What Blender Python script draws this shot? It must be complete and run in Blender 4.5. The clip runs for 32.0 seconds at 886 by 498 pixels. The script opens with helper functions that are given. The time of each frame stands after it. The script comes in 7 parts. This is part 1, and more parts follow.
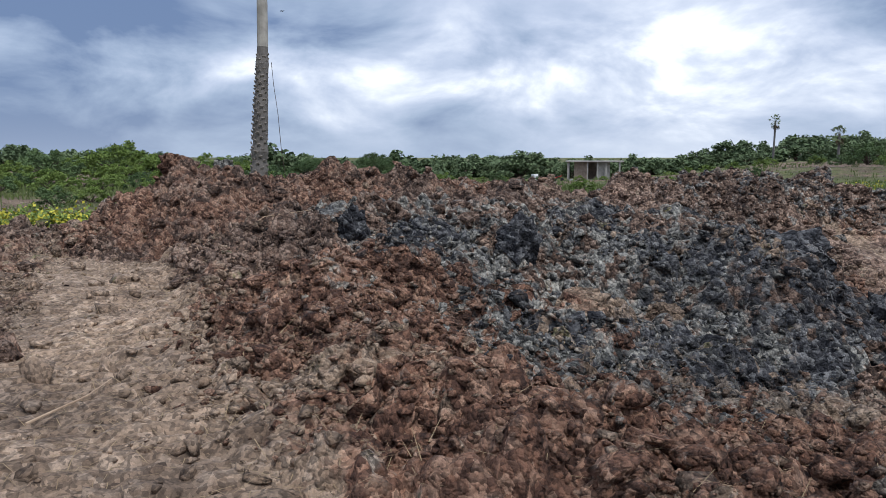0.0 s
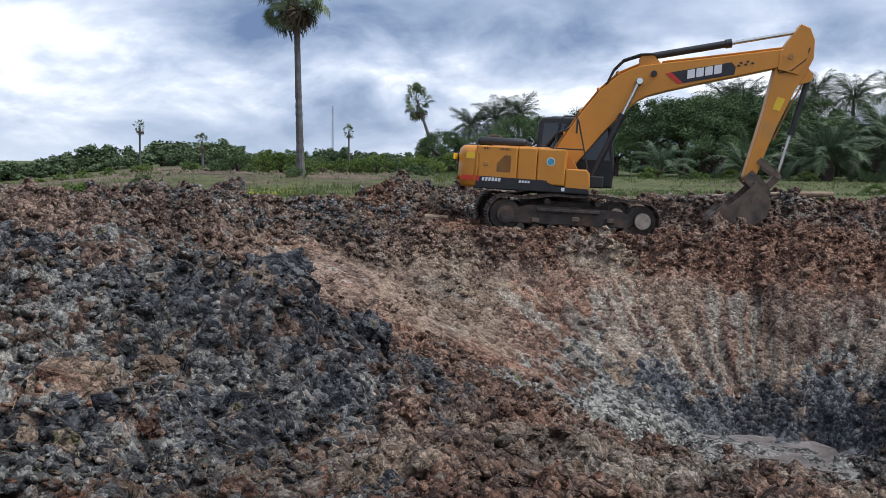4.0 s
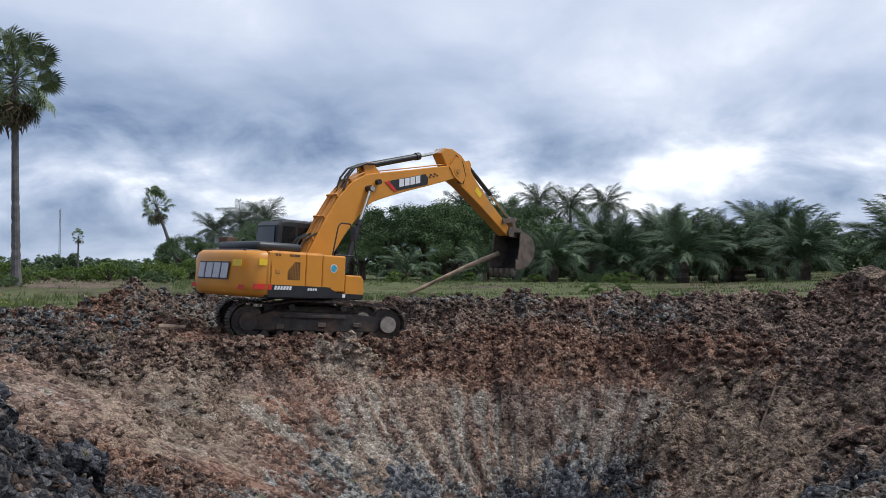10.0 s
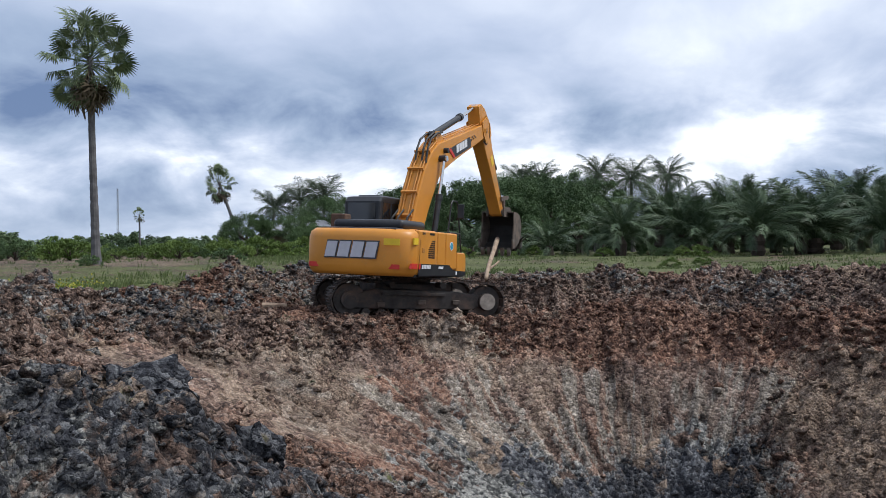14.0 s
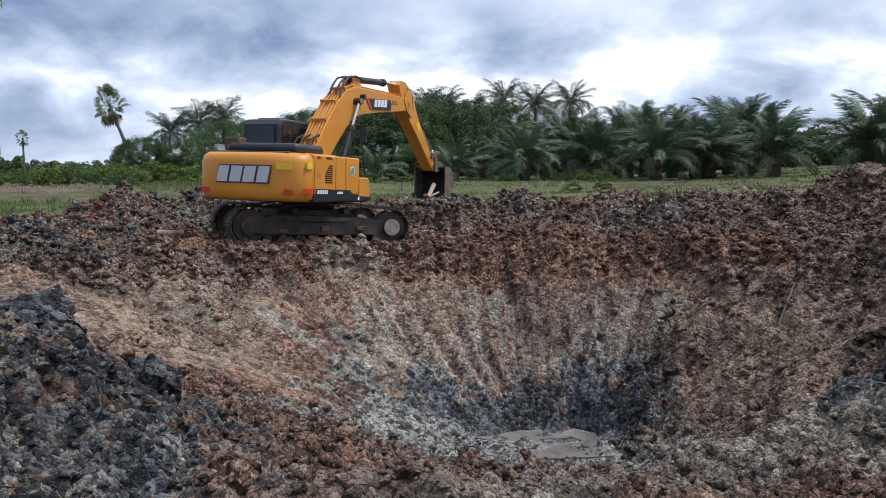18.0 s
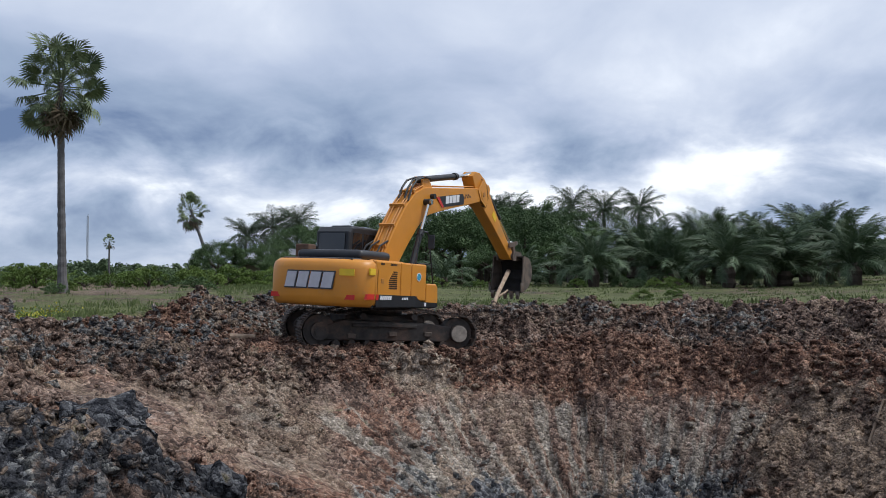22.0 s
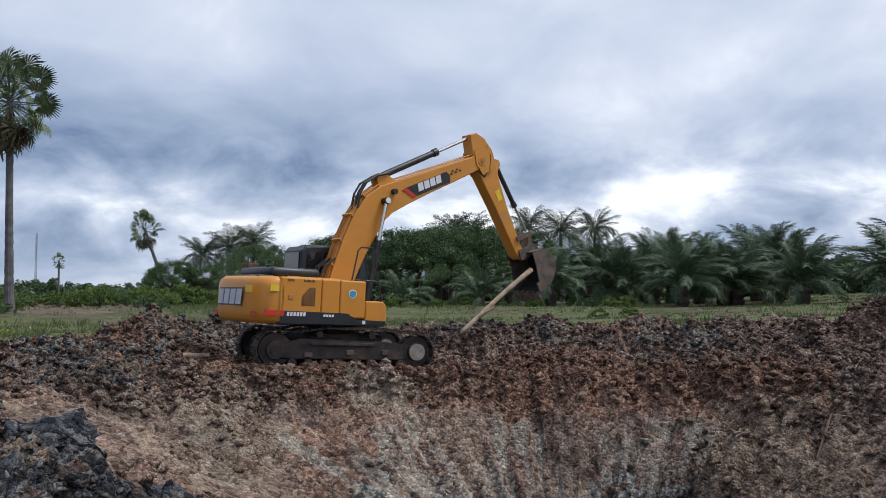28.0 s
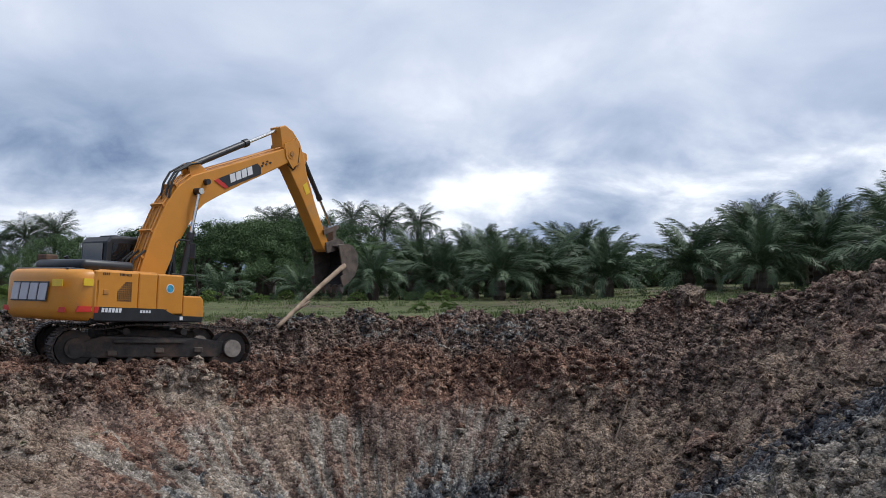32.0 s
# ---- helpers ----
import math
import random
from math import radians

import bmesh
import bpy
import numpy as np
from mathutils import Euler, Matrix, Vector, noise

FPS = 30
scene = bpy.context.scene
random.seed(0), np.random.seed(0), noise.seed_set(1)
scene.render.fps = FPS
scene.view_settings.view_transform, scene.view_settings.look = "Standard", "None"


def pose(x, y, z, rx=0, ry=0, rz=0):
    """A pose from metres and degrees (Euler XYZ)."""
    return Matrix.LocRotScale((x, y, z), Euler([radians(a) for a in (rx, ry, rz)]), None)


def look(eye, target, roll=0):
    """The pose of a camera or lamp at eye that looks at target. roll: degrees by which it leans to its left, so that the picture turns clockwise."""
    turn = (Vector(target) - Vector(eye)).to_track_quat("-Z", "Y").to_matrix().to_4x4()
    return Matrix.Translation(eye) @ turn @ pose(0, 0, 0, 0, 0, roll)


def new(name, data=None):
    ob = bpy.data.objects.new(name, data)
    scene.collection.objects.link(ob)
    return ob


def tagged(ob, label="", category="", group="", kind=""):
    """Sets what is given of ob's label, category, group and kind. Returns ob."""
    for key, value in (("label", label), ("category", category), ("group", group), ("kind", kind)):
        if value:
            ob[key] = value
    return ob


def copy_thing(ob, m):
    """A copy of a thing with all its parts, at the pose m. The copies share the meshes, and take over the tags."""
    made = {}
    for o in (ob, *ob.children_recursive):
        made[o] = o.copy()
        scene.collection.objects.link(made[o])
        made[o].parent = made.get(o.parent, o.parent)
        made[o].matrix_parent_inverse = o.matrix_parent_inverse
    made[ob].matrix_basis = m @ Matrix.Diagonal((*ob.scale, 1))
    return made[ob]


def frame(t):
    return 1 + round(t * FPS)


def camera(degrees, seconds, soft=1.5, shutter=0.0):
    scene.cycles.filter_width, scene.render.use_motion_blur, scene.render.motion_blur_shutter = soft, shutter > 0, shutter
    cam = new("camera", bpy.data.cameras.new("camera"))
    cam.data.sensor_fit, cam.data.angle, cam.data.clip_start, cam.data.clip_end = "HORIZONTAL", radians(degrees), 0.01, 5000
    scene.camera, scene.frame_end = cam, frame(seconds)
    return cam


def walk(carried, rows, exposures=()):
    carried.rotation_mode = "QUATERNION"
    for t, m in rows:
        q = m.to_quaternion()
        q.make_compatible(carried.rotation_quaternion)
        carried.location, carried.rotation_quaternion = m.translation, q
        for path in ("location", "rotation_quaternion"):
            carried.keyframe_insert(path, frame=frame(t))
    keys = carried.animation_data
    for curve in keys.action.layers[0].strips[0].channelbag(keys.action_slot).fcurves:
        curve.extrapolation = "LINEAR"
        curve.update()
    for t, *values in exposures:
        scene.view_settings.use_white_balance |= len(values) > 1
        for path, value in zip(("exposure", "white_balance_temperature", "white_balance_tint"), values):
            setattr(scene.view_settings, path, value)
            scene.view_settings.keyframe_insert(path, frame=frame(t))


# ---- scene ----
FOV = 57.95
cam = camera(FOV, 32.0, soft=0.75)


def aim(x, y, z, yaw, pitch, roll):
    """Camera pose from a place and degrees; yaw 0 looks along +y and grows to the left."""
    a, p = radians(yaw), radians(pitch)
    ahead = Vector((-math.sin(a) * math.cos(p), math.cos(a) * math.cos(p), math.sin(p)))
    eye = Vector((x, y, z))
    return look(eye, eye + ahead, roll)


# seconds, place, yaw, pitch, roll
PATH = [
    (0.0, 2.22, -0.39, 1.37, 71.25, -6.59, 0.06),
    (0.5, 1.88, -0.35, 1.40, 78.91, -6.62, -0.35),
    (1.0, 1.56, -0.37, 1.38, 80.38, -6.70, 1.83),
    (1.5, 1.24, -0.42, 1.37, 82.96, -6.84, 1.19),
    (2.0, 0.82, -0.45, 1.39, 88.25, -7.53, 0.57),
    (2.5, 0.56, -0.58, 1.41, 80.72, -7.60, 1.55),
    (3.0, 0.30, -0.56, 1.42, 65.39, -6.82, 3.11),
    (3.3, 0.25, -0.54, 1.49, 55.01, -6.65, 1.49),
    (3.5, 0.19, -0.40, 1.44, 47.94, -6.65, 1.60),
    (4.0, 0.37, -0.27, 1.48, 27.82, -5.97, 0.76),
    (4.5, 0.40, -0.22, 1.37, 18.40, -3.56, 0.02),
    (6.5, 0.37, 0.05, 1.47, 12.09, -0.04, -1.23),
    (7.0, 0.38, 0.09, 1.47, 11.95, 0.23, -0.18),
    (7.5, 0.39, 0.08, 1.48, 11.68, 0.58, 0.27),
    (8.0, 0.39, 0.09, 1.47, 10.79, 1.04, 0.58),
    (8.5, 0.39, 0.10, 1.48, 9.47, 1.51, 0.64),
    (9.0, 0.38, 0.11, 1.48, 9.10, 1.55, 0.32),
    (9.5, 0.38, 0.06, 1.48, 9.41, 1.66, 0.21),
    (10.0, 0.37, 0.06, 1.48, 10.14, 1.64, 0.06),
    (10.5, 0.36, 0.07, 1.47, 11.18, 1.67, 0.02),
    (11.0, 0.32, 0.04, 1.49, 12.15, 1.73, -0.09),
    (11.5, 0.16, 0.03, 1.48, 14.26, 1.68, -0.10),
    (12.0, -0.13, -0.01, 1.51, 17.10, 1.59, 0.09),
    (12.5, -0.38, 0.01, 1.50, 20.01, 3.02, 0.26),
    (13.0, -0.67, 0.07, 1.49, 20.69, 3.36, -0.77),
    (13.5, -0.87, 0.07, 1.52, 18.09, -0.73, -0.27),
    (14.0, -0.90, 0.10, 1.53, 13.45, -0.18, -0.49),
    (14.5, -0.90, 0.14, 1.52, 5.35, -0.11, -0.75),
    (15.0, -0.83, 0.20, 1.52, -2.47, -1.72, -0.98),
    (15.5, -0.80, 0.21, 1.53, -10.52, -5.55, -0.50),
    (17.5, -0.85, 0.29, 1.50, -0.54, -8.24, -1.13),
    (18.0, -0.88, 0.24, 1.52, 6.80, -5.58, -0.52),
    (18.5, -0.89, 0.23, 1.53, 9.51, -3.64, 0.04),
    (19.0, -0.89, 0.22, 1.54, 9.95, -2.36, 0.48),
    (19.5, -0.89, 0.23, 1.55, 10.57, -1.34, 0.74),
    (20.0, -0.89, 0.22, 1.56, 11.12, 0.00, 0.66),
    (20.5, -0.89, 0.23, 1.56, 11.57, 0.81, 0.38),
    (21.0, -0.89, 0.24, 1.57, 11.69, 1.29, 0.01),
    (21.5, -0.89, 0.23, 1.59, 11.71, 1.59, -0.17),
    (22.0, -0.88, 0.23, 1.57, 11.59, 1.92, -0.08),
    (22.5, -0.88, 0.24, 1.55, 11.45, 2.21, -0.11),
    (23.0, -0.88, 0.25, 1.55, 11.23, 2.53, -0.17),
    (23.5, -0.88, 0.24, 1.55, 10.97, 2.74, -0.29),
    (24.0, -0.89, 0.23, 1.55, 10.79, 2.91, -0.17),
    (24.5, -0.90, 0.20, 1.56, 10.69, 3.14, -0.20),
    (25.0, -0.89, 0.22, 1.55, 10.52, 3.33, 0.01),
    (25.5, -0.91, 0.21, 1.55, 10.30, 3.53, 0.14),
    (27.5, -0.88, 0.20, 1.54, 9.49, 3.42, -0.08),
    (28.0, -0.87, 0.22, 1.53, 8.59, 3.33, -0.12),
    (28.5, -0.87, 0.23, 1.52, 7.29, 3.36, -0.35),
    (29.0, -0.87, 0.22, 1.54, 6.69, 3.29, -0.49),
    (29.5, -0.89, 0.21, 1.53, 6.48, 3.37, -0.52),
    (30.0, -0.88, 0.23, 1.54, 6.55, 3.42, -0.59),
    (30.5, -0.88, 0.22, 1.53, 6.59, 3.44, -0.48),
    (31.0, -0.86, 0.25, 1.53, 6.55, 3.25, -0.19),
    (31.5, -0.85, 0.27, 1.52, 6.16, 3.13, -0.05),
    (32.0, -0.78, 0.30, 1.52, -3.92, 2.90, -0.22),
]
walk(cam, [(r[0], aim(*r[1:])) for r in PATH], exposures=((0.0, 0.76), (4.0, 0.78), (8.0, 0.68), (11.3, 0.60), (12.6, 0.42), (13.3, 0.42), (14.2, 0.82), (15.0, 0.80), (15.6, 0.86), (16.6, 1.0), (17.5, 1.06), (18.0, 0.88), (19.0, 0.86), (20.5, 0.70), (23.0, 0.58), (32.0, 0.60)))

# ---- world and sun: a cloudy sky with a soft sun ----
SUN_ELEVATION, SUN_AZIMUTH = radians(60), radians(-78)
world = bpy.data.worlds.new("overcast_sky")
scene.world = world
world.use_nodes = True
wn, wl = world.node_tree.nodes, world.node_tree.links
wn.clear()


def wnode(kind, **values):
    n = wn.new(kind)
    for key, value in values.items():
        n.inputs[key].default_value = value
    return n


def wmath(op, a, b=None):
    n = wn.new("ShaderNodeMath")
    n.operation = op
    for i, v in enumerate((a, b)):
        if v is None:
            continue
        if isinstance(v, (int, float)):
            n.inputs[i].default_value = v
        else:
            wl.new(v, n.inputs[i])
    return n.outputs[0]


def build_world():
    sky = wn.new("ShaderNodeTexSky")
    sky.sky_type = "NISHITA"
    sky.sun_disc = False
    sky.sun_elevation, sky.sun_rotation = SUN_ELEVATION, -SUN_AZIMUTH
    coord = wn.new("ShaderNodeTexCoord")
    sep = wn.new("ShaderNodeSeparateXYZ")
    wl.new(coord.outputs["Generated"], sep.inputs[0])
    up = wmath("ADD", wmath("MAXIMUM", sep.outputs[2], 0.0), 0.40)
    px, py = wmath("DIVIDE", sep.outputs[0], up), wmath("DIVIDE", sep.outputs[1], up)
    flat = wn.new("ShaderNodeCombineXYZ")
    wl.new(px, flat.inputs[0])
    wl.new(py, flat.inputs[1])
    big = wnode("ShaderNodeTexNoise", Scale=0.95, Detail=4.0, Roughness=0.45, Distortion=0.0)
    fine = wnode("ShaderNodeTexNoise", Scale=3.1, Detail=8.0, Roughness=0.54, Distortion=0.3)
    wl.new(flat.outputs[0], big.inputs["Vector"])
    wl.new(flat.outputs[0], fine.inputs["Vector"])
    mix = wmath("ADD", wmath("MULTIPLY", big.outputs[0], 0.85), wmath("MULTIPLY", fine.outputs[0], 0.60))
    mix = wmath("SUBTRACT", mix, 0.225)

    def belt(middle, width):
        d = wmath("DIVIDE", wmath("SUBTRACT", sep.outputs[2], middle), width)
        return wmath("MAXIMUM", wmath("SUBTRACT", 1.0, wmath("MULTIPLY", d, d)), 0.0)

    # a rain cloud far to the left
    rain = wn.new("ShaderNodeVectorMath")
    rain.operation = "DOT_PRODUCT"
    wl.new(coord.outputs["Generated"], rain.inputs[0])
    rain.inputs[1].default_value = Vector((-0.93, -0.36, 0.05)).normalized()
    dark = wmath("POWER", wmath("MAXIMUM", rain.outputs["Value"], 0.0), 4.5)
    # calm grey layer overhead; a dark shelf with lit cloud below it, dull again at the horizon
    high = wmath("MINIMUM", wmath("MAXIMUM", wmath("DIVIDE", wmath("SUBTRACT", sep.outputs[2], 0.14), 0.16), 0.0), 1.0)
    swing = wmath("MULTIPLY", wmath("SUBTRACT", 1.0, wmath("MULTIPLY", high, 0.55)), wmath("SUBTRACT", 1.0, wmath("MULTIPLY", dark, 0.6)))
    mix = wmath("ADD", 0.5, wmath("MULTIPLY", wmath("MULTIPLY", wmath("SUBTRACT", mix, 0.5), 0.78), swing))
    mix = wmath("ADD", mix, wmath("MULTIPLY", high, 0.03))
    shelf = wn.new("ShaderNodeVectorMath")
    shelf.operation = "DOT_PRODUCT"
    wl.new(coord.outputs["Generated"], shelf.inputs[0])
    shelf.inputs[1].default_value = (-0.62, 0.78, 0.0)
    shelf_side = wmath("POWER", wmath("MAXIMUM", shelf.outputs["Value"], 0.0), 6.0)
    clear = wn.new("ShaderNodeVectorMath")
    clear.operation = "DOT_PRODUCT"
    wl.new(coord.outputs["Generated"], clear.inputs[0])
    clear.inputs[1].default_value = (0.35, 0.937, 0.0)
    mix = wmath("ADD", mix, wmath("MULTIPLY", wmath("POWER", wmath("MAXIMUM", clear.outputs["Value"], 0.0), 5.0), 0.018))
    wave = wmath("MULTIPLY", wmath("SUBTRACT", big.outputs[0], 0.5), 0.10)
    tilt = wmath("ADD", sep.outputs[2], wave)

    def wavy(middle, width):
        d = wmath("DIVIDE", wmath("SUBTRACT", tilt, middle), width)
        return wmath("MAXIMUM", wmath("SUBTRACT", 1.0, wmath("MULTIPLY", d, d)), 0.0)

    mix = wmath("SUBTRACT", mix, wmath("MULTIPLY", wmath("MULTIPLY", wavy(0.19, 0.090), 0.110), shelf_side))
    mix = wmath("ADD", mix, wmath("MULTIPLY", wavy(0.095, 0.055), 0.088))
    mix = wmath("SUBTRACT", mix, wmath("MULTIPLY", belt(0.02, 0.04), 0.03))
    puffs = wmath("MULTIPLY", wmath("SUBTRACT", fine.outputs[0], 0.5), wavy(0.11, 0.09))
    mix = wmath("ADD", mix, wmath("MULTIPLY", puffs, 0.55))
    # a bright break low in the sky
    glow = wn.new("ShaderNodeVectorMath")
    glow.operation = "DOT_PRODUCT"
    wl.new(coord.outputs["Generated"], glow.inputs[0])
    glow.inputs[1].default_value = Vector((-0.84, 0.52, 0.13)).normalized()
    lit = wmath("POWER", wmath("MAXIMUM", glow.outputs["Value"], 0.0), 40.0)
    tone = wmath("SUBTRACT", wmath("ADD", mix, wmath("MULTIPLY", lit, 0.055)), wmath("MULTIPLY", dark, 0.235))
    ramp = wn.new("ShaderNodeValToRGB")
    wl.new(tone, ramp.inputs[0])
    r = ramp.color_ramp
    stops = ((0.28, (0.100, 0.150, 0.265)), (0.40, (0.232, 0.295, 0.412)), (0.49, (0.345, 0.402, 0.522)),
             (0.56, (0.470, 0.520, 0.620)), (0.65, (0.735, 0.770, 0.825)))
    while len(r.elements) < len(stops):
        r.elements.new(0.5)
    for e, (place, colour) in zip(r.elements, stops):
        e.position, e.color = place, (*colour, 1)
    # pale haze low over the land
    haze = wmath("POWER", wmath("SUBTRACT", 1.0, wmath("MINIMUM", wmath("MAXIMUM", sep.outputs[2], 0.0), 1.0)), 26.0)
    veil = wn.new("ShaderNodeMix")
    veil.data_type = "RGBA"
    wl.new(wmath("MULTIPLY", haze, 0.45), veil.inputs["Factor"])
    wl.new(ramp.outputs[0], veil.inputs["A"])
    veil.inputs["B"].default_value = (0.32, 0.385, 0.49, 1)
    clouds, blue = wnode("ShaderNodeBackground", Strength=1.0), wnode("ShaderNodeBackground", Strength=0.05)
    wl.new(veil.outputs["Result"], clouds.inputs[0])
    wl.new(sky.outputs[0], blue.inputs[0])
    both = wn.new("ShaderNodeMixShader")
    both.inputs[0].default_value = 0.93
    wl.new(blue.outputs[0], both.inputs[1])
    wl.new(clouds.outputs[0], both.inputs[2])
    out = wn.new("ShaderNodeOutputWorld")
    wl.new(both.outputs[0], out.inputs[0])


build_world()
sun = new("sun", bpy.data.lights.new("sun", "SUN"))
sun.data.energy, sun.data.angle, sun.data.color = 1.7, radians(16), (1.0, 0.99, 0.975)
sun_from = Vector((-math.sin(SUN_AZIMUTH) * math.cos(SUN_ELEVATION), math.cos(SUN_AZIMUTH) * math.cos(SUN_ELEVATION), math.sin(SUN_ELEVATION)))
sun.matrix_world = look(sun_from * 60, (0, 0, 0))


# ---- materials ----
def material(name, rough=0.8, metal=0.0):
    m = bpy.data.materials.new(name)
    m.use_nodes = True
    b = m.node_tree.nodes["Principled BSDF"]
    b.inputs["Roughness"].default_value, b.inputs["Metallic"].default_value = rough, metal
    return m, m.node_tree.nodes, m.node_tree.links, b


def noise_node(nodes, links, scale, detail=4.0, rough=0.55, vector=None):
    n = nodes.new("ShaderNodeTexNoise")
    n.inputs["Scale"].default_value, n.inputs["Detail"].default_value, n.inputs["Roughness"].default_value = scale, detail, rough
    if vector is not None:
        links.new(vector, n.inputs["Vector"])
    return n.outputs[0]


def ramp_node(nodes, links, fac, stops):
    n = nodes.new("ShaderNodeValToRGB")
    links.new(fac, n.inputs[0])
    r = n.color_ramp
    while len(r.elements) < len(stops):
        r.elements.new(0.5)
    for e, (place, colour) in zip(r.elements, stops):
        e.position, e.color = place, (*colour, 1)
    return n.outputs[0]


def mix_node(nodes, links, fac, a, b, blend="MIX"):
    n = nodes.new("ShaderNodeMix")
    n.data_type, n.blend_type = "RGBA", blend
    for slot, v in (("Factor", fac), ("A", a), ("B", b)):
        if isinstance(v, tuple):
            n.inputs[slot].default_value = (*v, 1)
        elif isinstance(v, (int, float)):
            n.inputs[slot].default_value = v
        else:
            links.new(v, n.inputs[slot])
    return n.outputs["Result"]


def bump_node(nodes, links, height, shader, strength=0.5, distance=0.02):
    n = nodes.new("ShaderNodeBump")
    n.inputs["Strength"].default_value, n.inputs["Distance"].default_value = strength, distance
    links.new(height, n.inputs["Height"])
    links.new(n.outputs[0], shader.inputs["Normal"])


def plain(name, colour, rough=0.6, metal=0.0, spread=0.25, scale=6.0, bump=0.0, dirt=None, dirt_amount=0.5):
    """A surface of one colour with grain at two scales, and dirt in patches."""
    m, nodes, links, b = material(name, rough, metal)
    pos = nodes.new("ShaderNodeTexCoord").outputs["Object"]
    fac = noise_node(nodes, links, scale, 6.0, 0.6, pos)
    low = tuple(c * (1 - spread) for c in colour)
    high = tuple(min(1, c * (1 + spread)) for c in colour)
    col = ramp_node(nodes, links, fac, ((0.32, low), (0.68, high)))
    if dirt:
        patch = noise_node(nodes, links, scale * 0.45, 8.0, 0.7, pos)
        mask = ramp_node(nodes, links, patch, ((0.62 - 0.3 * dirt_amount, (0, 0, 0)), (0.74 - 0.2 * dirt_amount, (1, 1, 1))))
        col = mix_node(nodes, links, mask, col, dirt)
    links.new(col, b.inputs["Base Color"])
    if bump:
        bump_node(nodes, links, noise_node(nodes, links, scale * 5, 5.0, 0.6, pos), b, bump, 0.01)
    return m


def soil_material():
    """Broken soil: crumbs of several sizes, each with its own tone; the kinds of earth lie in two vertex layers."""
    m, nodes, links, b = material("dug_soil", 0.92)
    b.inputs["Specular IOR Level"].default_value = 0.22
    pos = nodes.new("ShaderNodeNewGeometry").outputs["Position"]
    zone, tint = nodes.new("ShaderNodeVertexColor"), nodes.new("ShaderNodeVertexColor")
    zone.layer_name, tint.layer_name = "soil", "tint"
    sep, sep2 = nodes.new("ShaderNodeSeparateColor"), nodes.new("ShaderNodeSeparateColor")
    links.new(zone.outputs["Color"], sep.inputs[0])
    links.new(tint.outputs["Color"], sep2.inputs[0])
    n1 = noise_node(nodes, links, 1.3, 8.0, 0.65, pos)
    n2 = noise_node(nodes, links, 9.0, 8.0, 0.7, pos)
    n3 = noise_node(nodes, links, 34.0, 4.0, 0.65, pos)
    n4 = noise_node(nodes, links, 4.2, 9.0, 0.72, pos)
    n5 = noise_node(nodes, links, 120.0, 5.0, 0.7, pos)
    n6 = noise_node(nodes, links, 0.55, 5.0, 0.6, pos)

    def maths(op, a, c=None, d=None):
        n = nodes.new("ShaderNodeMath")
        n.operation = op
        for k, v in enumerate((a, c, d)):
            if isinstance(v, (int, float)):
                n.inputs[k].default_value = v
            elif v is not None:
                links.new(v, n.inputs[k])
        return n.outputs[0]

    # places bent a little, so that no crumb is regular
    bend = nodes.new("ShaderNodeTexNoise")
    bend.inputs["Scale"].default_value, bend.inputs["Detail"].default_value = 17.0, 6.0
    links.new(pos, bend.inputs["Vector"])
    shift = nodes.new("ShaderNodeVectorMath")
    shift.operation = "MULTIPLY_ADD"
    shift.inputs[1].default_value = (0.045, 0.045, 0.045)
    links.new(bend.outputs["Color"], shift.inputs[0])
    links.new(pos, shift.inputs[2])

    def crumbs(scale):
        n = nodes.new("ShaderNodeTexVoronoi")
        n.inputs["Scale"].default_value = scale
        links.new(shift.outputs[0], n.inputs["Vector"])
        tone = nodes.new("ShaderNodeSeparateColor")
        links.new(n.outputs["Color"], tone.inputs[0])
        return n.outputs["Distance"], tone.outputs[0]

    d1, c1 = crumbs(6.5)
    d2, c2 = crumbs(17.0)
    d3, c3 = crumbs(48.0)
    mixed = maths("ADD", maths("MULTIPLY", n2, 0.46), maths("ADD", maths("MULTIPLY", c2, 0.34), maths("MULTIPLY", c1, 0.20)))
    brown = ramp_node(nodes, links, mixed, ((0.34, (0.064, 0.044, 0.036)), (0.48, (0.172, 0.115, 0.090)), (0.64, (0.305, 0.228, 0.186))))
    rust = ramp_node(nodes, links, mixed, ((0.34, (0.080, 0.043, 0.032)), (0.50, (0.190, 0.104, 0.073)), (0.66, (0.320, 0.205, 0.150))))
    grey = ramp_node(nodes, links, mixed, ((0.34, (0.042, 0.045, 0.046)), (0.48, (0.150, 0.154, 0.147)), (0.62, (0.335, 0.335, 0.312))))
    black = ramp_node(nodes, links, mixed, ((0.36, (0.020, 0.022, 0.028)), (0.50, (0.054, 0.057, 0.067)), (0.66, (0.152, 0.160, 0.171))))
    sand = ramp_node(nodes, links, mixed, ((0.28, (0.130, 0.093, 0.068)), (0.50, (0.215, 0.160, 0.120)), (0.70, (0.315, 0.246, 0.192))))
    pale = ramp_node(nodes, links, mixed, ((0.30, (0.125, 0.106, 0.086)), (0.55, (0.268, 0.234, 0.196)), (0.72, (0.40, 0.360, 0.310))))
    grass = ramp_node(nodes, links, n2, ((0.3, (0.055, 0.072, 0.026)), (0.55, (0.110, 0.124, 0.050)), (0.75, (0.205, 0.185, 0.105))))

    jitter = maths("MULTIPLY_ADD", mix_node(nodes, links, 0.6, n1, n4), 2.3, -0.65)
    jitter = maths("ADD", jitter, maths("MULTIPLY_ADD", c1, 0.34, -0.17))

    calm = maths("MULTIPLY_ADD", jitter, 0.35, 0.325)

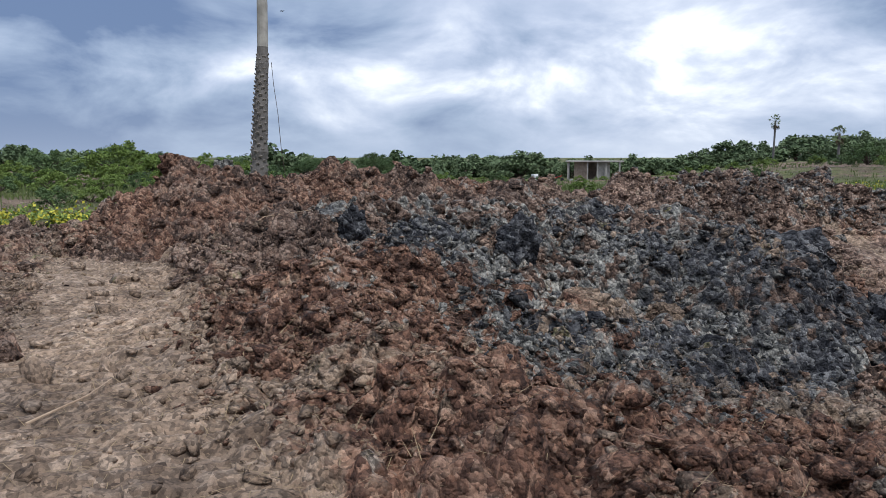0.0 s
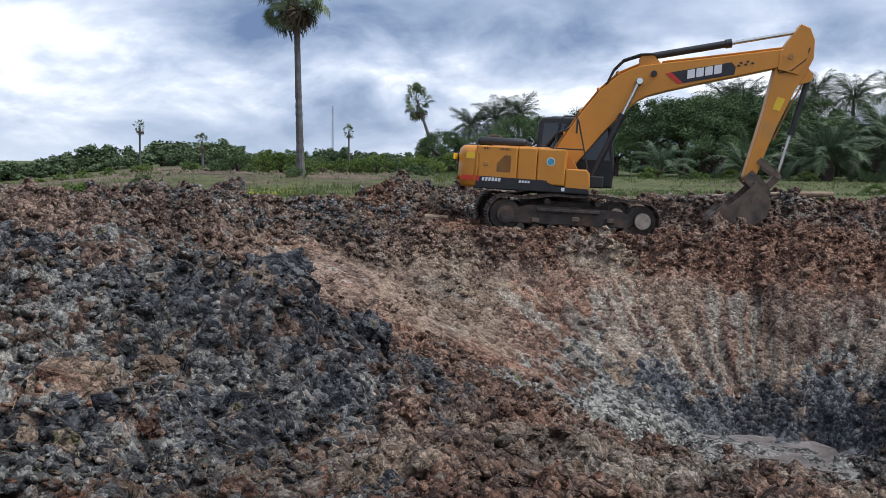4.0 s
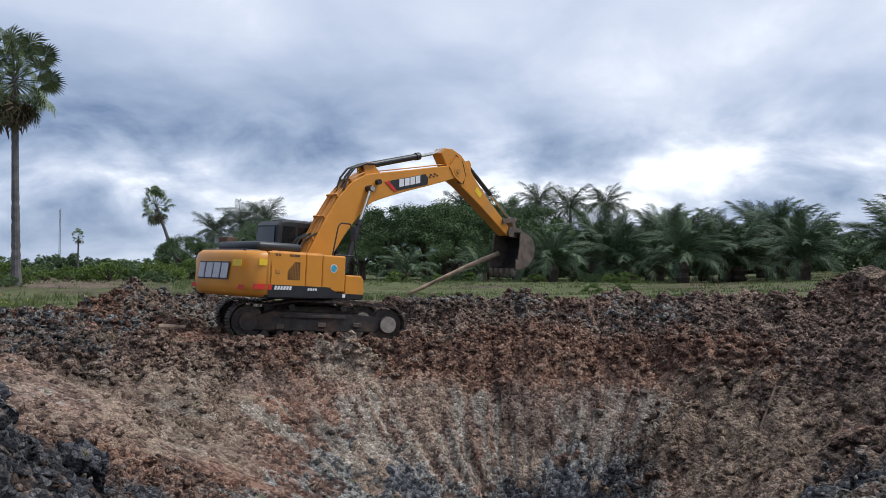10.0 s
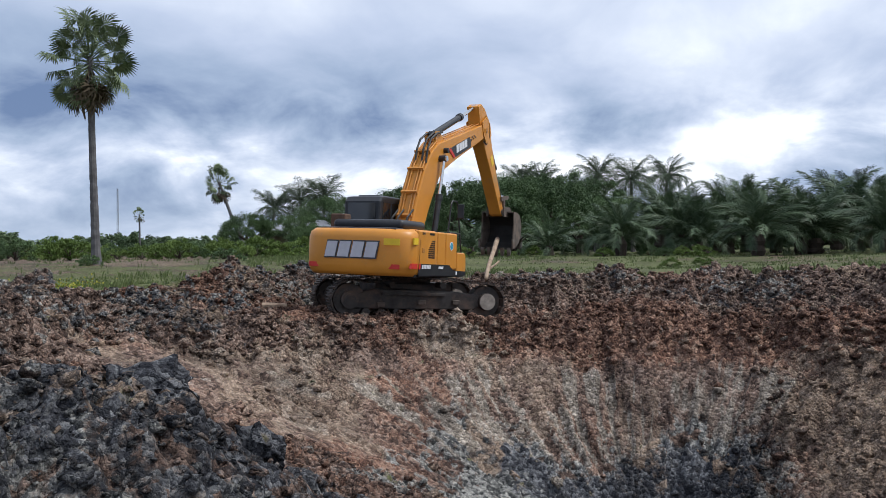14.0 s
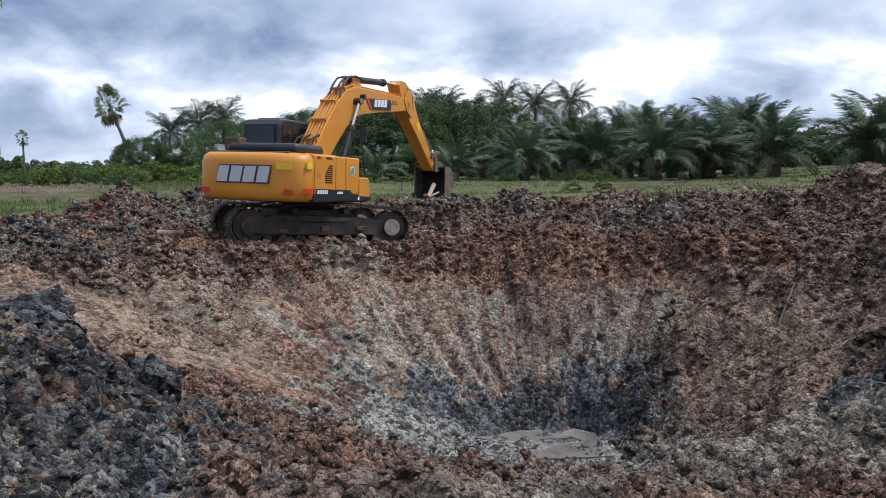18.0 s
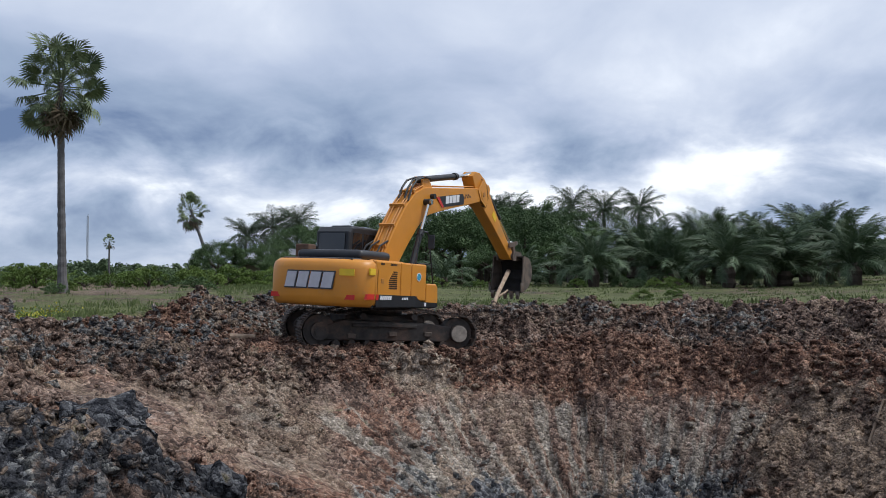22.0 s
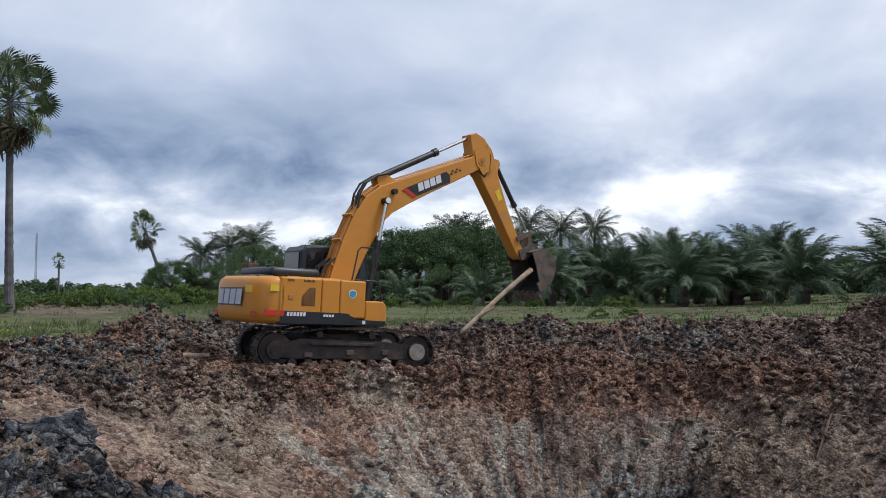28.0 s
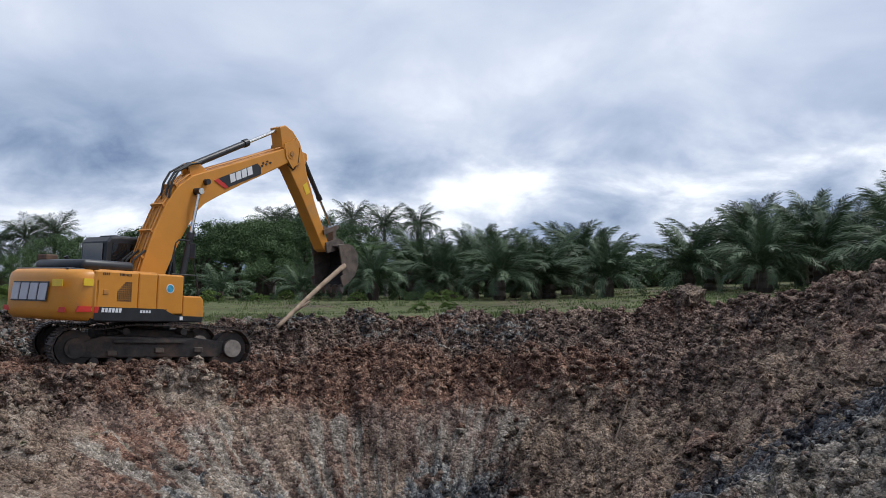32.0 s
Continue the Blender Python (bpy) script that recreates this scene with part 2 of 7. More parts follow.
    def edge(channel, soft=0.5, by=None):
        return ramp_node(nodes, links, maths("ADD", channel, by or jitter), ((0.96 - soft * 0.25, (0, 0, 0)), (1.04 + soft * 0.35, (1, 1, 1))))

    col = mix_node(nodes, links, edge(sep2.outputs[0], 1.0), brown, rust)
    col = mix_node(nodes, links, edge(sep.outputs[0]), col, grey)
    col = mix_node(nodes, links, edge(sep2.outputs[1], 0.9), col, black)
    col = mix_node(nodes, links, edge(sep.outputs[1], 0.9), col, sand)
    col = mix_node(nodes, links, edge(sep.outputs[2], 1.2, calm), col, pale)
    col = mix_node(nodes, links, edge(zone.outputs["Alpha"], 0.6), col, grass)
    speck = ramp_node(nodes, links, mix_node(nodes, links, 0.5, n3, c3), ((0.30, (0.50, 0.50, 0.51)), (0.50, (0.95, 0.95, 0.95)), (0.74, (1.42, 1.39, 1.35))))
    col = mix_node(nodes, links, 0.9, col, speck, "MULTIPLY")
    grain = ramp_node(nodes, links, n5, ((0.38, (0.78, 0.78, 0.78)), (0.50, (1.0, 1.0, 1.0)), (0.63, (1.16, 1.15, 1.14))))
    col = mix_node(nodes, links, 0.8, col, grain, "MULTIPLY")
    damp = ramp_node(nodes, links, mix_node(nodes, links, 0.45, n6, n1), ((0.40, (0.58, 0.57, 0.58)), (0.56, (1.14, 1.12, 1.10))))
    col = mix_node(nodes, links, 0.9, col, damp, "MULTIPLY")
    links.new(col, b.inputs["Base Color"])
    # crumb relief in metres, worn flat on sand and under grass
    tall = maths("ADD", maths("MULTIPLY", d1, -0.070), maths("ADD", maths("MULTIPLY", d2, -0.070), maths("MULTIPLY", d3, -0.022)))
    tall = maths("ADD", tall, maths("ADD", maths("MULTIPLY", n2, 0.05), maths("MULTIPLY", n5, 0.009)))
    worn = maths("MAXIMUM", sep2.outputs[2], zone.outputs["Alpha"])
    tall = maths("MULTIPLY", tall, maths("SUBTRACT", 1.0, maths("MULTIPLY", worn, 0.88)))
    bump_node(nodes, links, tall, b, 1.0, 1.0)
    return m


def leaf_material(name, low, high, shine=0.65):
    m, nodes, links, b = material(name, shine)
    rnd = nodes.new("ShaderNodeObjectInfo").outputs["Random"]
    isl = nodes.new("ShaderNodeNewGeometry").outputs["Random Per Island"]
    pos = nodes.new("ShaderNodeNewGeometry").outputs["Position"]
    patch = noise_node(nodes, links, 0.9, 4.0, 0.6, pos)
    fac = mix_node(nodes, links, 0.45, mix_node(nodes, links, 0.5, isl, rnd), patch)
    col = ramp_node(nodes, links, fac, ((0.2, low), (0.8, high)))
    links.new(col, b.inputs["Base Color"])
    b.inputs["Specular IOR Level"].default_value = 0.22
    return m


SOIL = soil_material()
PAINT = plain("yellow_machine_paint", (0.60, 0.243, 0.030), 0.42, 0.0, 0.06, 2.0, 0.0, (0.42, 0.22, 0.07), 0.12)
PAINT_DIRTY = plain("muddy_yellow_paint", (0.52, 0.215, 0.035), 0.55, 0.0, 0.12, 2.5, 0.1, (0.20, 0.12, 0.075), 0.35)
BLACK = plain("black_paint", (0.018, 0.019, 0.022), 0.45, 0.0, 0.3, 4.0)
CHARCOAL = plain("dark_grey_paint", (0.05, 0.053, 0.06), 0.5, 0.0, 0.25, 4.0)
STEEL = plain("worn_steel", (0.16, 0.135, 0.12), 0.6, 0.35, 0.35, 6.0, 0.3, (0.13, 0.08, 0.055), 0.6)
TRACK = plain("muddy_track_steel", (0.050, 0.043, 0.039), 0.7, 0.2, 0.4, 5.0, 0.4, (0.12, 0.078, 0.058), 0.5)
DARK_STEEL = plain("near_black_steel", (0.020, 0.018, 0.017), 0.75, 0.0, 0.35, 6.0, 0.4)
MUDDY = plain("mud_caked_steel", (0.090, 0.072, 0.060), 0.9, 0.0, 0.4, 5.0, 0.6, (0.150, 0.110, 0.086), 0.5)
HUB = plain("dusty_hub", (0.27, 0.235, 0.20), 0.85, 0.0, 0.3, 8.0, 0.3)
CHROME = plain("chrome_rod", (0.62, 0.62, 0.60), 0.2, 1.0, 0.08, 3.0)
RUBBER = plain("rubber_hose", (0.02, 0.02, 0.02), 0.6, 0.0, 0.2, 5.0)
WHITE = plain("white_lettering", (0.72, 0.72, 0.74), 0.5, 0.0, 0.06, 5.0)
SILVER = plain("silver_lettering", (0.50, 0.50, 0.54), 0.45, 0.0, 0.08, 5.0)
RED = plain("red_decal", (0.55, 0.03, 0.02), 0.45, 0.0, 0.08, 5.0)
YELLOW = plain("yellow_warning_sticker", (0.78, 0.52, 0.03), 0.5, 0.0, 0.06, 6.0)
BLUE = plain("blue_badge", (0.05, 0.30, 0.45), 0.4, 0.0, 0.4, 9.0)
BARK = plain("palm_bark", (0.12, 0.110, 0.104), 0.9, 0.0, 0.35, 3.0, 0.6)
SCAR = plain("mottled_grey_bark", (0.17, 0.150, 0.135), 0.9, 0.0, 0.45, 9.0, 0.6)
BARK_GREY = plain("grey_palm_bark", (0.105, 0.100, 0.102), 0.9, 0.0, 0.35, 3.0, 0.6)
BARK_PALE = plain("pale_palm_bark", (0.30, 0.285, 0.26), 0.9, 0.0, 0.25, 3.0, 0.5)
BARK_DARK = plain("dark_bark", (0.06, 0.045, 0.035), 0.95, 0.0, 0.3, 4.0, 0.6)
WOOD = plain("grey_brown_log_wood", (0.34, 0.25, 0.175), 0.85, 0.0, 0.25, 6.0, 0.5, (0.19, 0.125, 0.085), 0.4)
LEAF = leaf_material("broad_leaf", (0.034, 0.064, 0.026), (0.120, 0.185, 0.075))
# paler than the near leaves: aerial haze is put into this colour
LEAF_HAZE = leaf_material("distant_leaf", (0.060, 0.095, 0.048), (0.14, 0.19, 0.10), 0.8)
LEAF_BRIGHT = leaf_material("fresh_leaf", (0.065, 0.115, 0.024), (0.17, 0.235, 0.06))
PALM_LEAF = leaf_material("palm_leaf", (0.028, 0.052, 0.028), (0.125, 0.175, 0.092), 0.5)
FAN_LEAF = leaf_material("fan_leaf", (0.045, 0.072, 0.034), (0.19, 0.235, 0.125), 0.6)
COCO_LEAF = leaf_material("coconut_leaf", (0.024, 0.042, 0.024), (0.080, 0.112, 0.060), 0.7)
DEAD_LEAF = leaf_material("dry_leaf", (0.06, 0.045, 0.03), (0.14, 0.11, 0.07), 0.8)
FLOWER = leaf_material("yellow_flower", (0.36, 0.33, 0.04), (0.52, 0.48, 0.08), 0.7)
GRASS_BLADE = leaf_material("grass_blade", (0.05, 0.085, 0.022), (0.16, 0.19, 0.075), 0.6)
STRAW = leaf_material("dry_straw", (0.16, 0.11, 0.065), (0.34, 0.26, 0.16), 0.8)
CONCRETE = plain("grey_concrete", (0.30, 0.29, 0.28), 0.9, 0.0, 0.15, 2.0, 0.2)
BLOCKWORK = plain("brown_blockwork", (0.24, 0.19, 0.16), 0.9, 0.0, 0.2, 3.0, 0.2)
ROOF = plain("grey_roof_sheet", (0.22, 0.23, 0.25), 0.6, 0.0, 0.15, 2.0)
PLASTIC = plain("white_plastic", (0.65, 0.66, 0.68), 0.5, 0.0, 0.1, 3.0)
MASTM = plain("grey_mast_steel", (0.30, 0.32, 0.35), 0.6, 0.5, 0.1, 1.0)


def glass_material():
    m, nodes, links, b = material("dark_cab_glass", 0.06)
    b.inputs["Base Color"].default_value = (0.012, 0.013, 0.015, 1)
    b.inputs["Specular IOR Level"].default_value = 0.8
    return m


def puddle_material():
    m, nodes, links, b = material("muddy_water", 0.16)
    pos = nodes.new("ShaderNodeNewGeometry").outputs["Position"]
    fac = noise_node(nodes, links, 1.6, 5.0, 0.6, pos)
    links.new(ramp_node(nodes, links, fac, ((0.35, (0.12, 0.105, 0.10)), (0.6, (0.22, 0.198, 0.19)))), b.inputs["Base Color"])
    links.new(ramp_node(nodes, links, noise_node(nodes, links, 3.0, 4.0, 0.6, pos), ((0.4, (0.08, 0.08, 0.08)), (0.7, (0.5, 0.5, 0.5)))), b.inputs["Roughness"])
    return m


GLASS, PUDDLE = glass_material(), puddle_material()


# ---- terrain shape ----
def rnd2(ix, iy, seed):
    """A repeatable random number from 0 to 1 for each whole cell."""
    h = (ix.astype(np.int64) * 374761393 + iy.astype(np.int64) * 668265263 + seed * 1442695041) & 0x7FFFFFFF
    h = ((h ^ (h >> 13)) * 1274126177) & 0x7FFFFFFF
    h = ((h ^ (h >> 16)) * 2246822519) & 0x7FFFFFFF
    return ((h ^ (h >> 15)) & 0xFFFFF) / float(0xFFFFF)


def smooth_noise(x, y, size, seed=0):
    x, y = x / size, y / size
    ix, iy = np.floor(x), np.floor(y)
    fx, fy = x - ix, y - iy
    fx, fy = fx * fx * (3 - 2 * fx), fy * fy * (3 - 2 * fy)
    a, b = rnd2(ix, iy, seed), rnd2(ix + 1, iy, seed)
    c, d = rnd2(ix, iy + 1, seed), rnd2(ix + 1, iy + 1, seed)
    return (a * (1 - fx) + b * fx) * (1 - fy) + (c * (1 - fx) + d * fx) * fy - 0.5


def fractal(x, y, size, seed=0, steps=4):
    total, amount = np.zeros_like(x), 1.0
    for k in range(steps):
        total += amount * smooth_noise(x + 13.7 * k, y - 7.3 * k, size / 2 ** k, seed + k)
        amount *= 0.5
    return total


def lumps(x, y, size, seed=0):
    """Clods of uneven radius, one for each cell, as a height from 0 to about 1."""
    x, y = x / size, y / size
    ix, iy = np.floor(x), np.floor(y)
    best = np.zeros_like(x)
    for dx in (-1, 0, 1):
        for dy in (-1, 0, 1):
            cx, cy = ix + dx, iy + dy
            px, py = cx + rnd2(cx, cy, seed), cy + rnd2(cx, cy, seed + 1)
            r = 0.28 + 0.62 * rnd2(cx, cy, seed + 2) ** 2
            turn = 3.14 * rnd2(cx, cy, seed + 3)
            ux, uy = (x - px), (y - py)
            a, b = ux * np.cos(turn) + uy * np.sin(turn), -ux * np.sin(turn) + uy * np.cos(turn)
            q = 1 - (a * a * 0.75 + b * b * 1.35) / (r * r)
            best = np.maximum(best, np.sqrt(np.maximum(q, 0)) * r)
    return best


def billow(x, y, size, seed=0):
    """Rounded crumbs with sharp creases between them, 0 to 1."""
    return 2 * np.abs(smooth_noise(x + 0.3 * size * smooth_noise(x, y, size * 0.6, seed + 9), y, size, seed))


def ramp01(v, a, b):
    t = np.clip((v - a) / (b - a), 0, 1)
    return t * t * (3 - 2 * t)


def ridge(x, y, ax, ay, bx, by, high_a, high_b, wide):
    """A heap along a line, with a rounded crest and ends."""
    dx, dy = bx - ax, by - ay
    t = np.clip(((x - ax) * dx + (y - ay) * dy) / (dx * dx + dy * dy), 0, 1)
    d = np.hypot(x - ax - t * dx, y - ay - t * dy) / wide
    return (high_a + (high_b - high_a) * t) * np.where(d < 1, (1 - d) * (1 - d) * (1 + 2 * d), 0)


PIT_X, PIT_Y, PIT_Z = -0.5, 13.4, -3.3
# slope of the pit's side and radius of its floor, by the direction from its middle (0: +x, anticlockwise)
SIDES = ((-180, 0.52, 1.9), (-135, 0.50, 1.7), (-100, 0.43, 1.4), (-60, 0.46, 1.3), (-20, 0.60, 1.4), (20, 0.80, 1.3),
         (60, 1.15, 1.2), (95, 1.45, 1.0), (130, 1.25, 1.3), (155, 0.78, 1.7), (180, 0.52, 1.9))


def pit_surface(x, y):
    a, r = np.degrees(np.arctan2(y - PIT_Y, x - PIT_X)), np.hypot(x - PIT_X, y - PIT_Y)
    keys = [s[0] for s in SIDES]
    slope, floor = np.interp(a, keys, [s[1] for s in SIDES]), np.interp(a, keys, [s[2] for s in SIDES])
    out = np.maximum(r - floor, 0)
    left = ramp01(np.abs(a), 140, 155)
    return PIT_Z + slope * out - 0.012 * np.minimum(out, 10) ** 2 + 1.1 * left * np.maximum(out - 7.8, 0), a, r


def land(x, y):
    """The undug land: fields, banks and spoil heaps, without clods."""
    r = np.hypot(x, y)
    far = ramp01(r, 26, 46)
    az = np.degrees(np.arctan2(-x, y))
    plateau = 0.85 * (1 - ramp01(az, 44, 64))
    drop = 2.75 * ramp01(az, 46, 58) * ramp01(r, 34, 125) * (1 - ramp01(az, 80, 105))
    h = far * plateau * (1 - ramp01(np.abs(az), 100, 140))
    # rough bank behind the machine, higher towards the palms
    bank = ramp01(y, 18.5, 24.5) * ramp01(x, -14, -8)
    h = np.maximum(h, bank * (0.60 + 0.045 * np.maximum(x, 0)) * (1 - 0.1 * ramp01(y, 24, 30)))
    # fall of the near rim towards the pit
    h = h - 0.34 * np.maximum(y - 3.3, 0) * ramp01(x, -3.6, -1.8) * (1 - ramp01(x, 0.8, 3.4)) * (y < 9)
    # near spoil heap: brown by the track, clay farther on
    h = np.maximum(h, ridge(x, y, -3.5, 1.5, -5.3, 6.2, 0.66, 0.56, 2.6))
    h = np.maximum(h, ridge(x, y, -1.6, 1.3, -3.4, 1.5, 0.30, 0.72, 1.9))
    h = np.maximum(h, ridge(x, y, -5.4, 2.8, -8.5, 4.6, 0.62, 0.55, 2.6))
    h = np.maximum(h, ridge(x, y, -8.0, 1.6, -9.6, 6.5, 0.62, 0.75, 2.2))
    # tall mound at the track's end
    h = np.maximum(h, ridge(x, y, -11.2, 0.0, -12.1, 3.1, 0.98, 0.86, 2.5))
    h = np.maximum(h, ridge(x, y, -12.1, 3.1, -11.4, 7.2, 0.95, 0.58, 2.4))
    h = np.maximum(h, ridge(x, y, -11.2, 8.6, -9.6, 12.0, 0.92, 0.55, 2.3))
    h = np.maximum(h, ridge(x, y, -14.6, 19.0, -9.6, 21.6, 0.50, 0.85, 2.6))
    h = np.maximum(h, ridge(x, y, -14.8, 10.4, -12.4, 13.4, 0.75, 0.80, 2.3))
    h = np.maximum(h, ridge(x, y, -12.2, 15.2, -9.9, 18.6, 0.35, 0.95, 1.9))
    # spoil left of the track
    h = np.maximum(h, ridge(x, y, -9.4, -2.9, -7.6, -7.2, 0.08, 0.16, 2.2))
    h = np.maximum(h, ridge(x, y, -5.6, -3.6, -3.6, -4.8, 0.16, 0.28, 1.6))
    # spoil crest in front of the oil palms
    h = np.maximum(h, ridge(x, y, 1.6, 22.3, 7.6, 20.8, 0.60, 1.02, 2.6))
    h = np.maximum(h, ridge(x, y, 7.6, 20.8, 11.4, 18.4, 1.10, 1.15, 2.8))
    # clay bank on the right of the pit
    h = np.maximum(h, ridge(x, y, 4.8, 2.6, 7.4, 9.6, 1.50, 1.75, 4.3))
    h = np.maximum(h, ridge(x, y, 7.0, 10.0, 9.5, 17.5, 1.75, 1.45, 4.6))
    return h - drop


def ground_shape(x, y):
    """Height, dug amount (0 on grass, 1 on bare spoil) and pit depth."""
    base = land(x, y)
    pit, a, r = pit_surface(x, y)
    k = 0.22
    e = np.clip(0.5 + 0.5 * (pit - base) / k, 0, 1)
    h = pit * (1 - e) + base * e - k * e * (1 - e)
    # black clay heap tipped over the near rim
    h = h + ridge(x, y, -6.8, 5.3, -5.0, 6.1, 0.55, 0.82, 1.8)
    depth = np.maximum(base - h, 0)
    dug = (1 - ramp01(np.hypot((x + 2) / 14.5, (y - 10.0) / 15.2) + 0.10 * fractal(x, y, 4.0, 90, 3), 0.92, 1.06))
    dug = np.maximum(dug, 1 - ramp01(np.hypot((x + 5.5) / 8.2, (y + 3.0) / 5.5) + 0.10 * fractal(x, y, 2.0, 95, 3), 0.9, 1.08))
    return h, dug, depth


def track_strip(x, y):
    """1 on the flattened sandy track that the machine left beside the heap."""
    mid = -0.95 + 0.05 * (x + 3) + 0.12 * np.sin(x * 0.8)
    across = np.abs(y - mid - np.where(x > -1.5, -0.25 * (x + 1.5), 0))
    width = 0.78 + 0.25 * smooth_noise(x, y, 1.1, 40) + np.where(x > -3, 0.25 * (x + 3), 0)
    return (1 - ramp01(across, width * 0.6, width * 1.25)) * ramp01(x, -9.6, -7.4) * (1 - ramp01(x, 3.5, 5))


def pool_mask(x, y):
    """1 on the wet floor of the pit."""
    return 1 - ramp01(np.hypot((x + 0.5) / 1.5, (y - 14.2) / 0.8) + 0.75 * fractal(x, y, 0.9, 140, 3), 0.70, 1.0)


def cut_face(x, y, depth):
    """1 where the bucket has sliced the pit's far side smooth."""
    patchy = ramp01(fractal(x, y, 1.4, 150, 3), -0.45, -0.1)
    return ramp01(depth, 0.35, 0.8) * ramp01(y + 0.3 * np.abs(x + 1.5), 11.0, 13.5) * (1 - 0.75 * ramp01(x, 0.5, 3.0)) * patchy


def ground_height(x, y):
    h, dug, depth = ground_shape(x, y)
    near = 1 - ramp01(np.hypot(x + 2, y - 8), 22, 40)
    strip = track_strip(x, y)
    smooth_wall = ramp01(depth, 0.25, 1.0)
    wx, wy = x + 0.10 * fractal(x, y, 0.4, 70, 3), y + 0.10 * fractal(x, y, 0.4, 75, 3)
    bank = ramp01(np.hypot(x + 1.0, y - 1.0), 2.2, 5.0)
    # clods in four sizes: large ones sit apart, small ones fill the hollows
    rough = ((0.10 + 0.20 * bank) * lumps(wx, wy, 0.70, 11) + (0.17 + 0.08 * bank) * lumps(wx, wy, 0.33, 21) + 0.15 * lumps(wx, wy, 0.185, 25) + 0.085 * lumps(wx, wy, 0.11, 27)
             + 0.05 * billow(wx, wy, 0.45, 33) + 0.22 * fractal(x, y, 1.5, 5, 3) - 0.20)
    wall = ramp01(y + 0.3 * x, 16.2, 18.4) * (1 - ramp01(y, 25, 27)) + ramp01(x, 6.0, 7.6) * (y > 7) * (1 - ramp01(y, 16.2, 18.4))
    rough = rough + np.clip(wall, 0, 1) * (0.36 * lumps(wx, wy, 1.25, 15) + 0.22 * lumps(wx, wy, 0.55, 17) - 0.22)
    rough = rough * (1 - 0.55 * ramp01(-y, 0.6, 1.8) * ramp01(x, -10.5, -9.0))
    pool = pool_mask(x, y)
    cut = cut_face(x, y, depth)
    amount = dug * (1 - 0.80 * strip) * (1 - 0.85 * cut) * (1 - 0.15 * smooth_wall) * (1 - 0.9 * pool)
    # the machine's stand, trodden flat
    u, v = (x + 6.38) * 0.8526 + (y - 18.84) * 0.5225, -(x + 6.38) * 0.5225 + (y - 18.84) * 0.8526
    stand = (1 - ramp01(np.abs(u), 2.2, 3.6)) * (1 - ramp01(np.abs(v + 0.35), 1.9, 2.9))
    h = h * (1 - stand) + stand * (-0.09 - 0.045 * u)
    h = h + amount * rough * near * (1 - 0.72 * stand)
    # grooves that the bucket's teeth left down the pit's sides
    a = np.degrees(np.arctan2(y - PIT_Y, x - PIT_X))
    lean = a + 9.0 * fractal(x, y, 2.6, 61, 2)
    groove = smooth_noise(lean, depth * 1.1, 2.3, 63) + 0.6 * smooth_noise(lean, depth * 1.6, 1.1, 65)
    h = h + smooth_wall * dug * 0.19 * groove
    h = h * (1 - pool) + pool * (-3.26 + 0.26 * fractal(x, y, 0.6, 145, 3))
    # pressed grouser marks across the track
    h = h + strip * (0.012 * np.sign(np.sin(x * 34 + 3 * fractal(x, y, 0.9, 50, 2))) * ramp01(smooth_noise(x, y, 0.8, 55), -0.05, 0.1) + 0.05 * fractal(x, y, 0.5, 57, 3) + 0.05)
    # far fields
    h = h + (1 - dug) * (0.10 * fractal(x, y, 2.5, 80, 3)) * near
    return h


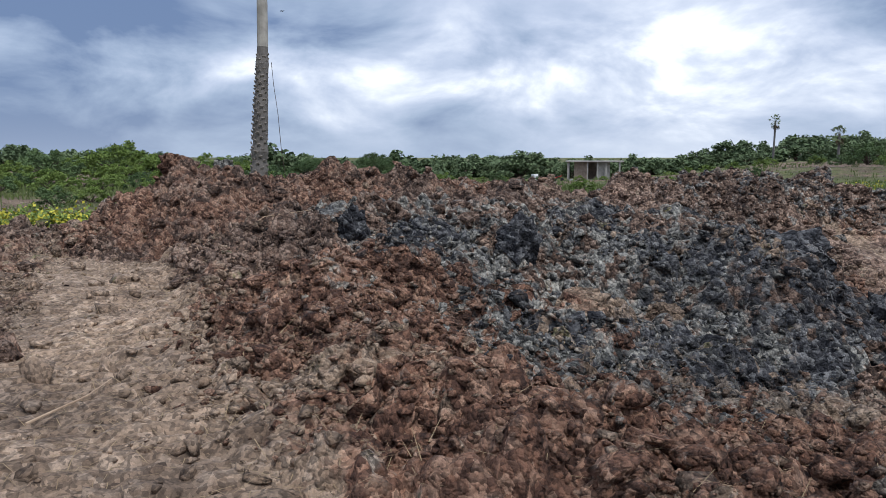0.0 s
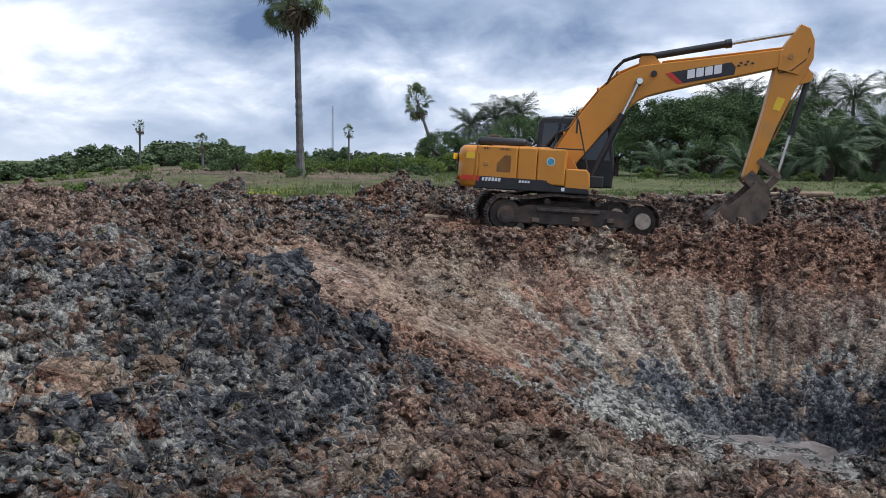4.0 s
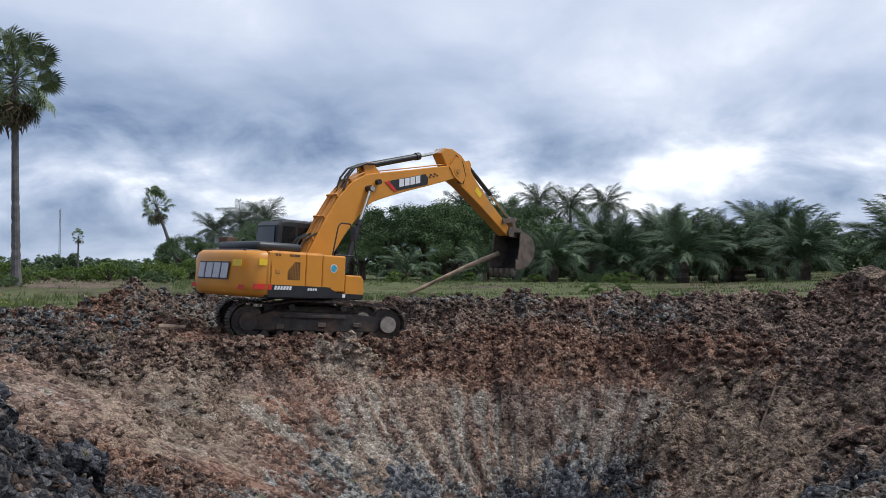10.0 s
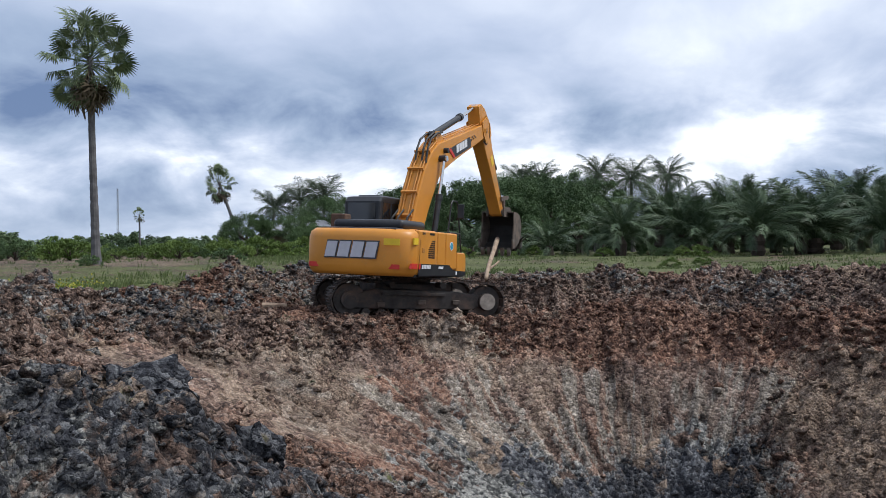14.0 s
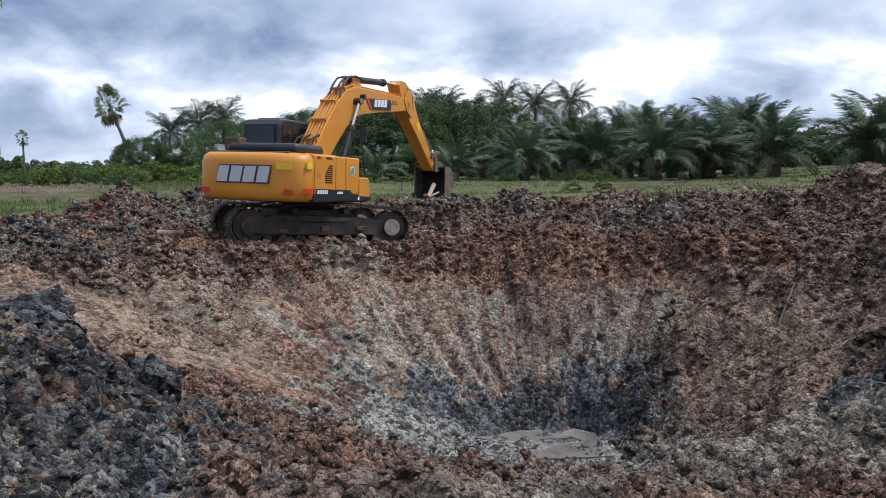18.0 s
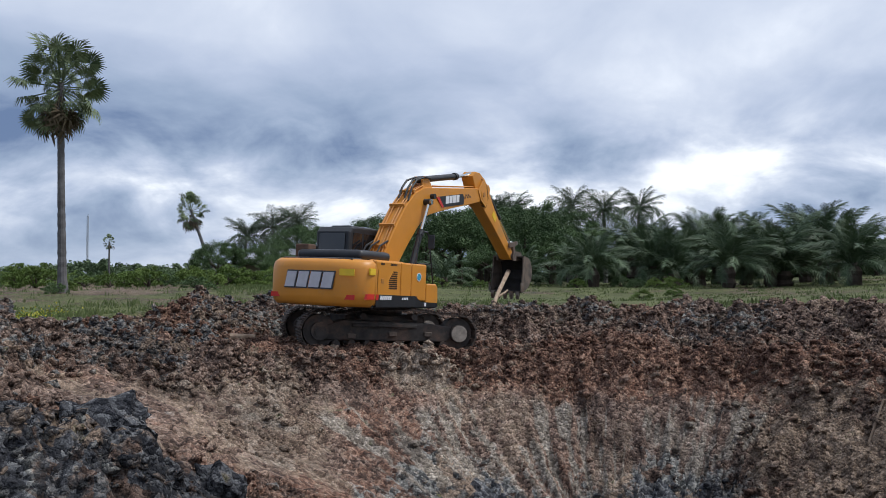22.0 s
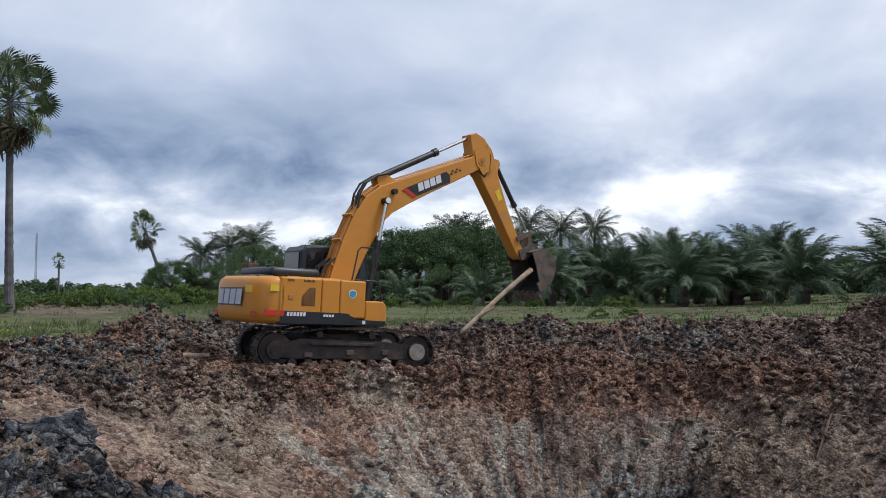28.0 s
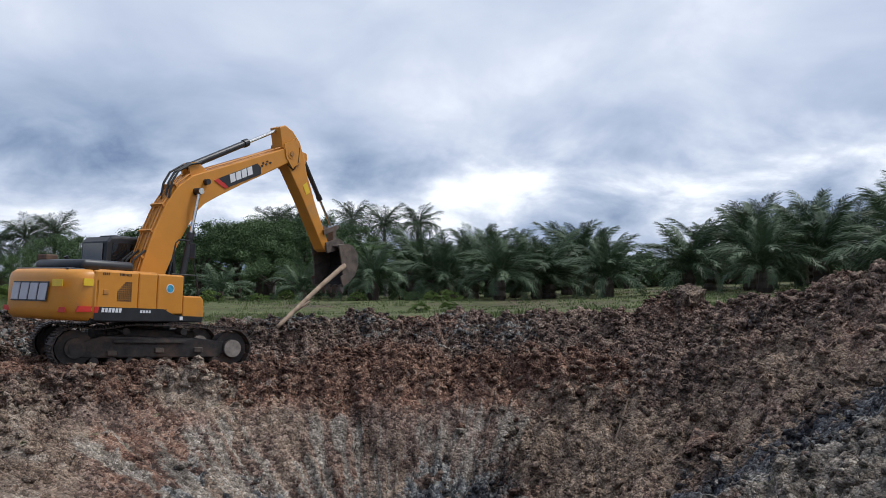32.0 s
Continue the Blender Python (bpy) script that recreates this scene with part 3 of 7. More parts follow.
def soil_zones(x, y, h):
    """What the ground is made of, each from 0 to 1: clay, sand, pale subsoil, grass; rust earth, black clay (and the
    painted shade of the right bank's face), smoothness.
    """
    flat, dug, depth = ground_shape(x, y)
    n, m = fractal(x, y, 1.6, 101, 3), fractal(x, y, 0.5, 107, 3)
    q = fractal(x, y, 0.9, 111, 3)
    a = np.degrees(np.arctan2(y - PIT_Y, x - PIT_X))
    heap = ramp01((y - 1.35) - 0.12 * (x + 6.0) + 0.7 * n, -0.25, 0.25) * (1 - ramp01(y + 0.6 * n, 8.2, 9.6)) * ramp01(x, -10.4, -8.8) * (1 - ramp01(x + 0.35 * (y - 3) + n, -2.6, -1.6))
    across = x - 0.20 * (9 - y) + 1.1 * n
    right = ramp01(across, 0.9, 1.7) * (1 - ramp01(y + 0.8 * n, 11.7, 12.4)) * ramp01(y, 0.6, 1.8) * (1 - 0.8 * ramp01(x + 0.5 * n, 6.6, 7.8))
    deep = ramp01(depth + 1.1 * n, 1.5, 2.6) * (1 - 0.7 * ramp01(x, 0.6, 2.2)) * (1 - 0.6 * (1 - ramp01(y, 10.5, 12.5)))
    back = ramp01(y + 3 * n, 19, 21) * ramp01(np.abs(n), 0.05, 0.25) * (x < 3)
    grey = np.maximum(np.maximum(heap * (0.56 + 0.8 * q), right * (0.85 + 0.5 * q)), np.maximum(deep * 0.72, back * 0.38))
    grey = np.clip(np.maximum(grey, 0.20 * ramp01(n + 0.7 * m, 0.16, 0.4) * dug) + 0.10 * m, 0, 1)
    lean = a + 9.0 * fractal(x, y, 2.6, 61, 2)
    streak = ramp01(smooth_noise(lean, depth * 1.5, 1.5, 67) + 0.35 * smooth_noise(lean, depth * 2.5, 0.7, 69), 0.07, 0.13)
    fan = ramp01(a, 84, 104) * (1 - ramp01(a, 172, 180)) * ramp01(depth + 0.5 * n, 0.75, 1.2) * (1 - ramp01(depth + 0.5 * n, 2.0, 2.6))
    spot = (1 - ramp01(np.hypot((a - 62) / 27, (depth - 1.45) / 0.62) + 1.1 * q, 0.55, 1.1)) * (0.45 + 0.9 * streak)
    cracked = (1 - ramp01(np.hypot((x + 4.5) / 0.8, (y - 16.05) / 0.4) + 0.9 * q, 0.5, 1.1)) * (depth < 0.8)
    left = 0.52 * (1 - ramp01(np.hypot((x + 7.4) / 1.1, y - 13.6) + 2.0 * n, 1.0, 2.2)) * ramp01(depth, 0.15, 0.5)
    pale = np.clip(fan * (0.06 + 1.0 * streak) * (0.85 + 0.7 * q) + 0.95 * spot * (0.75 + q) + 0.25 * cracked + 0.42 * left * (0.8 + 1.6 * q), 0, 0.9)
    apron = 0.70 * ramp01(y, 1.9, 3.0) * (1 - ramp01(y, 7.4, 9.0)) * (1 - ramp01(np.abs(x + 0.7), 1.4, 2.8)) * ramp01(n, -0.35, 0.1)
    strip = track_strip(x, y)
    sand = np.clip(np.maximum(np.maximum(np.maximum(strip * 0.95, 0.75 * cracked), apron), np.maximum(0.42 * ramp01(q + 0.6 * m, 0.26, 0.42) * dug, left)), 0, 1)
    az, far = np.degrees(np.arctan2(-x, y)), np.hypot(x, y)
    fallow = ramp01(far + 8 * n, 36, 46) * (1 - ramp01(far, 120, 140)) * ramp01(az, 26, 34)
    fallow = np.maximum(fallow, ramp01(far + 3 * n, 18, 20) * (1 - ramp01(far + 4 * n, 27, 30)) * ramp01(az, 80, 86))
    grass = (1 - dug) * np.clip(0.75 + 0.8 * fractal(x, y, 6.0, 120, 3) - 0.55 * fallow, 0, 1)
    sand = np.maximum(sand, 0.5 * fallow)
    sand = np.maximum(sand, (0.36 + 0.5 * q) * dug * ramp01(-y, 0.8, 2.0) * (1 - ramp01(-y, 5.0, 7.0)) * ramp01(x, -10.5, -9.0))
    crest = ramp01(y, 14.8, 16.0) * (1 - ramp01(y + n, 17.8, 18.8)) * (1 - ramp01(depth, 0.5, 1.1)) * (x < 4)
    rust = np.clip(np.maximum(np.maximum(crest * 0.74, 0.72 * (1 - ramp01(np.hypot(x + 2.4, y - 1.4), 2.2, 4.2))), 0.15 + 0.8 * fractal(x, y, 2.4, 131, 3)) * dug, 0, 0.9)
    # shaded face of the right bank, painted as a band of black
    rim = ramp01(y + 0.9 * n, 10.9, 11.7) * (1 - ramp01(y + 0.9 * n, 12.2, 12.9)) * ramp01(x, 2.4, 3.6) * (1 - ramp01(x, 7.5, 9))
    foot = ramp01(depth + 0.9 * n, 2.0, 2.6) * ramp01(y, 13.6, 14.8) * (1 - ramp01(x, 0.8, 1.8))
    near_left = (1 - ramp01(np.hypot((x + 4.5) / 1.5, (y - 7.0) / 2.6) + 1.3 * q, 0.5, 1.1))
    black = np.clip(np.maximum(np.maximum(heap * (0.27 + 1.2 * q), rim * (0.72 + 0.5 * q)), np.maximum(foot * 0.68, near_left * (0.55 + 0.9 * q))), 0, 0.9)
    black = np.maximum(black, back * 0.5 * ramp01(q, 0.05, 0.3))
    far_left = ramp01(-x, 8.0, 9.6) * ramp01(y, 7.5, 9.5) * (1 - ramp01(y, 22, 25)) * dug * (1 - ramp01(depth, 0.2, 0.6))
    grey = np.maximum(grey, far_left * (0.36 + 0.6 * q))
    black = np.maximum(black, far_left * (0.14 + 0.9 * q))
    cut = cut_face(x, y, depth)
    sand = np.maximum(sand, cut * (0.26 + 0.7 * q) * (1 - ramp01(depth + n, 1.5, 2.2)) * (1 - 0.5 * ramp01(x, -3.0, -1.0)))
    slope = ramp01(depth, 0.2, 0.7) * ramp01(x, 0.3, 2.2) * (1 - right)
    sand = np.maximum(sand, slope * (0.42 + 0.7 * q))
    grey = np.maximum(grey, 0.55 * cut * ramp01(depth + n, 1.7, 2.4))
    pale = np.maximum(pale, np.maximum(0.90 * right * (0.75 + 0.7 * q) * (1 - rim), 0.78 * apron * (0.7 + q)))
    smooth = np.maximum(0.7 * cut, strip)
    smooth = np.maximum(smooth, np.maximum(np.maximum(0.6 * cracked, 0.6 * fan * streak), np.maximum(0.9 * pool_mask(x, y), 0.7 * left)))
    return np.stack([grey, sand, pale, grass, rust, black, smooth], -1)


def steps(*spans):
    """Grid lines: each span is (start, end, spacing), end to end."""
    line = []
    for a, b, s in spans:
        line += list(np.linspace(a, b, max(1, round((b - a) / s)), endpoint=False))
    return np.array(line + [spans[-1][1]])


def outward(start, stop, first, grow):
    line, d = [start], first
    while abs(line[-1]) < abs(stop):
        line.append(line[-1] + math.copysign(d, stop))
        d *= grow
    return line[1:]


def paint_soil(me, zones):
    """Two vertex layers that tell the soil's kinds."""
    zones = np.pad(zones, ((0, 0), (0, 8 - zones.shape[1])))
    for name, part_of in (("soil", zones[:, :4]), ("tint", zones[:, 4:])):
        layer = me.color_attributes.new(name, "FLOAT_COLOR", "POINT")
        layer.data.foreach_set("color", np.ascontiguousarray(part_of, dtype=np.float32).ravel())


def build_ground():
    gx = steps((-17, -6.5, 0.052), (-6.5, 3.0, 0.026), (3.0, 12.0, 0.065))
    gy = steps((-8.0, -2.0, 0.06), (-2.0, 5.0, 0.026), (5.0, 19.5, 0.055), (19.5, 27.0, 0.08))
    gx = np.concatenate([outward(-17, -2600, 0.12, 1.16)[::-1], gx, outward(12, 2600, 0.12, 1.16)])
    gy = np.concatenate([outward(-8, -2600, 0.12, 1.18)[::-1], gy, outward(27, 2600, 0.16, 1.16)])
    x, y = np.meshgrid(gx, gy)
    x, y = x.ravel(), y.ravel()
    z = ground_height(x, y)
    zones = soil_zones(x, y, z)
    dug = ground_shape(x, y)[1] * (np.hypot(x + 2, y - 8) < 24)
    step = np.where((x > -6.5) & (x < 3) & (y > -2) & (y < 5), 0.018, 0.03)
    jx, jy = fractal(x, y, 0.16, 201, 2) * step * 2.2 * dug, fractal(x, y, 0.16, 207, 2) * step * 2.2 * dug
    w, n = len(gx), len(gy)
    k = np.arange(w * n).reshape(n, w)
    quads = np.stack([k[:-1, :-1], k[:-1, 1:], k[1:, 1:], k[1:, :-1]], -1).reshape(-1, 4)
    me = bpy.data.meshes.new("ground")
    me.vertices.add(w * n)
    me.vertices.foreach_set("co", np.stack([x + jx, y + jy, z], -1).astype(np.float32).ravel())
    me.loops.add(quads.size)
    me.loops.foreach_set("vertex_index", quads.astype(np.int32).ravel())
    me.polygons.add(len(quads))
    me.polygons.foreach_set("loop_start", (np.arange(len(quads)) * 4).astype(np.int32))
    me.polygons.foreach_set("use_smooth", np.ones(len(quads), dtype=bool))
    me.update(calc_edges=True)
    me.validate()
    paint_soil(me, zones)
    me.materials.append(SOIL)
    return tagged(new("ground", me), "churned brown soil and grey clay round a dug pit", "ground", kind="structure")


def height_at(x, y):
    return float(ground_height(np.array([float(x)]), np.array([float(y)]))[0])


ground = build_ground()


# ---- building helpers ----
def part(name, bm, mat, parent=None, label="", smooth=False, at=None):
    """One mesh object from a bmesh, under a thing or a part."""
    me = bpy.data.meshes.new(name)
    bm.to_mesh(me)
    bm.free()
    me.materials.append(mat)
    if smooth:
        me.polygons.foreach_set("use_smooth", np.ones(len(me.polygons), dtype=bool))
    ob = new(name, me)
    if parent is not None:
        ob.parent = parent
    if at is not None:
        ob.matrix_basis = at
    if label:
        ob["label"] = label
    return ob


def again(ob, parent, at):
    """Another piece on the same mesh."""
    o = new(ob.name.split(".")[0], ob.data)
    o.parent, o.matrix_basis = parent, at
    if "label" in ob:
        o["label"] = ob["label"]
    return o


def thing(name, at, label, category, group="", kind=""):
    e = new(name)
    e.empty_display_size = 0.2
    e.matrix_basis = at
    return tagged(e, label, category, group, kind)


def box(bm, x0, x1, y0, y1, z0, z1, bevel=0.0):
    made = bmesh.ops.create_cube(bm, size=1.0, matrix=Matrix.LocRotScale(((x0 + x1) / 2, (y0 + y1) / 2, (z0 + z1) / 2), None, (abs(x1 - x0), abs(y1 - y0), abs(z1 - z0))))
    if bevel:
        edges = list({e for v in made["verts"] for e in v.link_edges})
        bmesh.ops.bevel(bm, geom=edges, offset=bevel, segments=2, affect="EDGES", profile=0.5)
    return bm


def one_box(x0, x1, y0, y1, z0, z1, bevel=0.02):
    return box(bmesh.new(), x0, x1, y0, y1, z0, z1, bevel)


def rod(bm, a, b, r0, r1=None, sides=12):
    """A round bar from a to b."""
    a, b = Vector(a), Vector(b)
    d = b - a
    m = Matrix.Translation((a + b) / 2) @ d.to_track_quat("Z", "Y").to_matrix().to_4x4()
    bmesh.ops.create_cone(bm, cap_ends=True, segments=sides, radius1=r0, radius2=r0 if r1 is None else r1, depth=d.length, matrix=m)
    return bm


def tube(bm, points, radius, sides=6):
    """A bent pipe along points; radius may be one number or one for each point."""
    points = [Vector(p) for p in points]
    rings = []
    for i, p in enumerate(points):
        d = (points[min(i + 1, len(points) - 1)] - points[max(i - 1, 0)]).normalized()
        u = d.orthogonal().normalized() if i == 0 else (u - d * u.dot(d)).normalized()
        v, r = d.cross(u), radius[i] if isinstance(radius, (list, tuple)) else radius
        rings.append([bm.verts.new(p + (u * math.cos(k * 2 * math.pi / sides) + v * math.sin(k * 2 * math.pi / sides)) * r) for k in range(sides)])
    for a, b in zip(rings, rings[1:]):
        for k in range(sides):
            bm.faces.new((a[k], a[(k + 1) % sides], b[(k + 1) % sides], b[k]))
    for ring in (rings[0][::-1], rings[-1]):
        bm.faces.new(ring)
    return bm


def slab(profile, y0, y1, bevel=0.0, bm=None):
    """A plate: a profile of (x, z) points drawn out from y0 to y1; y may narrow with (y0, y1) pairs for each point."""
    bm = bm or bmesh.new()
    a = [bm.verts.new((x, y0, z)) for x, z in profile]
    b = [bm.verts.new((x, y1, z)) for x, z in profile]
    faces = [bm.faces.new(a), bm.faces.new(b[::-1])]
    n = len(profile)
    for i in range(n):
        faces.append(bm.faces.new((a[i], b[i], b[(i + 1) % n], a[(i + 1) % n])))
    bmesh.ops.recalc_face_normals(bm, faces=faces)
    if bevel:
        edges = [e for e in {e for v in a + b for e in v.link_edges} if abs(e.verts[0].co.y - e.verts[1].co.y) < 1e-6]
        bmesh.ops.bevel(bm, geom=edges, offset=bevel, segments=2, affect="EDGES", profile=0.5)
    return bm


# ---- excavator ----
BASE = pose(-6.38, 18.84, -0.15, 0, 2.6, 31.5)
FOOT = Vector((-0.03, 0, 1.75))
BOOM, ARM = 5.7, 2.92


def pitched(degrees):
    """A turn that lifts +x by so many degrees."""
    return pose(0, 0, 0, 0, -degrees, 0)


def belt_path(n):
    """Places and turns of n shoes round one track."""
    pts = []
    r, zc, xr, xf = 0.42, 0.45, -1.62, 1.62
    for i in range(40):
        pts.append((xr + (xf - xr) * i / 40, zc - r))
    for i in range(24):
        a = -math.pi / 2 + math.pi * i / 24
        pts.append((xf + r * math.cos(a), zc + r * math.sin(a)))
    for i in range(40):
        f = i / 40
        x = xf + (xr - xf) * f
        sag = 0.035 * math.sin(f * 3 * math.pi) ** 2
        pts.append((x, zc + r + 0.10 * math.sin(math.pi * min(1, f * 1.15)) - sag))
    for i in range(24):
        a = math.pi / 2 + math.pi * i / 24
        pts.append((xr + r * math.cos(a), zc + r * math.sin(a)))
    pts.append(pts[0])
    seg = [math.dist(a, b) for a, b in zip(pts, pts[1:])]
    total, out, i, run = sum(seg), [], 0, 0.0
    for k in range(n):
        s = total * k / n
        while run + seg[i] < s:
            run += seg[i]
            i += 1
        f = (s - run) / seg[i]
        (ax, az), (bx, bz) = pts[i], pts[i + 1]
        out.append((ax + (bx - ax) * f, az + (bz - az) * f, math.degrees(math.atan2(bz - az, bx - ax))))
    return out


def lettering(parent, count, height, width, gap, mat, at, bold=0.24, slant=0.15):
    """Plain bars in place of a maker's name."""
    bm = bmesh.new()
    for i in range(count):
        x = i * (width + gap)
        s = slant * height
        prof = [(x, 0), (x + width, 0), (x + width + s, height), (x + s, height)]
        slab(prof, -0.004, 0.004, bm=bm)
    return part("lettering", bm, mat, parent, "plain bars in place of a name", at=at)


def build_excavator():
    ex = thing("excavator", BASE, "large yellow tracked excavator with black cab on churned soil", "excavator")
    # undercarriage
    shoe_bm = box(bmesh.new(), -0.095, 0.085, -0.30, 0.30, -0.012, 0.016)
    for x in (-0.07, -0.005, 0.06):
        box(shoe_bm, x - 0.012, x + 0.012, -0.30, 0.30, -0.045, -0.012)
    shoe = None
    for side in (-1, 1):
        y = 1.1 * side
        bm = slab([(-1.5, 0.25), (1.35, 0.25), (1.5, 0.38), (1.45, 0.60), (0.9, 0.66), (-1.1, 0.70), (-1.55, 0.55)], y - 0.2, y + 0.2, 0.03)
        track = part("track_frame", bm, TRACK, ex, "mud-covered track frame")
        box_bm = box(bmesh.new(), -0.9, 0.6, y - 0.27, y + 0.27, 0.56, 0.63, 0.01)
        part("step", box_bm, TRACK, track)
        for x, r, name in ((1.62, 0.36, "idler_wheel"), (-1.62, 0.36, "drive_sprocket")):
            bm = rod(bmesh.new(), (x, y - 0.16, 0.45), (x, y + 0.16, 0.45), r, sides=28)
            rod(bm, (x, y - 0.30, 0.45), (x, y + 0.30, 0.45), r * 0.56, sides=24)
            rod(bm, (x, y - 0.325, 0.45), (x, y + 0.325, 0.45), r * 0.36, sides=20)
            if name == "drive_sprocket":
                for k in range(14):
                    a = k * 2 * math.pi / 14
                    rod(bm, (x + 0.34 * math.cos(a), y, 0.45 + 0.34 * math.sin(a)), (x + 0.41 * math.cos(a), y, 0.45 + 0.41 * math.sin(a)), 0.05, 0.025, 6)
            part(name, bm, TRACK, track, smooth=False)
        for k in range(8):
            x = -1.25 + k * 0.36
            bm = rod(bmesh.new(), (x, y - 0.25, 0.17), (x, y + 0.25, 0.17), 0.095, sides=14)
            part("track_roller", bm, TRACK, track)
        for x in (-0.65, 0.55):
            bm = rod(bmesh.new(), (x, y - 0.22, 0.80), (x, y + 0.22, 0.80), 0.07, sides=14)
            part("carrier_roller", bm, TRACK, track)
        for gx, gz in ((-0.05, 0.36), (0.78, 0.37), (-1.0, 0.30)):
            part("track_guard", one_box(gx, gx + 0.18, y - 0.29, y + 0.29, gz, gz + 0.1, 0.01), MUDDY, track)
        part("idler_hub", rod(bmesh.new(), (1.62, y - 0.335, 0.45), (1.62, y + 0.335, 0.45), 0.19, sides=24), HUB, track, "pale mud-dusted hub disc")
        for x, z, a in belt_path(47):
            at = pose(x, y, z, 0, -a, 0)
            if shoe is None:
                shoe = part("track_shoe", shoe_bm, TRACK, track, at=at)
            else:
                again(shoe, track, at)
    bm = one_box(-0.95, 0.95, -0.9, 0.9, 0.45, 0.82, 0.06)
    rod(bm, (0, 0, 0.8), (0, 0, 1.02), 0.62, sides=32)
    part("carbody", bm, TRACK, ex, "dark muddy centre frame and swing ring")

    # upper structure: everything below turns on the swing ring
    bm = slab([(-2.1, 1.0), (0.62, 1.0), (0.62, 1.16), (-2.1, 1.16)], -1.28, 1.28, 0.015)
    up = part("upper_frame", bm, BLACK, ex, "black turntable frame")
    # counterweight with a rounded back
    bm = bmesh.new()
    outline = []
    for k in range(25):
        a = math.radians(90 + 180 * k / 24)
        sx, sy = math.cos(a), math.sin(a)
        x = -2.10 + 0.52 * math.copysign(abs(sx) ** 0.6, sx)
        y = 1.33 * math.copysign(abs(sy) ** 0.42, sy)
        outline.append((x, y))
    outline = [(-2.07, 1.33)] + outline + [(-2.07, -1.33)]
    outline = [(x + 0.12 * (y / 1.33) ** 2 * (x < -2.1), y) for x, y in outline]
    rings = []
    for z, inset in ((1.02, 0.10), (1.10, 0.03), (1.24, 0.0), (1.82, 0.0), (1.94, 0.03), (2.02, 0.12)):
        rings.append([bm.verts.new((x + inset * 0.9 * (x < -2.09), y * (1 - inset * 0.6), z)) for x, y in outline])
    for a, b in zip(rings, rings[1:]):
        for i in range(len(outline) - 1):
            bm.faces.new((a[i], a[i + 1], b[i + 1], b[i]))
        bm.faces.new((a[-1], a[0], b[0], b[-1]))
    bm.faces.new(rings[0][::-1])
    bm.faces.new(rings[-1])
    bmesh.ops.recalc_face_normals(bm, faces=bm.faces[:])
    part("counterweight", bm, PAINT, up, "smooth yellow counterweight", smooth=True)
    bm = bmesh.new()
    for i, (x0, w) in enumerate(((0, 0.25), (0.31, 0.27), (0.64, 0.27), (0.97, 0.27))):
        slab([(x0, 0), (x0 + w, 0), (x0 + w + 0.07, 0.33), (x0 + 0.07, 0.33)], -0.012, 0.012, bm=bm)
    part("maker_sign", bm, SILVER, up, "silver bars in place of a name", at=pose(-2.628, 0.66, 1.40, 0, 0, -90))
    for i, (x0, w) in enumerate(((0, 0.25), (0.31, 0.27), (0.64, 0.27), (0.97, 0.27))):
        part("sign_outline", slab([(x0 - 0.02, -0.03), (x0 + w + 0.025, -0.03), (x0 + w + 0.10, 0.36), (x0 + 0.055, 0.36)], -0.006, 0.006), CHARCOAL, up, "dark outline behind the sign", at=pose(-2.620, 0.66, 1.40, 0, 0, -90))
    for y0, y1 in ((0.82, 1.12), (-1.12, -0.82)):
        part("reflector", one_box(-0.004, 0.004, y0, y1, 1.17, 1.27, 0.0), RED, up, "red reflector", at=pose(-2.53, 0, 0))
    part("reflector", slab([(-2.42, 1.19), (-2.09, 1.19), (-2.13, 1.245), (-2.09, 1.30), (-2.38, 1.30)], -1.338, -1.290), RED, up, "red reflector strip")
    part("warning_sticker", slab([(-2.30, 1.70), (-2.10, 1.70), (-2.10, 1.84), (-2.30, 1.84)], -1.337, -1.30), YELLOW, up, "yellow warning sticker")
    part("warning_sticker", one_box(-0.004, 0.004, -0.75, -0.35, 1.72, 1.86, 0.0), YELLOW, up, "yellow warning sticker", at=pose(-2.585, -0.42, -0.05, 0, 0, -4))
    # right-hand side panels
    for x0, x1, z1, name in ((-2.06, -1.08, 2.02, "side_door"), (-1.07, -0.62, 2.02, "side_door"), (-0.61, 0.05, 2.02, "fuel_tank")):
        bm = one_box(x0, x1, -1.33, -0.45, 1.17, z1, 0.035)
        part(name, bm, PAINT, up, smooth=False)
    bm = slab([(0.06, 1.06), (0.60, 1.06), (0.64, 1.20), (0.61, 1.50), (0.53, 1.58), (0.06, 1.58)], -1.33, -0.62, 0.03)
    part("tool_box", bm, PAINT, up, "yellow front step box")
    part("lower_stripe", slab([(-2.05, 1.03), (0.60, 1.03), (0.60, 1.13), (-0.15, 1.15), (-0.45, 1.28), (-2.05, 1.30)], -1.338, -1.327), BLACK, up, "black decal stripe")
    part("stripe_tip", slab([(-2.05, 1.18), (-1.97, 1.18), (-1.95, 1.30), (-2.05, 1.30)], -1.342, -1.33), RED, up, "red tip of the stripe")
    lettering(up, 6, 0.085, 0.055, 0.022, WHITE, pose(-1.90, -1.341, 1.19))
    lettering(up, 4, 0.055, 0.05, 0.018, WHITE, pose(-1.02, -1.341, 1.19))
    for k in range(9):
        bm = slab([(-1.52 + 0.03 * k, 1.93), (-1.505 + 0.03 * k, 1.93), (-1.505 + 0.03 * k, 1.98), (-1.52 + 0.03 * k, 1.98)], -1.336, -1.326)
        part("vent_slot", bm, BLACK, up)
    for k in range(4):
        bm = slab([(-1.90 + 0.04 * k, 1.93), (-1.88 + 0.04 * k, 1.93), (-1.88 + 0.04 * k, 1.98), (-1.90 + 0.04 * k, 1.98)], -1.336, -1.326)
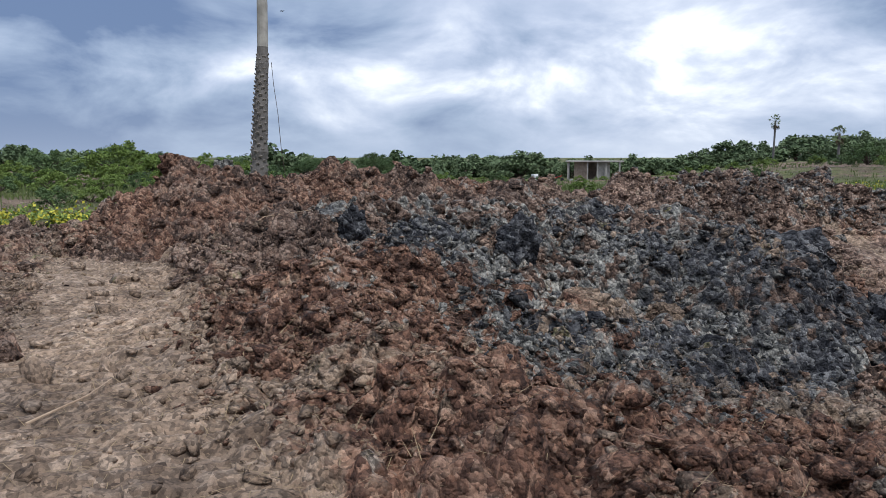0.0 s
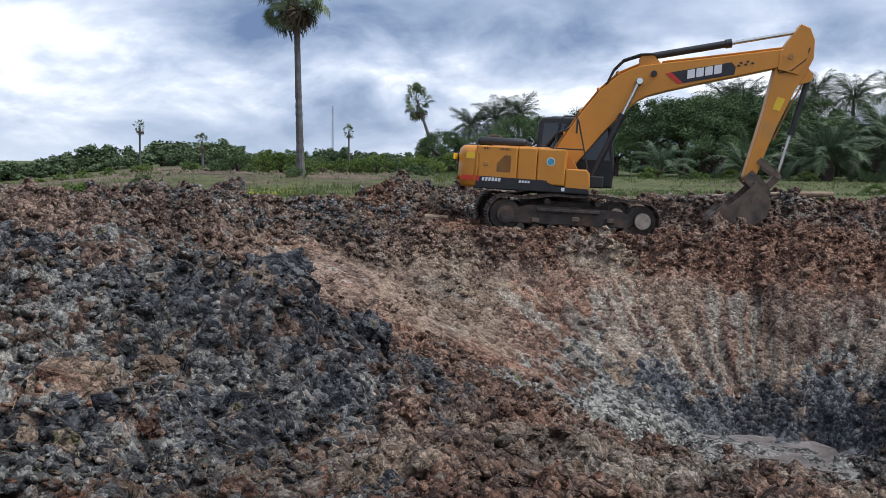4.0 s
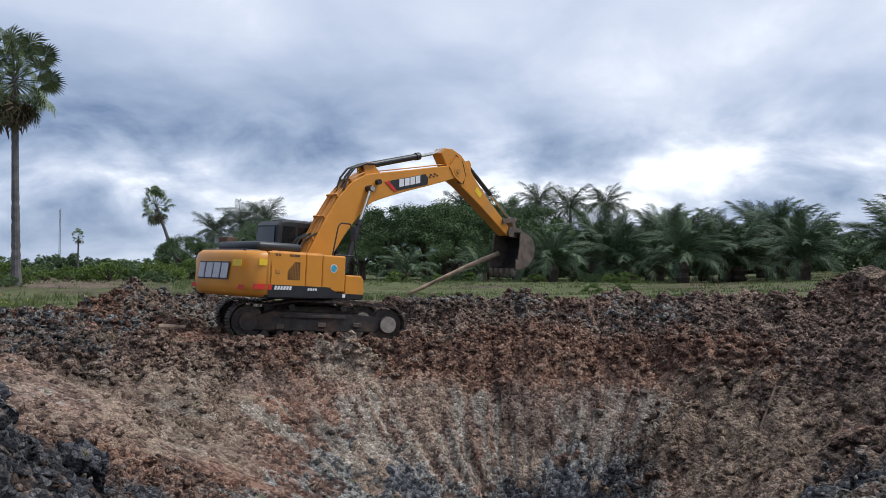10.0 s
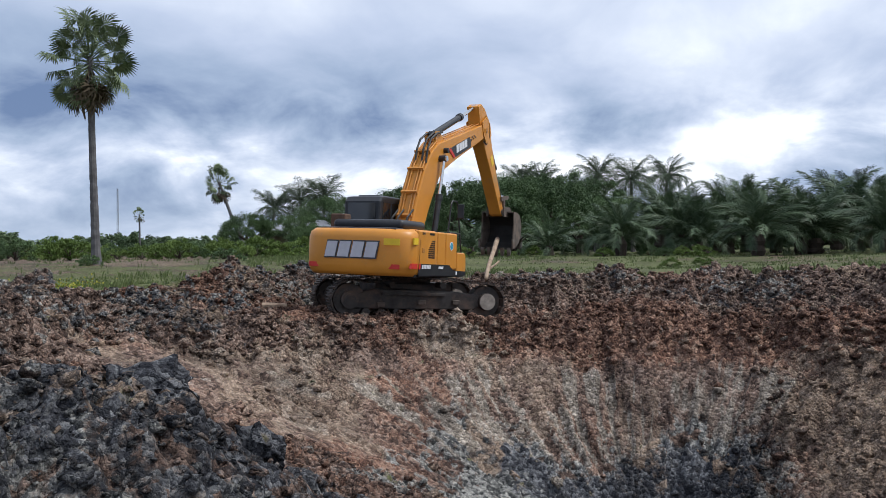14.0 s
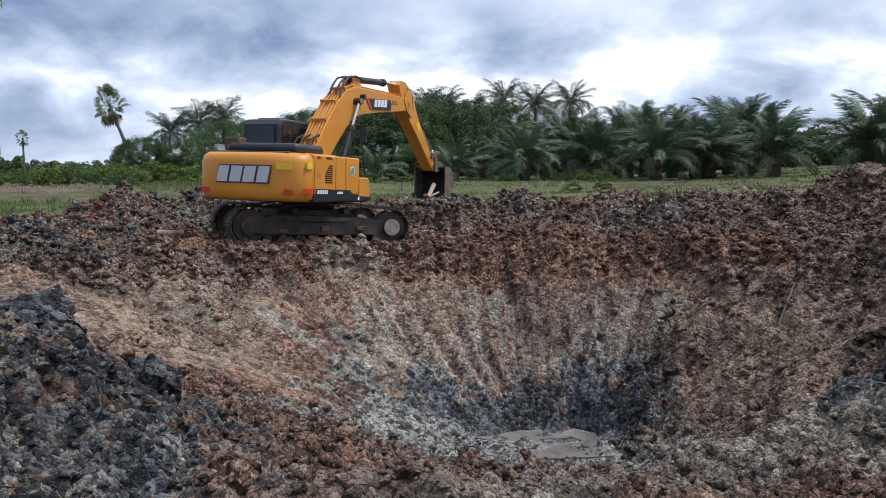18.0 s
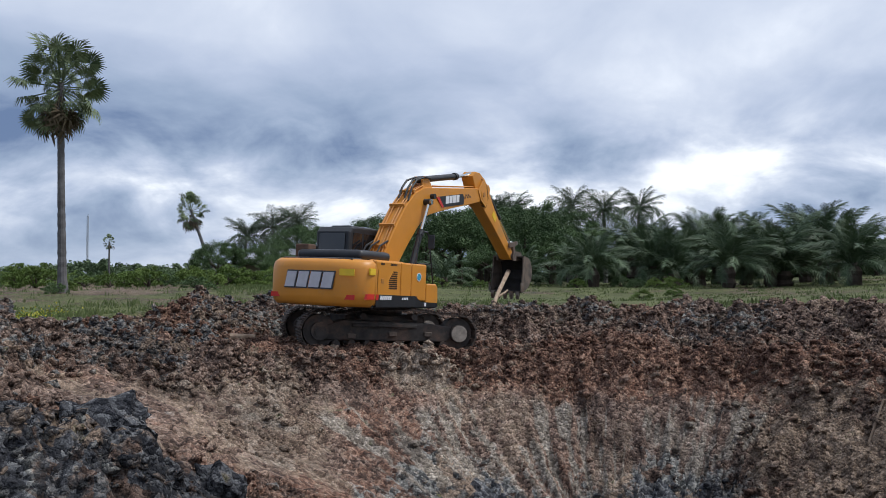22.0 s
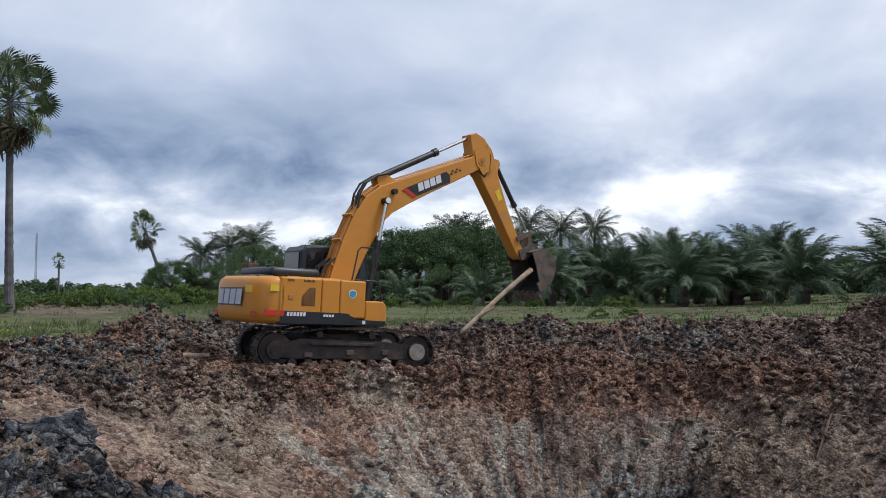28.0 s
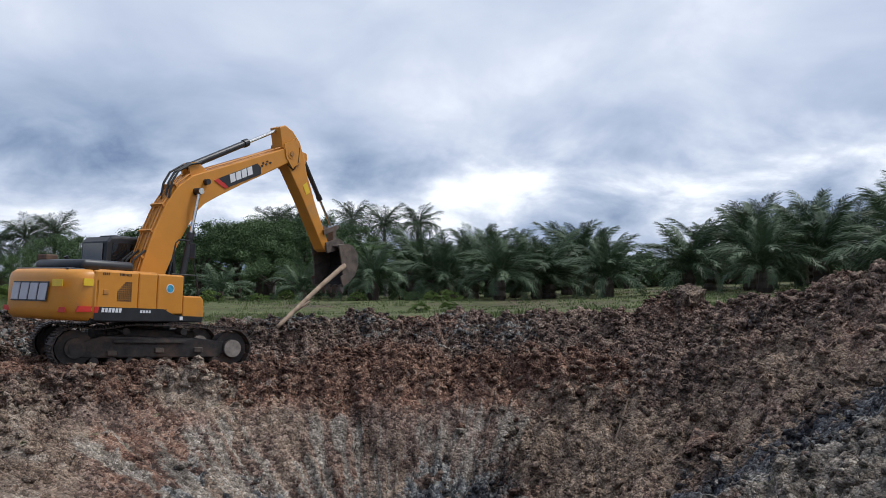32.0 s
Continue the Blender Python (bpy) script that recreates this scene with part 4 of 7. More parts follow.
        part("vent_slot", bm, BLACK, up)
    bm = bmesh.new()
    for i in range(8):
        for j in range(9):
            x, z = -1.56 + i * 0.042, 1.42 + j * 0.045
            if i + (8 - j) < 4 or i + j > 15:
                continue
            box(bm, x, x + 0.028, -1.336, -1.327, z, z + 0.03)
    part("vent_grille", bm, BLACK, up, "black perforated vent")
    part("door_latch", one_box(-1.88, -1.76, -1.34, -1.32, 1.54, 1.64, 0.008), PAINT_DIRTY, up)
    bm = rod(bmesh.new(), (-0.30, -1.325, 1.72), (-0.30, -1.337, 1.72), 0.10, sides=24)
    part("badge", bm, WHITE, up, "round white badge")
    part("badge_fill", rod(bmesh.new(), (-0.30, -1.33, 1.72), (-0.30, -1.341, 1.72), 0.08, sides=24), BLUE, up, "blue-green badge centre")
    random.seed(4)
    for i in range(6):
        for j in range(3):
            if random.random() < 0.65 - 0.06 * i:
                x, z = -0.66 + i * 0.06, 1.19 + j * 0.03
                part("checker_decal", slab([(x, z), (x + 0.05, z), (x + 0.062, z + 0.026), (x + 0.012, z + 0.026)], -1.339, -1.331, bm=None), BLACK, up, "black checker decal")
    part("small_plate", slab([(-0.02, 1.05), (0.06, 1.05), (0.06, 1.13), (-0.02, 1.13)], -1.342, -1.336), WHITE, up, "small white plate")
    # left side, engine covers, muffler
    part("left_side_box", one_box(-2.06, -0.92, 0.45, 1.33, 1.17, 2.0, 0.035), PAINT, up)
    part("engine_deck", one_box(-1.75, -0.35, -0.95, 0.95, 1.9, 2.06, 0.03), PAINT_DIRTY, up)
    bm = one_box(-2.12, -0.92, -0.95, 0.80, 2.02, 2.24, 0.085)
    part("engine_hood", bm, BLACK, up, "black padded engine hood", smooth=True)
    part("rear_tread_plate", one_box(-2.42, -2.05, -0.95, 0.9, 2.0, 2.05, 0.02), CHARCOAL, up)
    part("exhaust_pipe", tube(bmesh.new(), [(-1.35, 0.82, 2.0), (-1.35, 0.82, 2.25), (-1.42, 0.82, 2.36)], 0.05, 8), BLACK, up)
    part("exhaust_cover", one_box(-2.02, -1.74, 0.55, 0.92, 2.04, 2.36, 0.03), plain("rusty_sheet", (0.10, 0.055, 0.035), 0.8, 0.0, 0.3, 5.0), up, "rust-brown exhaust cover")
    part("air_cleaner", rod(bmesh.new(), (-1.05, 0.8, 2.05), (-1.05, 0.8, 2.28), 0.10, sides=16), BLACK, up)
    # cab, on the far side of the boom
    cx0, cx1, cy0, cy1 = -0.78, 1.18, 0.34, 1.33
    bm = slab([(cx0, 1.16), (cx1, 1.16), (cx1 + 0.02, 1.7), (cx1 - 0.12, 2.74), (cx1 - 0.22, 2.84), (cx1 - 0.40, 2.88), (cx0 + 0.34, 2.88), (cx0 + 0.12, 2.85), (cx0 + 0.02, 2.74), (cx0, 2.0)], cy0, cy1, 0.05)
    cab = part("cab", bm, BLACK, up, "black operator cab")
    for y, s in ((cy0 - 0.004, -1), (cy1 + 0.004, 1)):
        part("side_window", slab([(cx0 + 0.12, 2.05), (cx0 + 0.52, 2.05), (cx0 + 0.52, 2.72), (cx0 + 0.16, 2.72)], y - 0.004, y + 0.004), GLASS, up, "dark tinted side window")
        part("side_window", slab([(cx0 + 0.60, 1.85), (cx1 - 0.10, 1.85), (cx1 - 0.22, 2.72), (cx0 + 0.60, 2.72)], y - 0.004, y + 0.004), GLASS, up, "dark tinted side window")
    part("rear_window", one_box(-0.004, 0.004, cy0 + 0.12, cy1 - 0.12, 2.28, 2.70, 0.0), GLASS, up, "dark rear window", at=pose(cx0 - 0.004, 0, 0, 0, 0, 0))
    part("front_window", one_box(-0.004, 0.004, cy0 + 0.08, cy1 - 0.08, -0.55, 0.55, 0.0), GLASS, up, "dark windscreen", at=pose(cx1 - 0.045, 0, 2.28, 0, -6.5, 0))
    part("cab_sticker", one_box(cx0 + 0.62, cx0 + 0.72, cy0 - 0.012, cy0 - 0.002, 2.05, 2.22, 0.0), YELLOW, up, "yellow sticker")
    part("roof_hatch", one_box(-0.45, 0.45, cy0 + 0.2, cy1 - 0.2, 2.87, 2.91, 0.02), CHARCOAL, up)
    # hand rails and mirror
    part("hand_rail", tube(bmesh.new(), [(-0.28, -1.22, 2.0), (-0.14, -1.22, 2.72), (-0.06, -1.22, 2.80), (0.20, -1.22, 2.80), (0.27, -1.22, 2.70), (0.56, -1.22, 1.56)], 0.018), BLACK, up, "black hand rail")
    part("hand_rail", tube(bmesh.new(), [(-0.2, -1.22, 2.04), (0.45, -1.22, 2.04)], 0.016), BLACK, up, "black hand rail")
    part("mirror", one_box(0.22, 0.26, -1.40, -1.23, 2.40, 2.74, 0.015), BLACK, up, "black side mirror")
    part("front_guard", one_box(0.38, 0.95, -0.58, 0.30, 1.16, 1.45, 0.03), BLACK, up)
    part("boom_bracket", slab([(-0.45, 1.16), (0.55, 1.16), (0.30, 1.62), (0.12, 1.90), (-0.20, 1.90), (-0.42, 1.5)], -0.42, -0.33, 0.01), PAINT_DIRTY, up)
    part("boom_bracket", slab([(-0.45, 1.16), (0.55, 1.16), (0.30, 1.62), (0.12, 1.90), (-0.20, 1.90), (-0.42, 1.5)], 0.24, 0.33, 0.01), PAINT_DIRTY, up)

    # boom
    spine = [(-0.10, 0.0, 0.30), (0.45, 0.30, 0.33), (1.0, 0.58, 0.36), (1.6, 0.83, 0.39), (2.1, 0.97, 0.39), (2.5, 0.96, 0.37), (3.0, 0.82, 0.33),
             (3.8, 0.58, 0.28), (4.6, 0.33, 0.245), (5.3, 0.12, 0.21), (5.72, 0.0, 0.18)]
    top, low = [], []
    for i, (x, z, h) in enumerate(spine):
        a, b = spine[max(i - 1, 0)], spine[min(i + 1, len(spine) - 1)]
        d = Vector((b[0] - a[0], b[1] - a[1])).normalized()
        top.append((x - d.y * h, z + d.x * h))
        low.append((x + d.y * h, z - d.x * h))
    boom = part("boom", slab(low + top[::-1], -0.24, 0.24, 0.02), PAINT, ex, "bent yellow boom")
    part("boom_end", rod(bmesh.new(), (BOOM, -0.27, 0), (BOOM, 0.27, 0), 0.15, sides=24), PAINT, boom, "boom end pin boss")
    part("foot_pin", rod(bmesh.new(), (0, -0.34, 0), (0, 0.34, 0), 0.14, sides=20), PAINT_DIRTY, boom)
    for x, z, r, o in ((2.40, 0.98, 0.085, 0.42), (2.78, 1.0, 0.07, 0.36)):
        part("pivot_pin", rod(bmesh.new(), (x, -o, z), (x, o, z), r, sides=18), BLACK, boom, "black pin end")
    part("sign_panel", slab([(3.22, 0.53), (4.42, 0.17), (4.52, 0.32), (4.48, 0.46), (3.12, 0.87)], -0.252, -0.242), BLACK, boom, "black sign panel")
    part("sign_chevron", slab([(3.18, 0.54), (3.30, 0.505), (3.16, 0.855), (3.02, 0.89)], -0.258, -0.244), RED, boom, "red slanted stripe")
    lettering(boom, 4, 0.20, 0.17, 0.035, WHITE, pose(3.42, -0.256, 0.555, 0, 16.5, 0), slant=0.2)
    for i in range(5):
        for j in range(2):
            x, z = 4.56 + i * 0.075, 0.30 - i * 0.022 + j * 0.06
            if (i + j) % 2 == 0:
                part("checker_decal", slab([(x, z), (x + 0.06, z - 0.018), (x + 0.06, z + 0.03), (x, z + 0.048)], -0.25, -0.242), BLACK, boom, "black checker decal")
    for y in (-0.17, -0.09, 0.09, 0.17):
        pts = [(x + 0.02, y, z + 0.05) for x, z in top[0:6]]
        part("hydraulic_line", tube(bmesh.new(), pts, 0.018, 6), PAINT_DIRTY, boom, "steel pipe along the boom")
    for i in (1, 2, 3, 4):
        x, z = top[i]
        part("pipe_clamp", one_box(x - 0.03, x + 0.03, -0.22, 0.22, z + 0.0, z + 0.09, 0.01), PAINT_DIRTY, boom)
    for y in (-0.14, 0.0, 0.14):
        pts = [(x, y, z + 0.05) for x, z in top[6:]]
        part("hydraulic_line", tube(bmesh.new(), pts, 0.016, 6), PAINT_DIRTY, boom, "steel pipe along the boom")
    for y in (-0.20, -0.08, 0.10):
        part("hose", tube(bmesh.new(), [(1.70, y, 1.28), (2.0, y, 1.52), (2.3, y, 1.62), (2.7, y, 1.56), (3.0, y, 1.42)], 0.028, 6), RUBBER, boom, "black hydraulic hose")
    for y in (-0.2, 0.05, 0.2):
        part("hose", tube(bmesh.new(), [(-0.35, y, 0.15), (-0.25, y, 0.55), (0.10, y, 0.72), (0.45, y, 0.70)], 0.025, 6), RUBBER, boom, "black hydraulic hose")
    bm = slab([(2.55, 1.30), (3.05, 1.15), (2.95, 1.48), (2.80, 1.56), (2.65, 1.50)], -0.16, -0.11, 0.0)
    slab([(2.55, 1.30), (3.05, 1.15), (2.95, 1.48), (2.80, 1.56), (2.65, 1.50)], 0.11, 0.16, bm=bm)
    part("cylinder_bracket", bm, PAINT, boom)

    # arm
    prof = [(-0.78, 0.02), (-0.74, 0.24), (-0.50, 0.42), (-0.10, 0.52), (0.30, 0.46), (0.75, 0.34), (1.6, 0.22), (2.5, 0.15), (3.0, 0.13),
            (3.04, -0.06), (2.9, -0.14), (2.3, -0.15), (1.3, -0.17), (0.3, -0.23), (0.0, -0.24), (-0.30, -0.16)]
    arm = part("arm", slab(prof, -0.19, 0.19, 0.02), PAINT, ex, "yellow digging arm")
    for s in (-1, 1):
        part("arm_cheek", slab([(-0.34, -0.12), (-0.3, 0.3), (0.0, 0.40), (0.35, 0.30), (0.35, -0.18), (0.0, -0.235)], s * 0.25 - 0.012, s * 0.25 + 0.012), PAINT, arm)
    part("arm_pin", rod(bmesh.new(), (0, -0.29, 0), (0, 0.29, 0), 0.07, sides=18), PAINT_DIRTY, arm)
    part("bucket_pin", rod(bmesh.new(), (ARM, -0.28, 0), (ARM, 0.28, 0), 0.09, sides=18), STEEL, arm)
    bm = slab([(0.10, 0.45), (0.55, 0.40), (0.42, 0.62), (0.28, 0.66)], -0.13, -0.09)
    slab([(0.10, 0.45), (0.55, 0.40), (0.42, 0.62), (0.28, 0.66)], 0.09, 0.13, bm=bm)
    part("cylinder_bracket", bm, PAINT, arm)
    part("warning_sticker", slab([(0.95, 0.02), (1.25, 0.0), (1.25, 0.17), (0.95, 0.20)], -0.20, -0.188), YELLOW, arm, "yellow warning sticker")
    part("hydraulic_line", tube(bmesh.new(), [(-0.3, -0.2, 0.36), (0.0, -0.26, 0.34), (0.3, -0.26, 0.12), (0.42, -0.22, -0.12), (0.2, -0.2, -0.26)], 0.014, 6), RUBBER, arm)
    part("hydraulic_line", tube(bmesh.new(), [(0.4, 0.12, 0.53), (1.2, 0.12, 0.38), (1.9, 0.12, 0.30)], 0.018, 6), PAINT_DIRTY, arm)

    # bucket: local x runs from the pin to the teeth
    shell = [(-0.02, 0.14), (0.02, 0.52), (0.14, 0.74), (0.40, 0.88), (0.72, 0.84), (0.98, 0.62), (1.12, 0.30), (1.18, 0.02)]
    inner = [(x * 0.95 + 0.035, z * 0.955) for x, z in shell]
    bucket = part("bucket", slab(shell + inner[::-1], -0.52, 0.52), MUDDY, ex, "mud-caked digging bucket")
    # thin layer on the shell's inner faces, much darker than the outside
    lining = [(x * 0.94 + 0.042, z * 0.945) for x, z in shell]
    part("lining", slab(inner + lining[::-1], -0.505, 0.505), DARK_STEEL, bucket, "near-black inside of the bucket")
    for s in (-1, 1):
        part("side_plate", slab(shell + [(0.75, 0.10), (0.40, 0.14), (0.12, 0.14)], s * 0.53 - 0.018, s * 0.53 + 0.018), MUDDY, bucket)
        part("bucket_ear", slab([(-0.16, -0.10), (0.14, -0.12), (0.16, 0.30), (0.10, 0.66), (-0.06, 0.60), (-0.16, 0.44)], s * 0.27 - 0.025, s * 0.27 + 0.025, 0.0), MUDDY, bucket)
        part("side_cutter", slab([(0.85, -0.05), (1.13, -0.02), (1.13, 0.16), (0.85, 0.18)], s * 0.56 - 0.02, s * 0.56 + 0.02), STEEL, bucket)
    for k in range(5):
        y = -0.44 + 0.22 * k
        bm = slab([(1.12, -0.04), (1.26, -0.04), (1.38, 0.015), (1.26, 0.09), (1.12, 0.09)], y - 0.05, y + 0.05, 0.0)
        part("tooth", bm, STEEL, bucket, "worn steel tooth")
    # cylinders and links
    pieces = {"upper": up, "boom": boom, "arm": arm, "bucket": bucket}
    for key, barrel, rod_len, r, name in (("boom_l", 1.75, 1.6, 0.075, "boom_cylinder"), ("boom_r", 1.75, 1.6, 0.075, "boom_cylinder"),
                                           ("arm_c", 1.95, 1.7, 0.085, "arm_cylinder"), ("bucket_c", 1.35, 1.25, 0.065, "bucket_cylinder")):
        bm = rod(bmesh.new(), (0, 0, 0), (barrel, 0, 0), r, sides=16)
        rod(bm, (barrel - 0.12, 0, 0), (barrel + 0.02, 0, 0), r * 1.25, sides=16)
        rod(bm, (0, -0.09, 0), (0, 0.09, 0), r * 1.1, sides=12)
        pieces[key + "_barrel"] = part(name + "_barrel", bm, BLACK, ex, "black hydraulic cylinder", smooth=False)
        bm = rod(bmesh.new(), (-rod_len, 0, 0), (0, 0, 0), r * 0.55, sides=14)
        rod(bm, (0, -0.09, 0), (0, 0.09, 0), r * 1.0, sides=12)
        pieces[key + "_rod"] = part(name + "_rod", bm, CHROME, ex, "bright chrome piston rod")
    bm = slab([(0, -0.07), (0.62, -0.06), (0.68, 0.0), (0.62, 0.06), (0, 0.07)], -0.25, -0.21)
    slab([(0, -0.07), (0.62, -0.06), (0.68, 0.0), (0.62, 0.06), (0, 0.07)], 0.21, 0.25, bm=bm)
    pieces["rocker"] = part("rocker_link", bm, STEEL, ex, "muddy steel rocker link")
    bm = slab([(0, -0.08), (0.52, -0.08), (0.52, 0.08), (0, 0.08)], -0.12, 0.12, 0.02)
    pieces["link"] = part("bucket_link", bm, STEEL, ex, "muddy steel bucket link")
    return ex, pieces


excavator, machine = build_excavator()

# seconds, swing, boom, arm (degrees)
WORK = [
    (0, -16.0, 25.8, 131.0), (3.4, -16.0, 25.8, 131.0), (4, -14.0, 28.5, 131.1), (4.5, -2.9, 31.2, 128.1), (6.5, 11.8, 32.2, 84.2),
    (7, 10.7, 28.4, 71.1), (7.5, 10.4, 22.2, 60.8), (8, 9.9, 20.9, 60.5), (8.5, 11.1, 22.0, 61.4), (9, 13.6, 25.1, 62.0),
    (9.5, 18.1, 28.9, 63.1), (10, 24.0, 31.7, 64.3), (10.5, 28.4, 35.4, 67.0), (11, 31.5, 38.4, 75.9), (11.5, 35.0, 39.6, 90.2),
    (12, 39.1, 39.3, 84.4), (12.5, 44.0, 39.3, 82.3), (13, 49.7, 38.6, 82.5), (13.5, 51.0, 37.4, 87.5), (14, 48.1, 37.7, 89.3),
    (14.5, 46.3, 38.0, 84.6), (15, 45.3, 37.5, 81.1), (15.5, 43.6, 37.5, 81.9), (17.5, 44.4, 21.0, 60.6), (18, 44.3, 21.3, 58.8),
    (18.5, 42.9, 21.4, 58.9), (19, 42.5, 25.7, 62.1), (19.5, 42.2, 27.5, 62.0), (20, 42.5, 23.3, 53.7), (20.5, 42.2, 20.5, 53.9),
    (21, 41.1, 21.2, 54.7), (21.5, 41.0, 23.4, 58.1), (22, 41.2, 26.7, 62.3), (22.5, 40.7, 31.8, 66.4), (23, 40.0, 35.7, 72.0),
    (23.5, 39.0, 38.3, 78.2), (24, 38.2, 38.5, 86.0), (24.5, 36.1, 41.1, 92.9), (25, 33.1, 45.3, 98.9), (25.5, 29.8, 47.5, 106.4),
    (27.5, 20.0, 42.0, 92.0), (28, 14.1, 41.8, 99.1), (28.5, 13.7, 40.8, 101.9), (29, 15.8, 42.1, 98.8), (29.5, 16.7, 42.1, 96.2),
    (30, 17.3, 42.2, 95.8), (30.5, 17.3, 43.9, 100.4), (31, 18.1, 44.5, 112.3), (31.5, 19.3, 44.1, 105.2), (32, 20.9, 42.0, 97.9),
]
# seconds, bucket's lip below level
LIP = ((0, -132), (3.8, -132), (4.5, -122), (5.5, -95), (6.5, -72), (7.5, -66), (8.3, -78), (9.0, -96), (10, -92), (11, -84), (12.5, -84), (13.2, -88),
       (15.5, -86), (17.5, -84), (19, -86), (20.5, -92), (22, -90), (23, -84), (24.5, -74), (25.5, -70), (28, -66), (30.5, -70), (31, -80), (32, -72))


def eased(rows, t, col):
    """A smooth curve through rows of (t, values), read at t."""
    ts = [r[0] for r in rows]
    if t <= ts[0]:
        return rows[0][col]
    if t >= ts[-1]:
        return rows[-1][col]
    i = max(k for k in range(len(ts) - 1) if ts[k] <= t)
    p = [rows[max(i - 1, 0)], rows[i], rows[i + 1], rows[min(i + 2, len(rows) - 1)]]
    h = p[2][0] - p[1][0]
    f = (t - p[1][0]) / h
    m1 = (p[2][col] - p[0][col]) / max(p[2][0] - p[0][0], 1e-6) * h
    m2 = (p[3][col] - p[1][col]) / max(p[3][0] - p[1][0], 1e-6) * h
    f2, f3 = f * f, f * f * f
    return (2 * f3 - 3 * f2 + 1) * p[1][col] + (f3 - 2 * f2 + f) * m1 + (3 * f2 - 2 * f3) * p[2][col] + (f3 - f2) * m2


def machine_poses(t):
    swing, boom, arm = (eased(WORK, t, k) for k in (1, 2, 3))
    lip = eased(LIP, t, 1)
    turn = pose(0, 0, 0, 0, 0, swing)
    b = Matrix.Translation(FOOT) @ pitched(boom)
    elbow = b @ Vector((BOOM, 0, 0))
    a = Matrix.Translation(elbow) @ pitched(boom - arm)
    pin = a @ Vector((ARM, 0, 0))
    k = Matrix.Translation(pin) @ pitched(lip)
    out = {"upper": turn, "boom": turn @ b, "arm": turn @ a, "bucket": turn @ k}

    def bar(start, end, y=0.0):
        d = end - start
        m = pitched(math.degrees(math.atan2(d.z, d.x)))
        return Matrix.Translation((start.x, y, start.z)) @ m, Matrix.Translation((end.x, y, end.z)) @ m

    for key, y in (("boom_l", 0.37), ("boom_r", -0.37)):
        s, e = bar(Vector((0.62, 0, 1.32)), b @ Vector((2.40, 0, 0.98)), y)
        out[key + "_barrel"], out[key + "_rod"] = turn @ s, turn @ e
    s, e = bar(b @ Vector((2.82, 0, 1.46)), a @ Vector((-0.68, 0, 0.16)))
    out["arm_c_barrel"], out["arm_c_rod"] = turn @ s, turn @ e
    # four-bar link at the bucket: rocker on the arm, link to the bucket's rear pin
    root, ear = a @ Vector((2.46, 0, 0.06)), k @ Vector((0.02, 0, 0.46))
    d = (ear - root).length
    along = (ear - root).normalized()
    side = Vector((-along.z, 0, along.x))
    u = max(0.0, min(d, (0.62 ** 2 - 0.50 ** 2 + d * d) / (2 * d)))
    v = math.sqrt(max(0.0, 0.62 ** 2 - u * u))
    knee = root + along * u + side * v
    s, e = bar(root, knee)
    out["rocker"] = turn @ s
    s, e = bar(knee, ear)
    out["link"] = turn @ s
    s, e = bar(a @ Vector((0.34, 0, 0.58)), knee)
    out["bucket_c_barrel"], out["bucket_c_rod"] = turn @ s, turn @ e
    return out


# ---- plants ----
def strip_mesh(name, quads, mat):
    """One mesh from separate four-cornered leaves."""
    v = np.asarray(quads, dtype=np.float32).reshape(-1, 3)
    n = len(v) // 4
    me = bpy.data.meshes.new(name)
    me.vertices.add(len(v))
    me.vertices.foreach_set("co", v.ravel())
    me.loops.add(4 * n)
    me.loops.foreach_set("vertex_index", np.arange(4 * n, dtype=np.int32))
    me.polygons.add(n)
    me.polygons.foreach_set("loop_start", np.arange(n, dtype=np.int32) * 4)
    me.update(calc_edges=True)
    me.materials.append(mat)
    return me


def under(name, me, parent, at=None, label=""):
    o = new(name, me)
    o.parent = parent
    if at is not None:
        o.matrix_basis = at
    if label:
        o["label"] = label
    return o


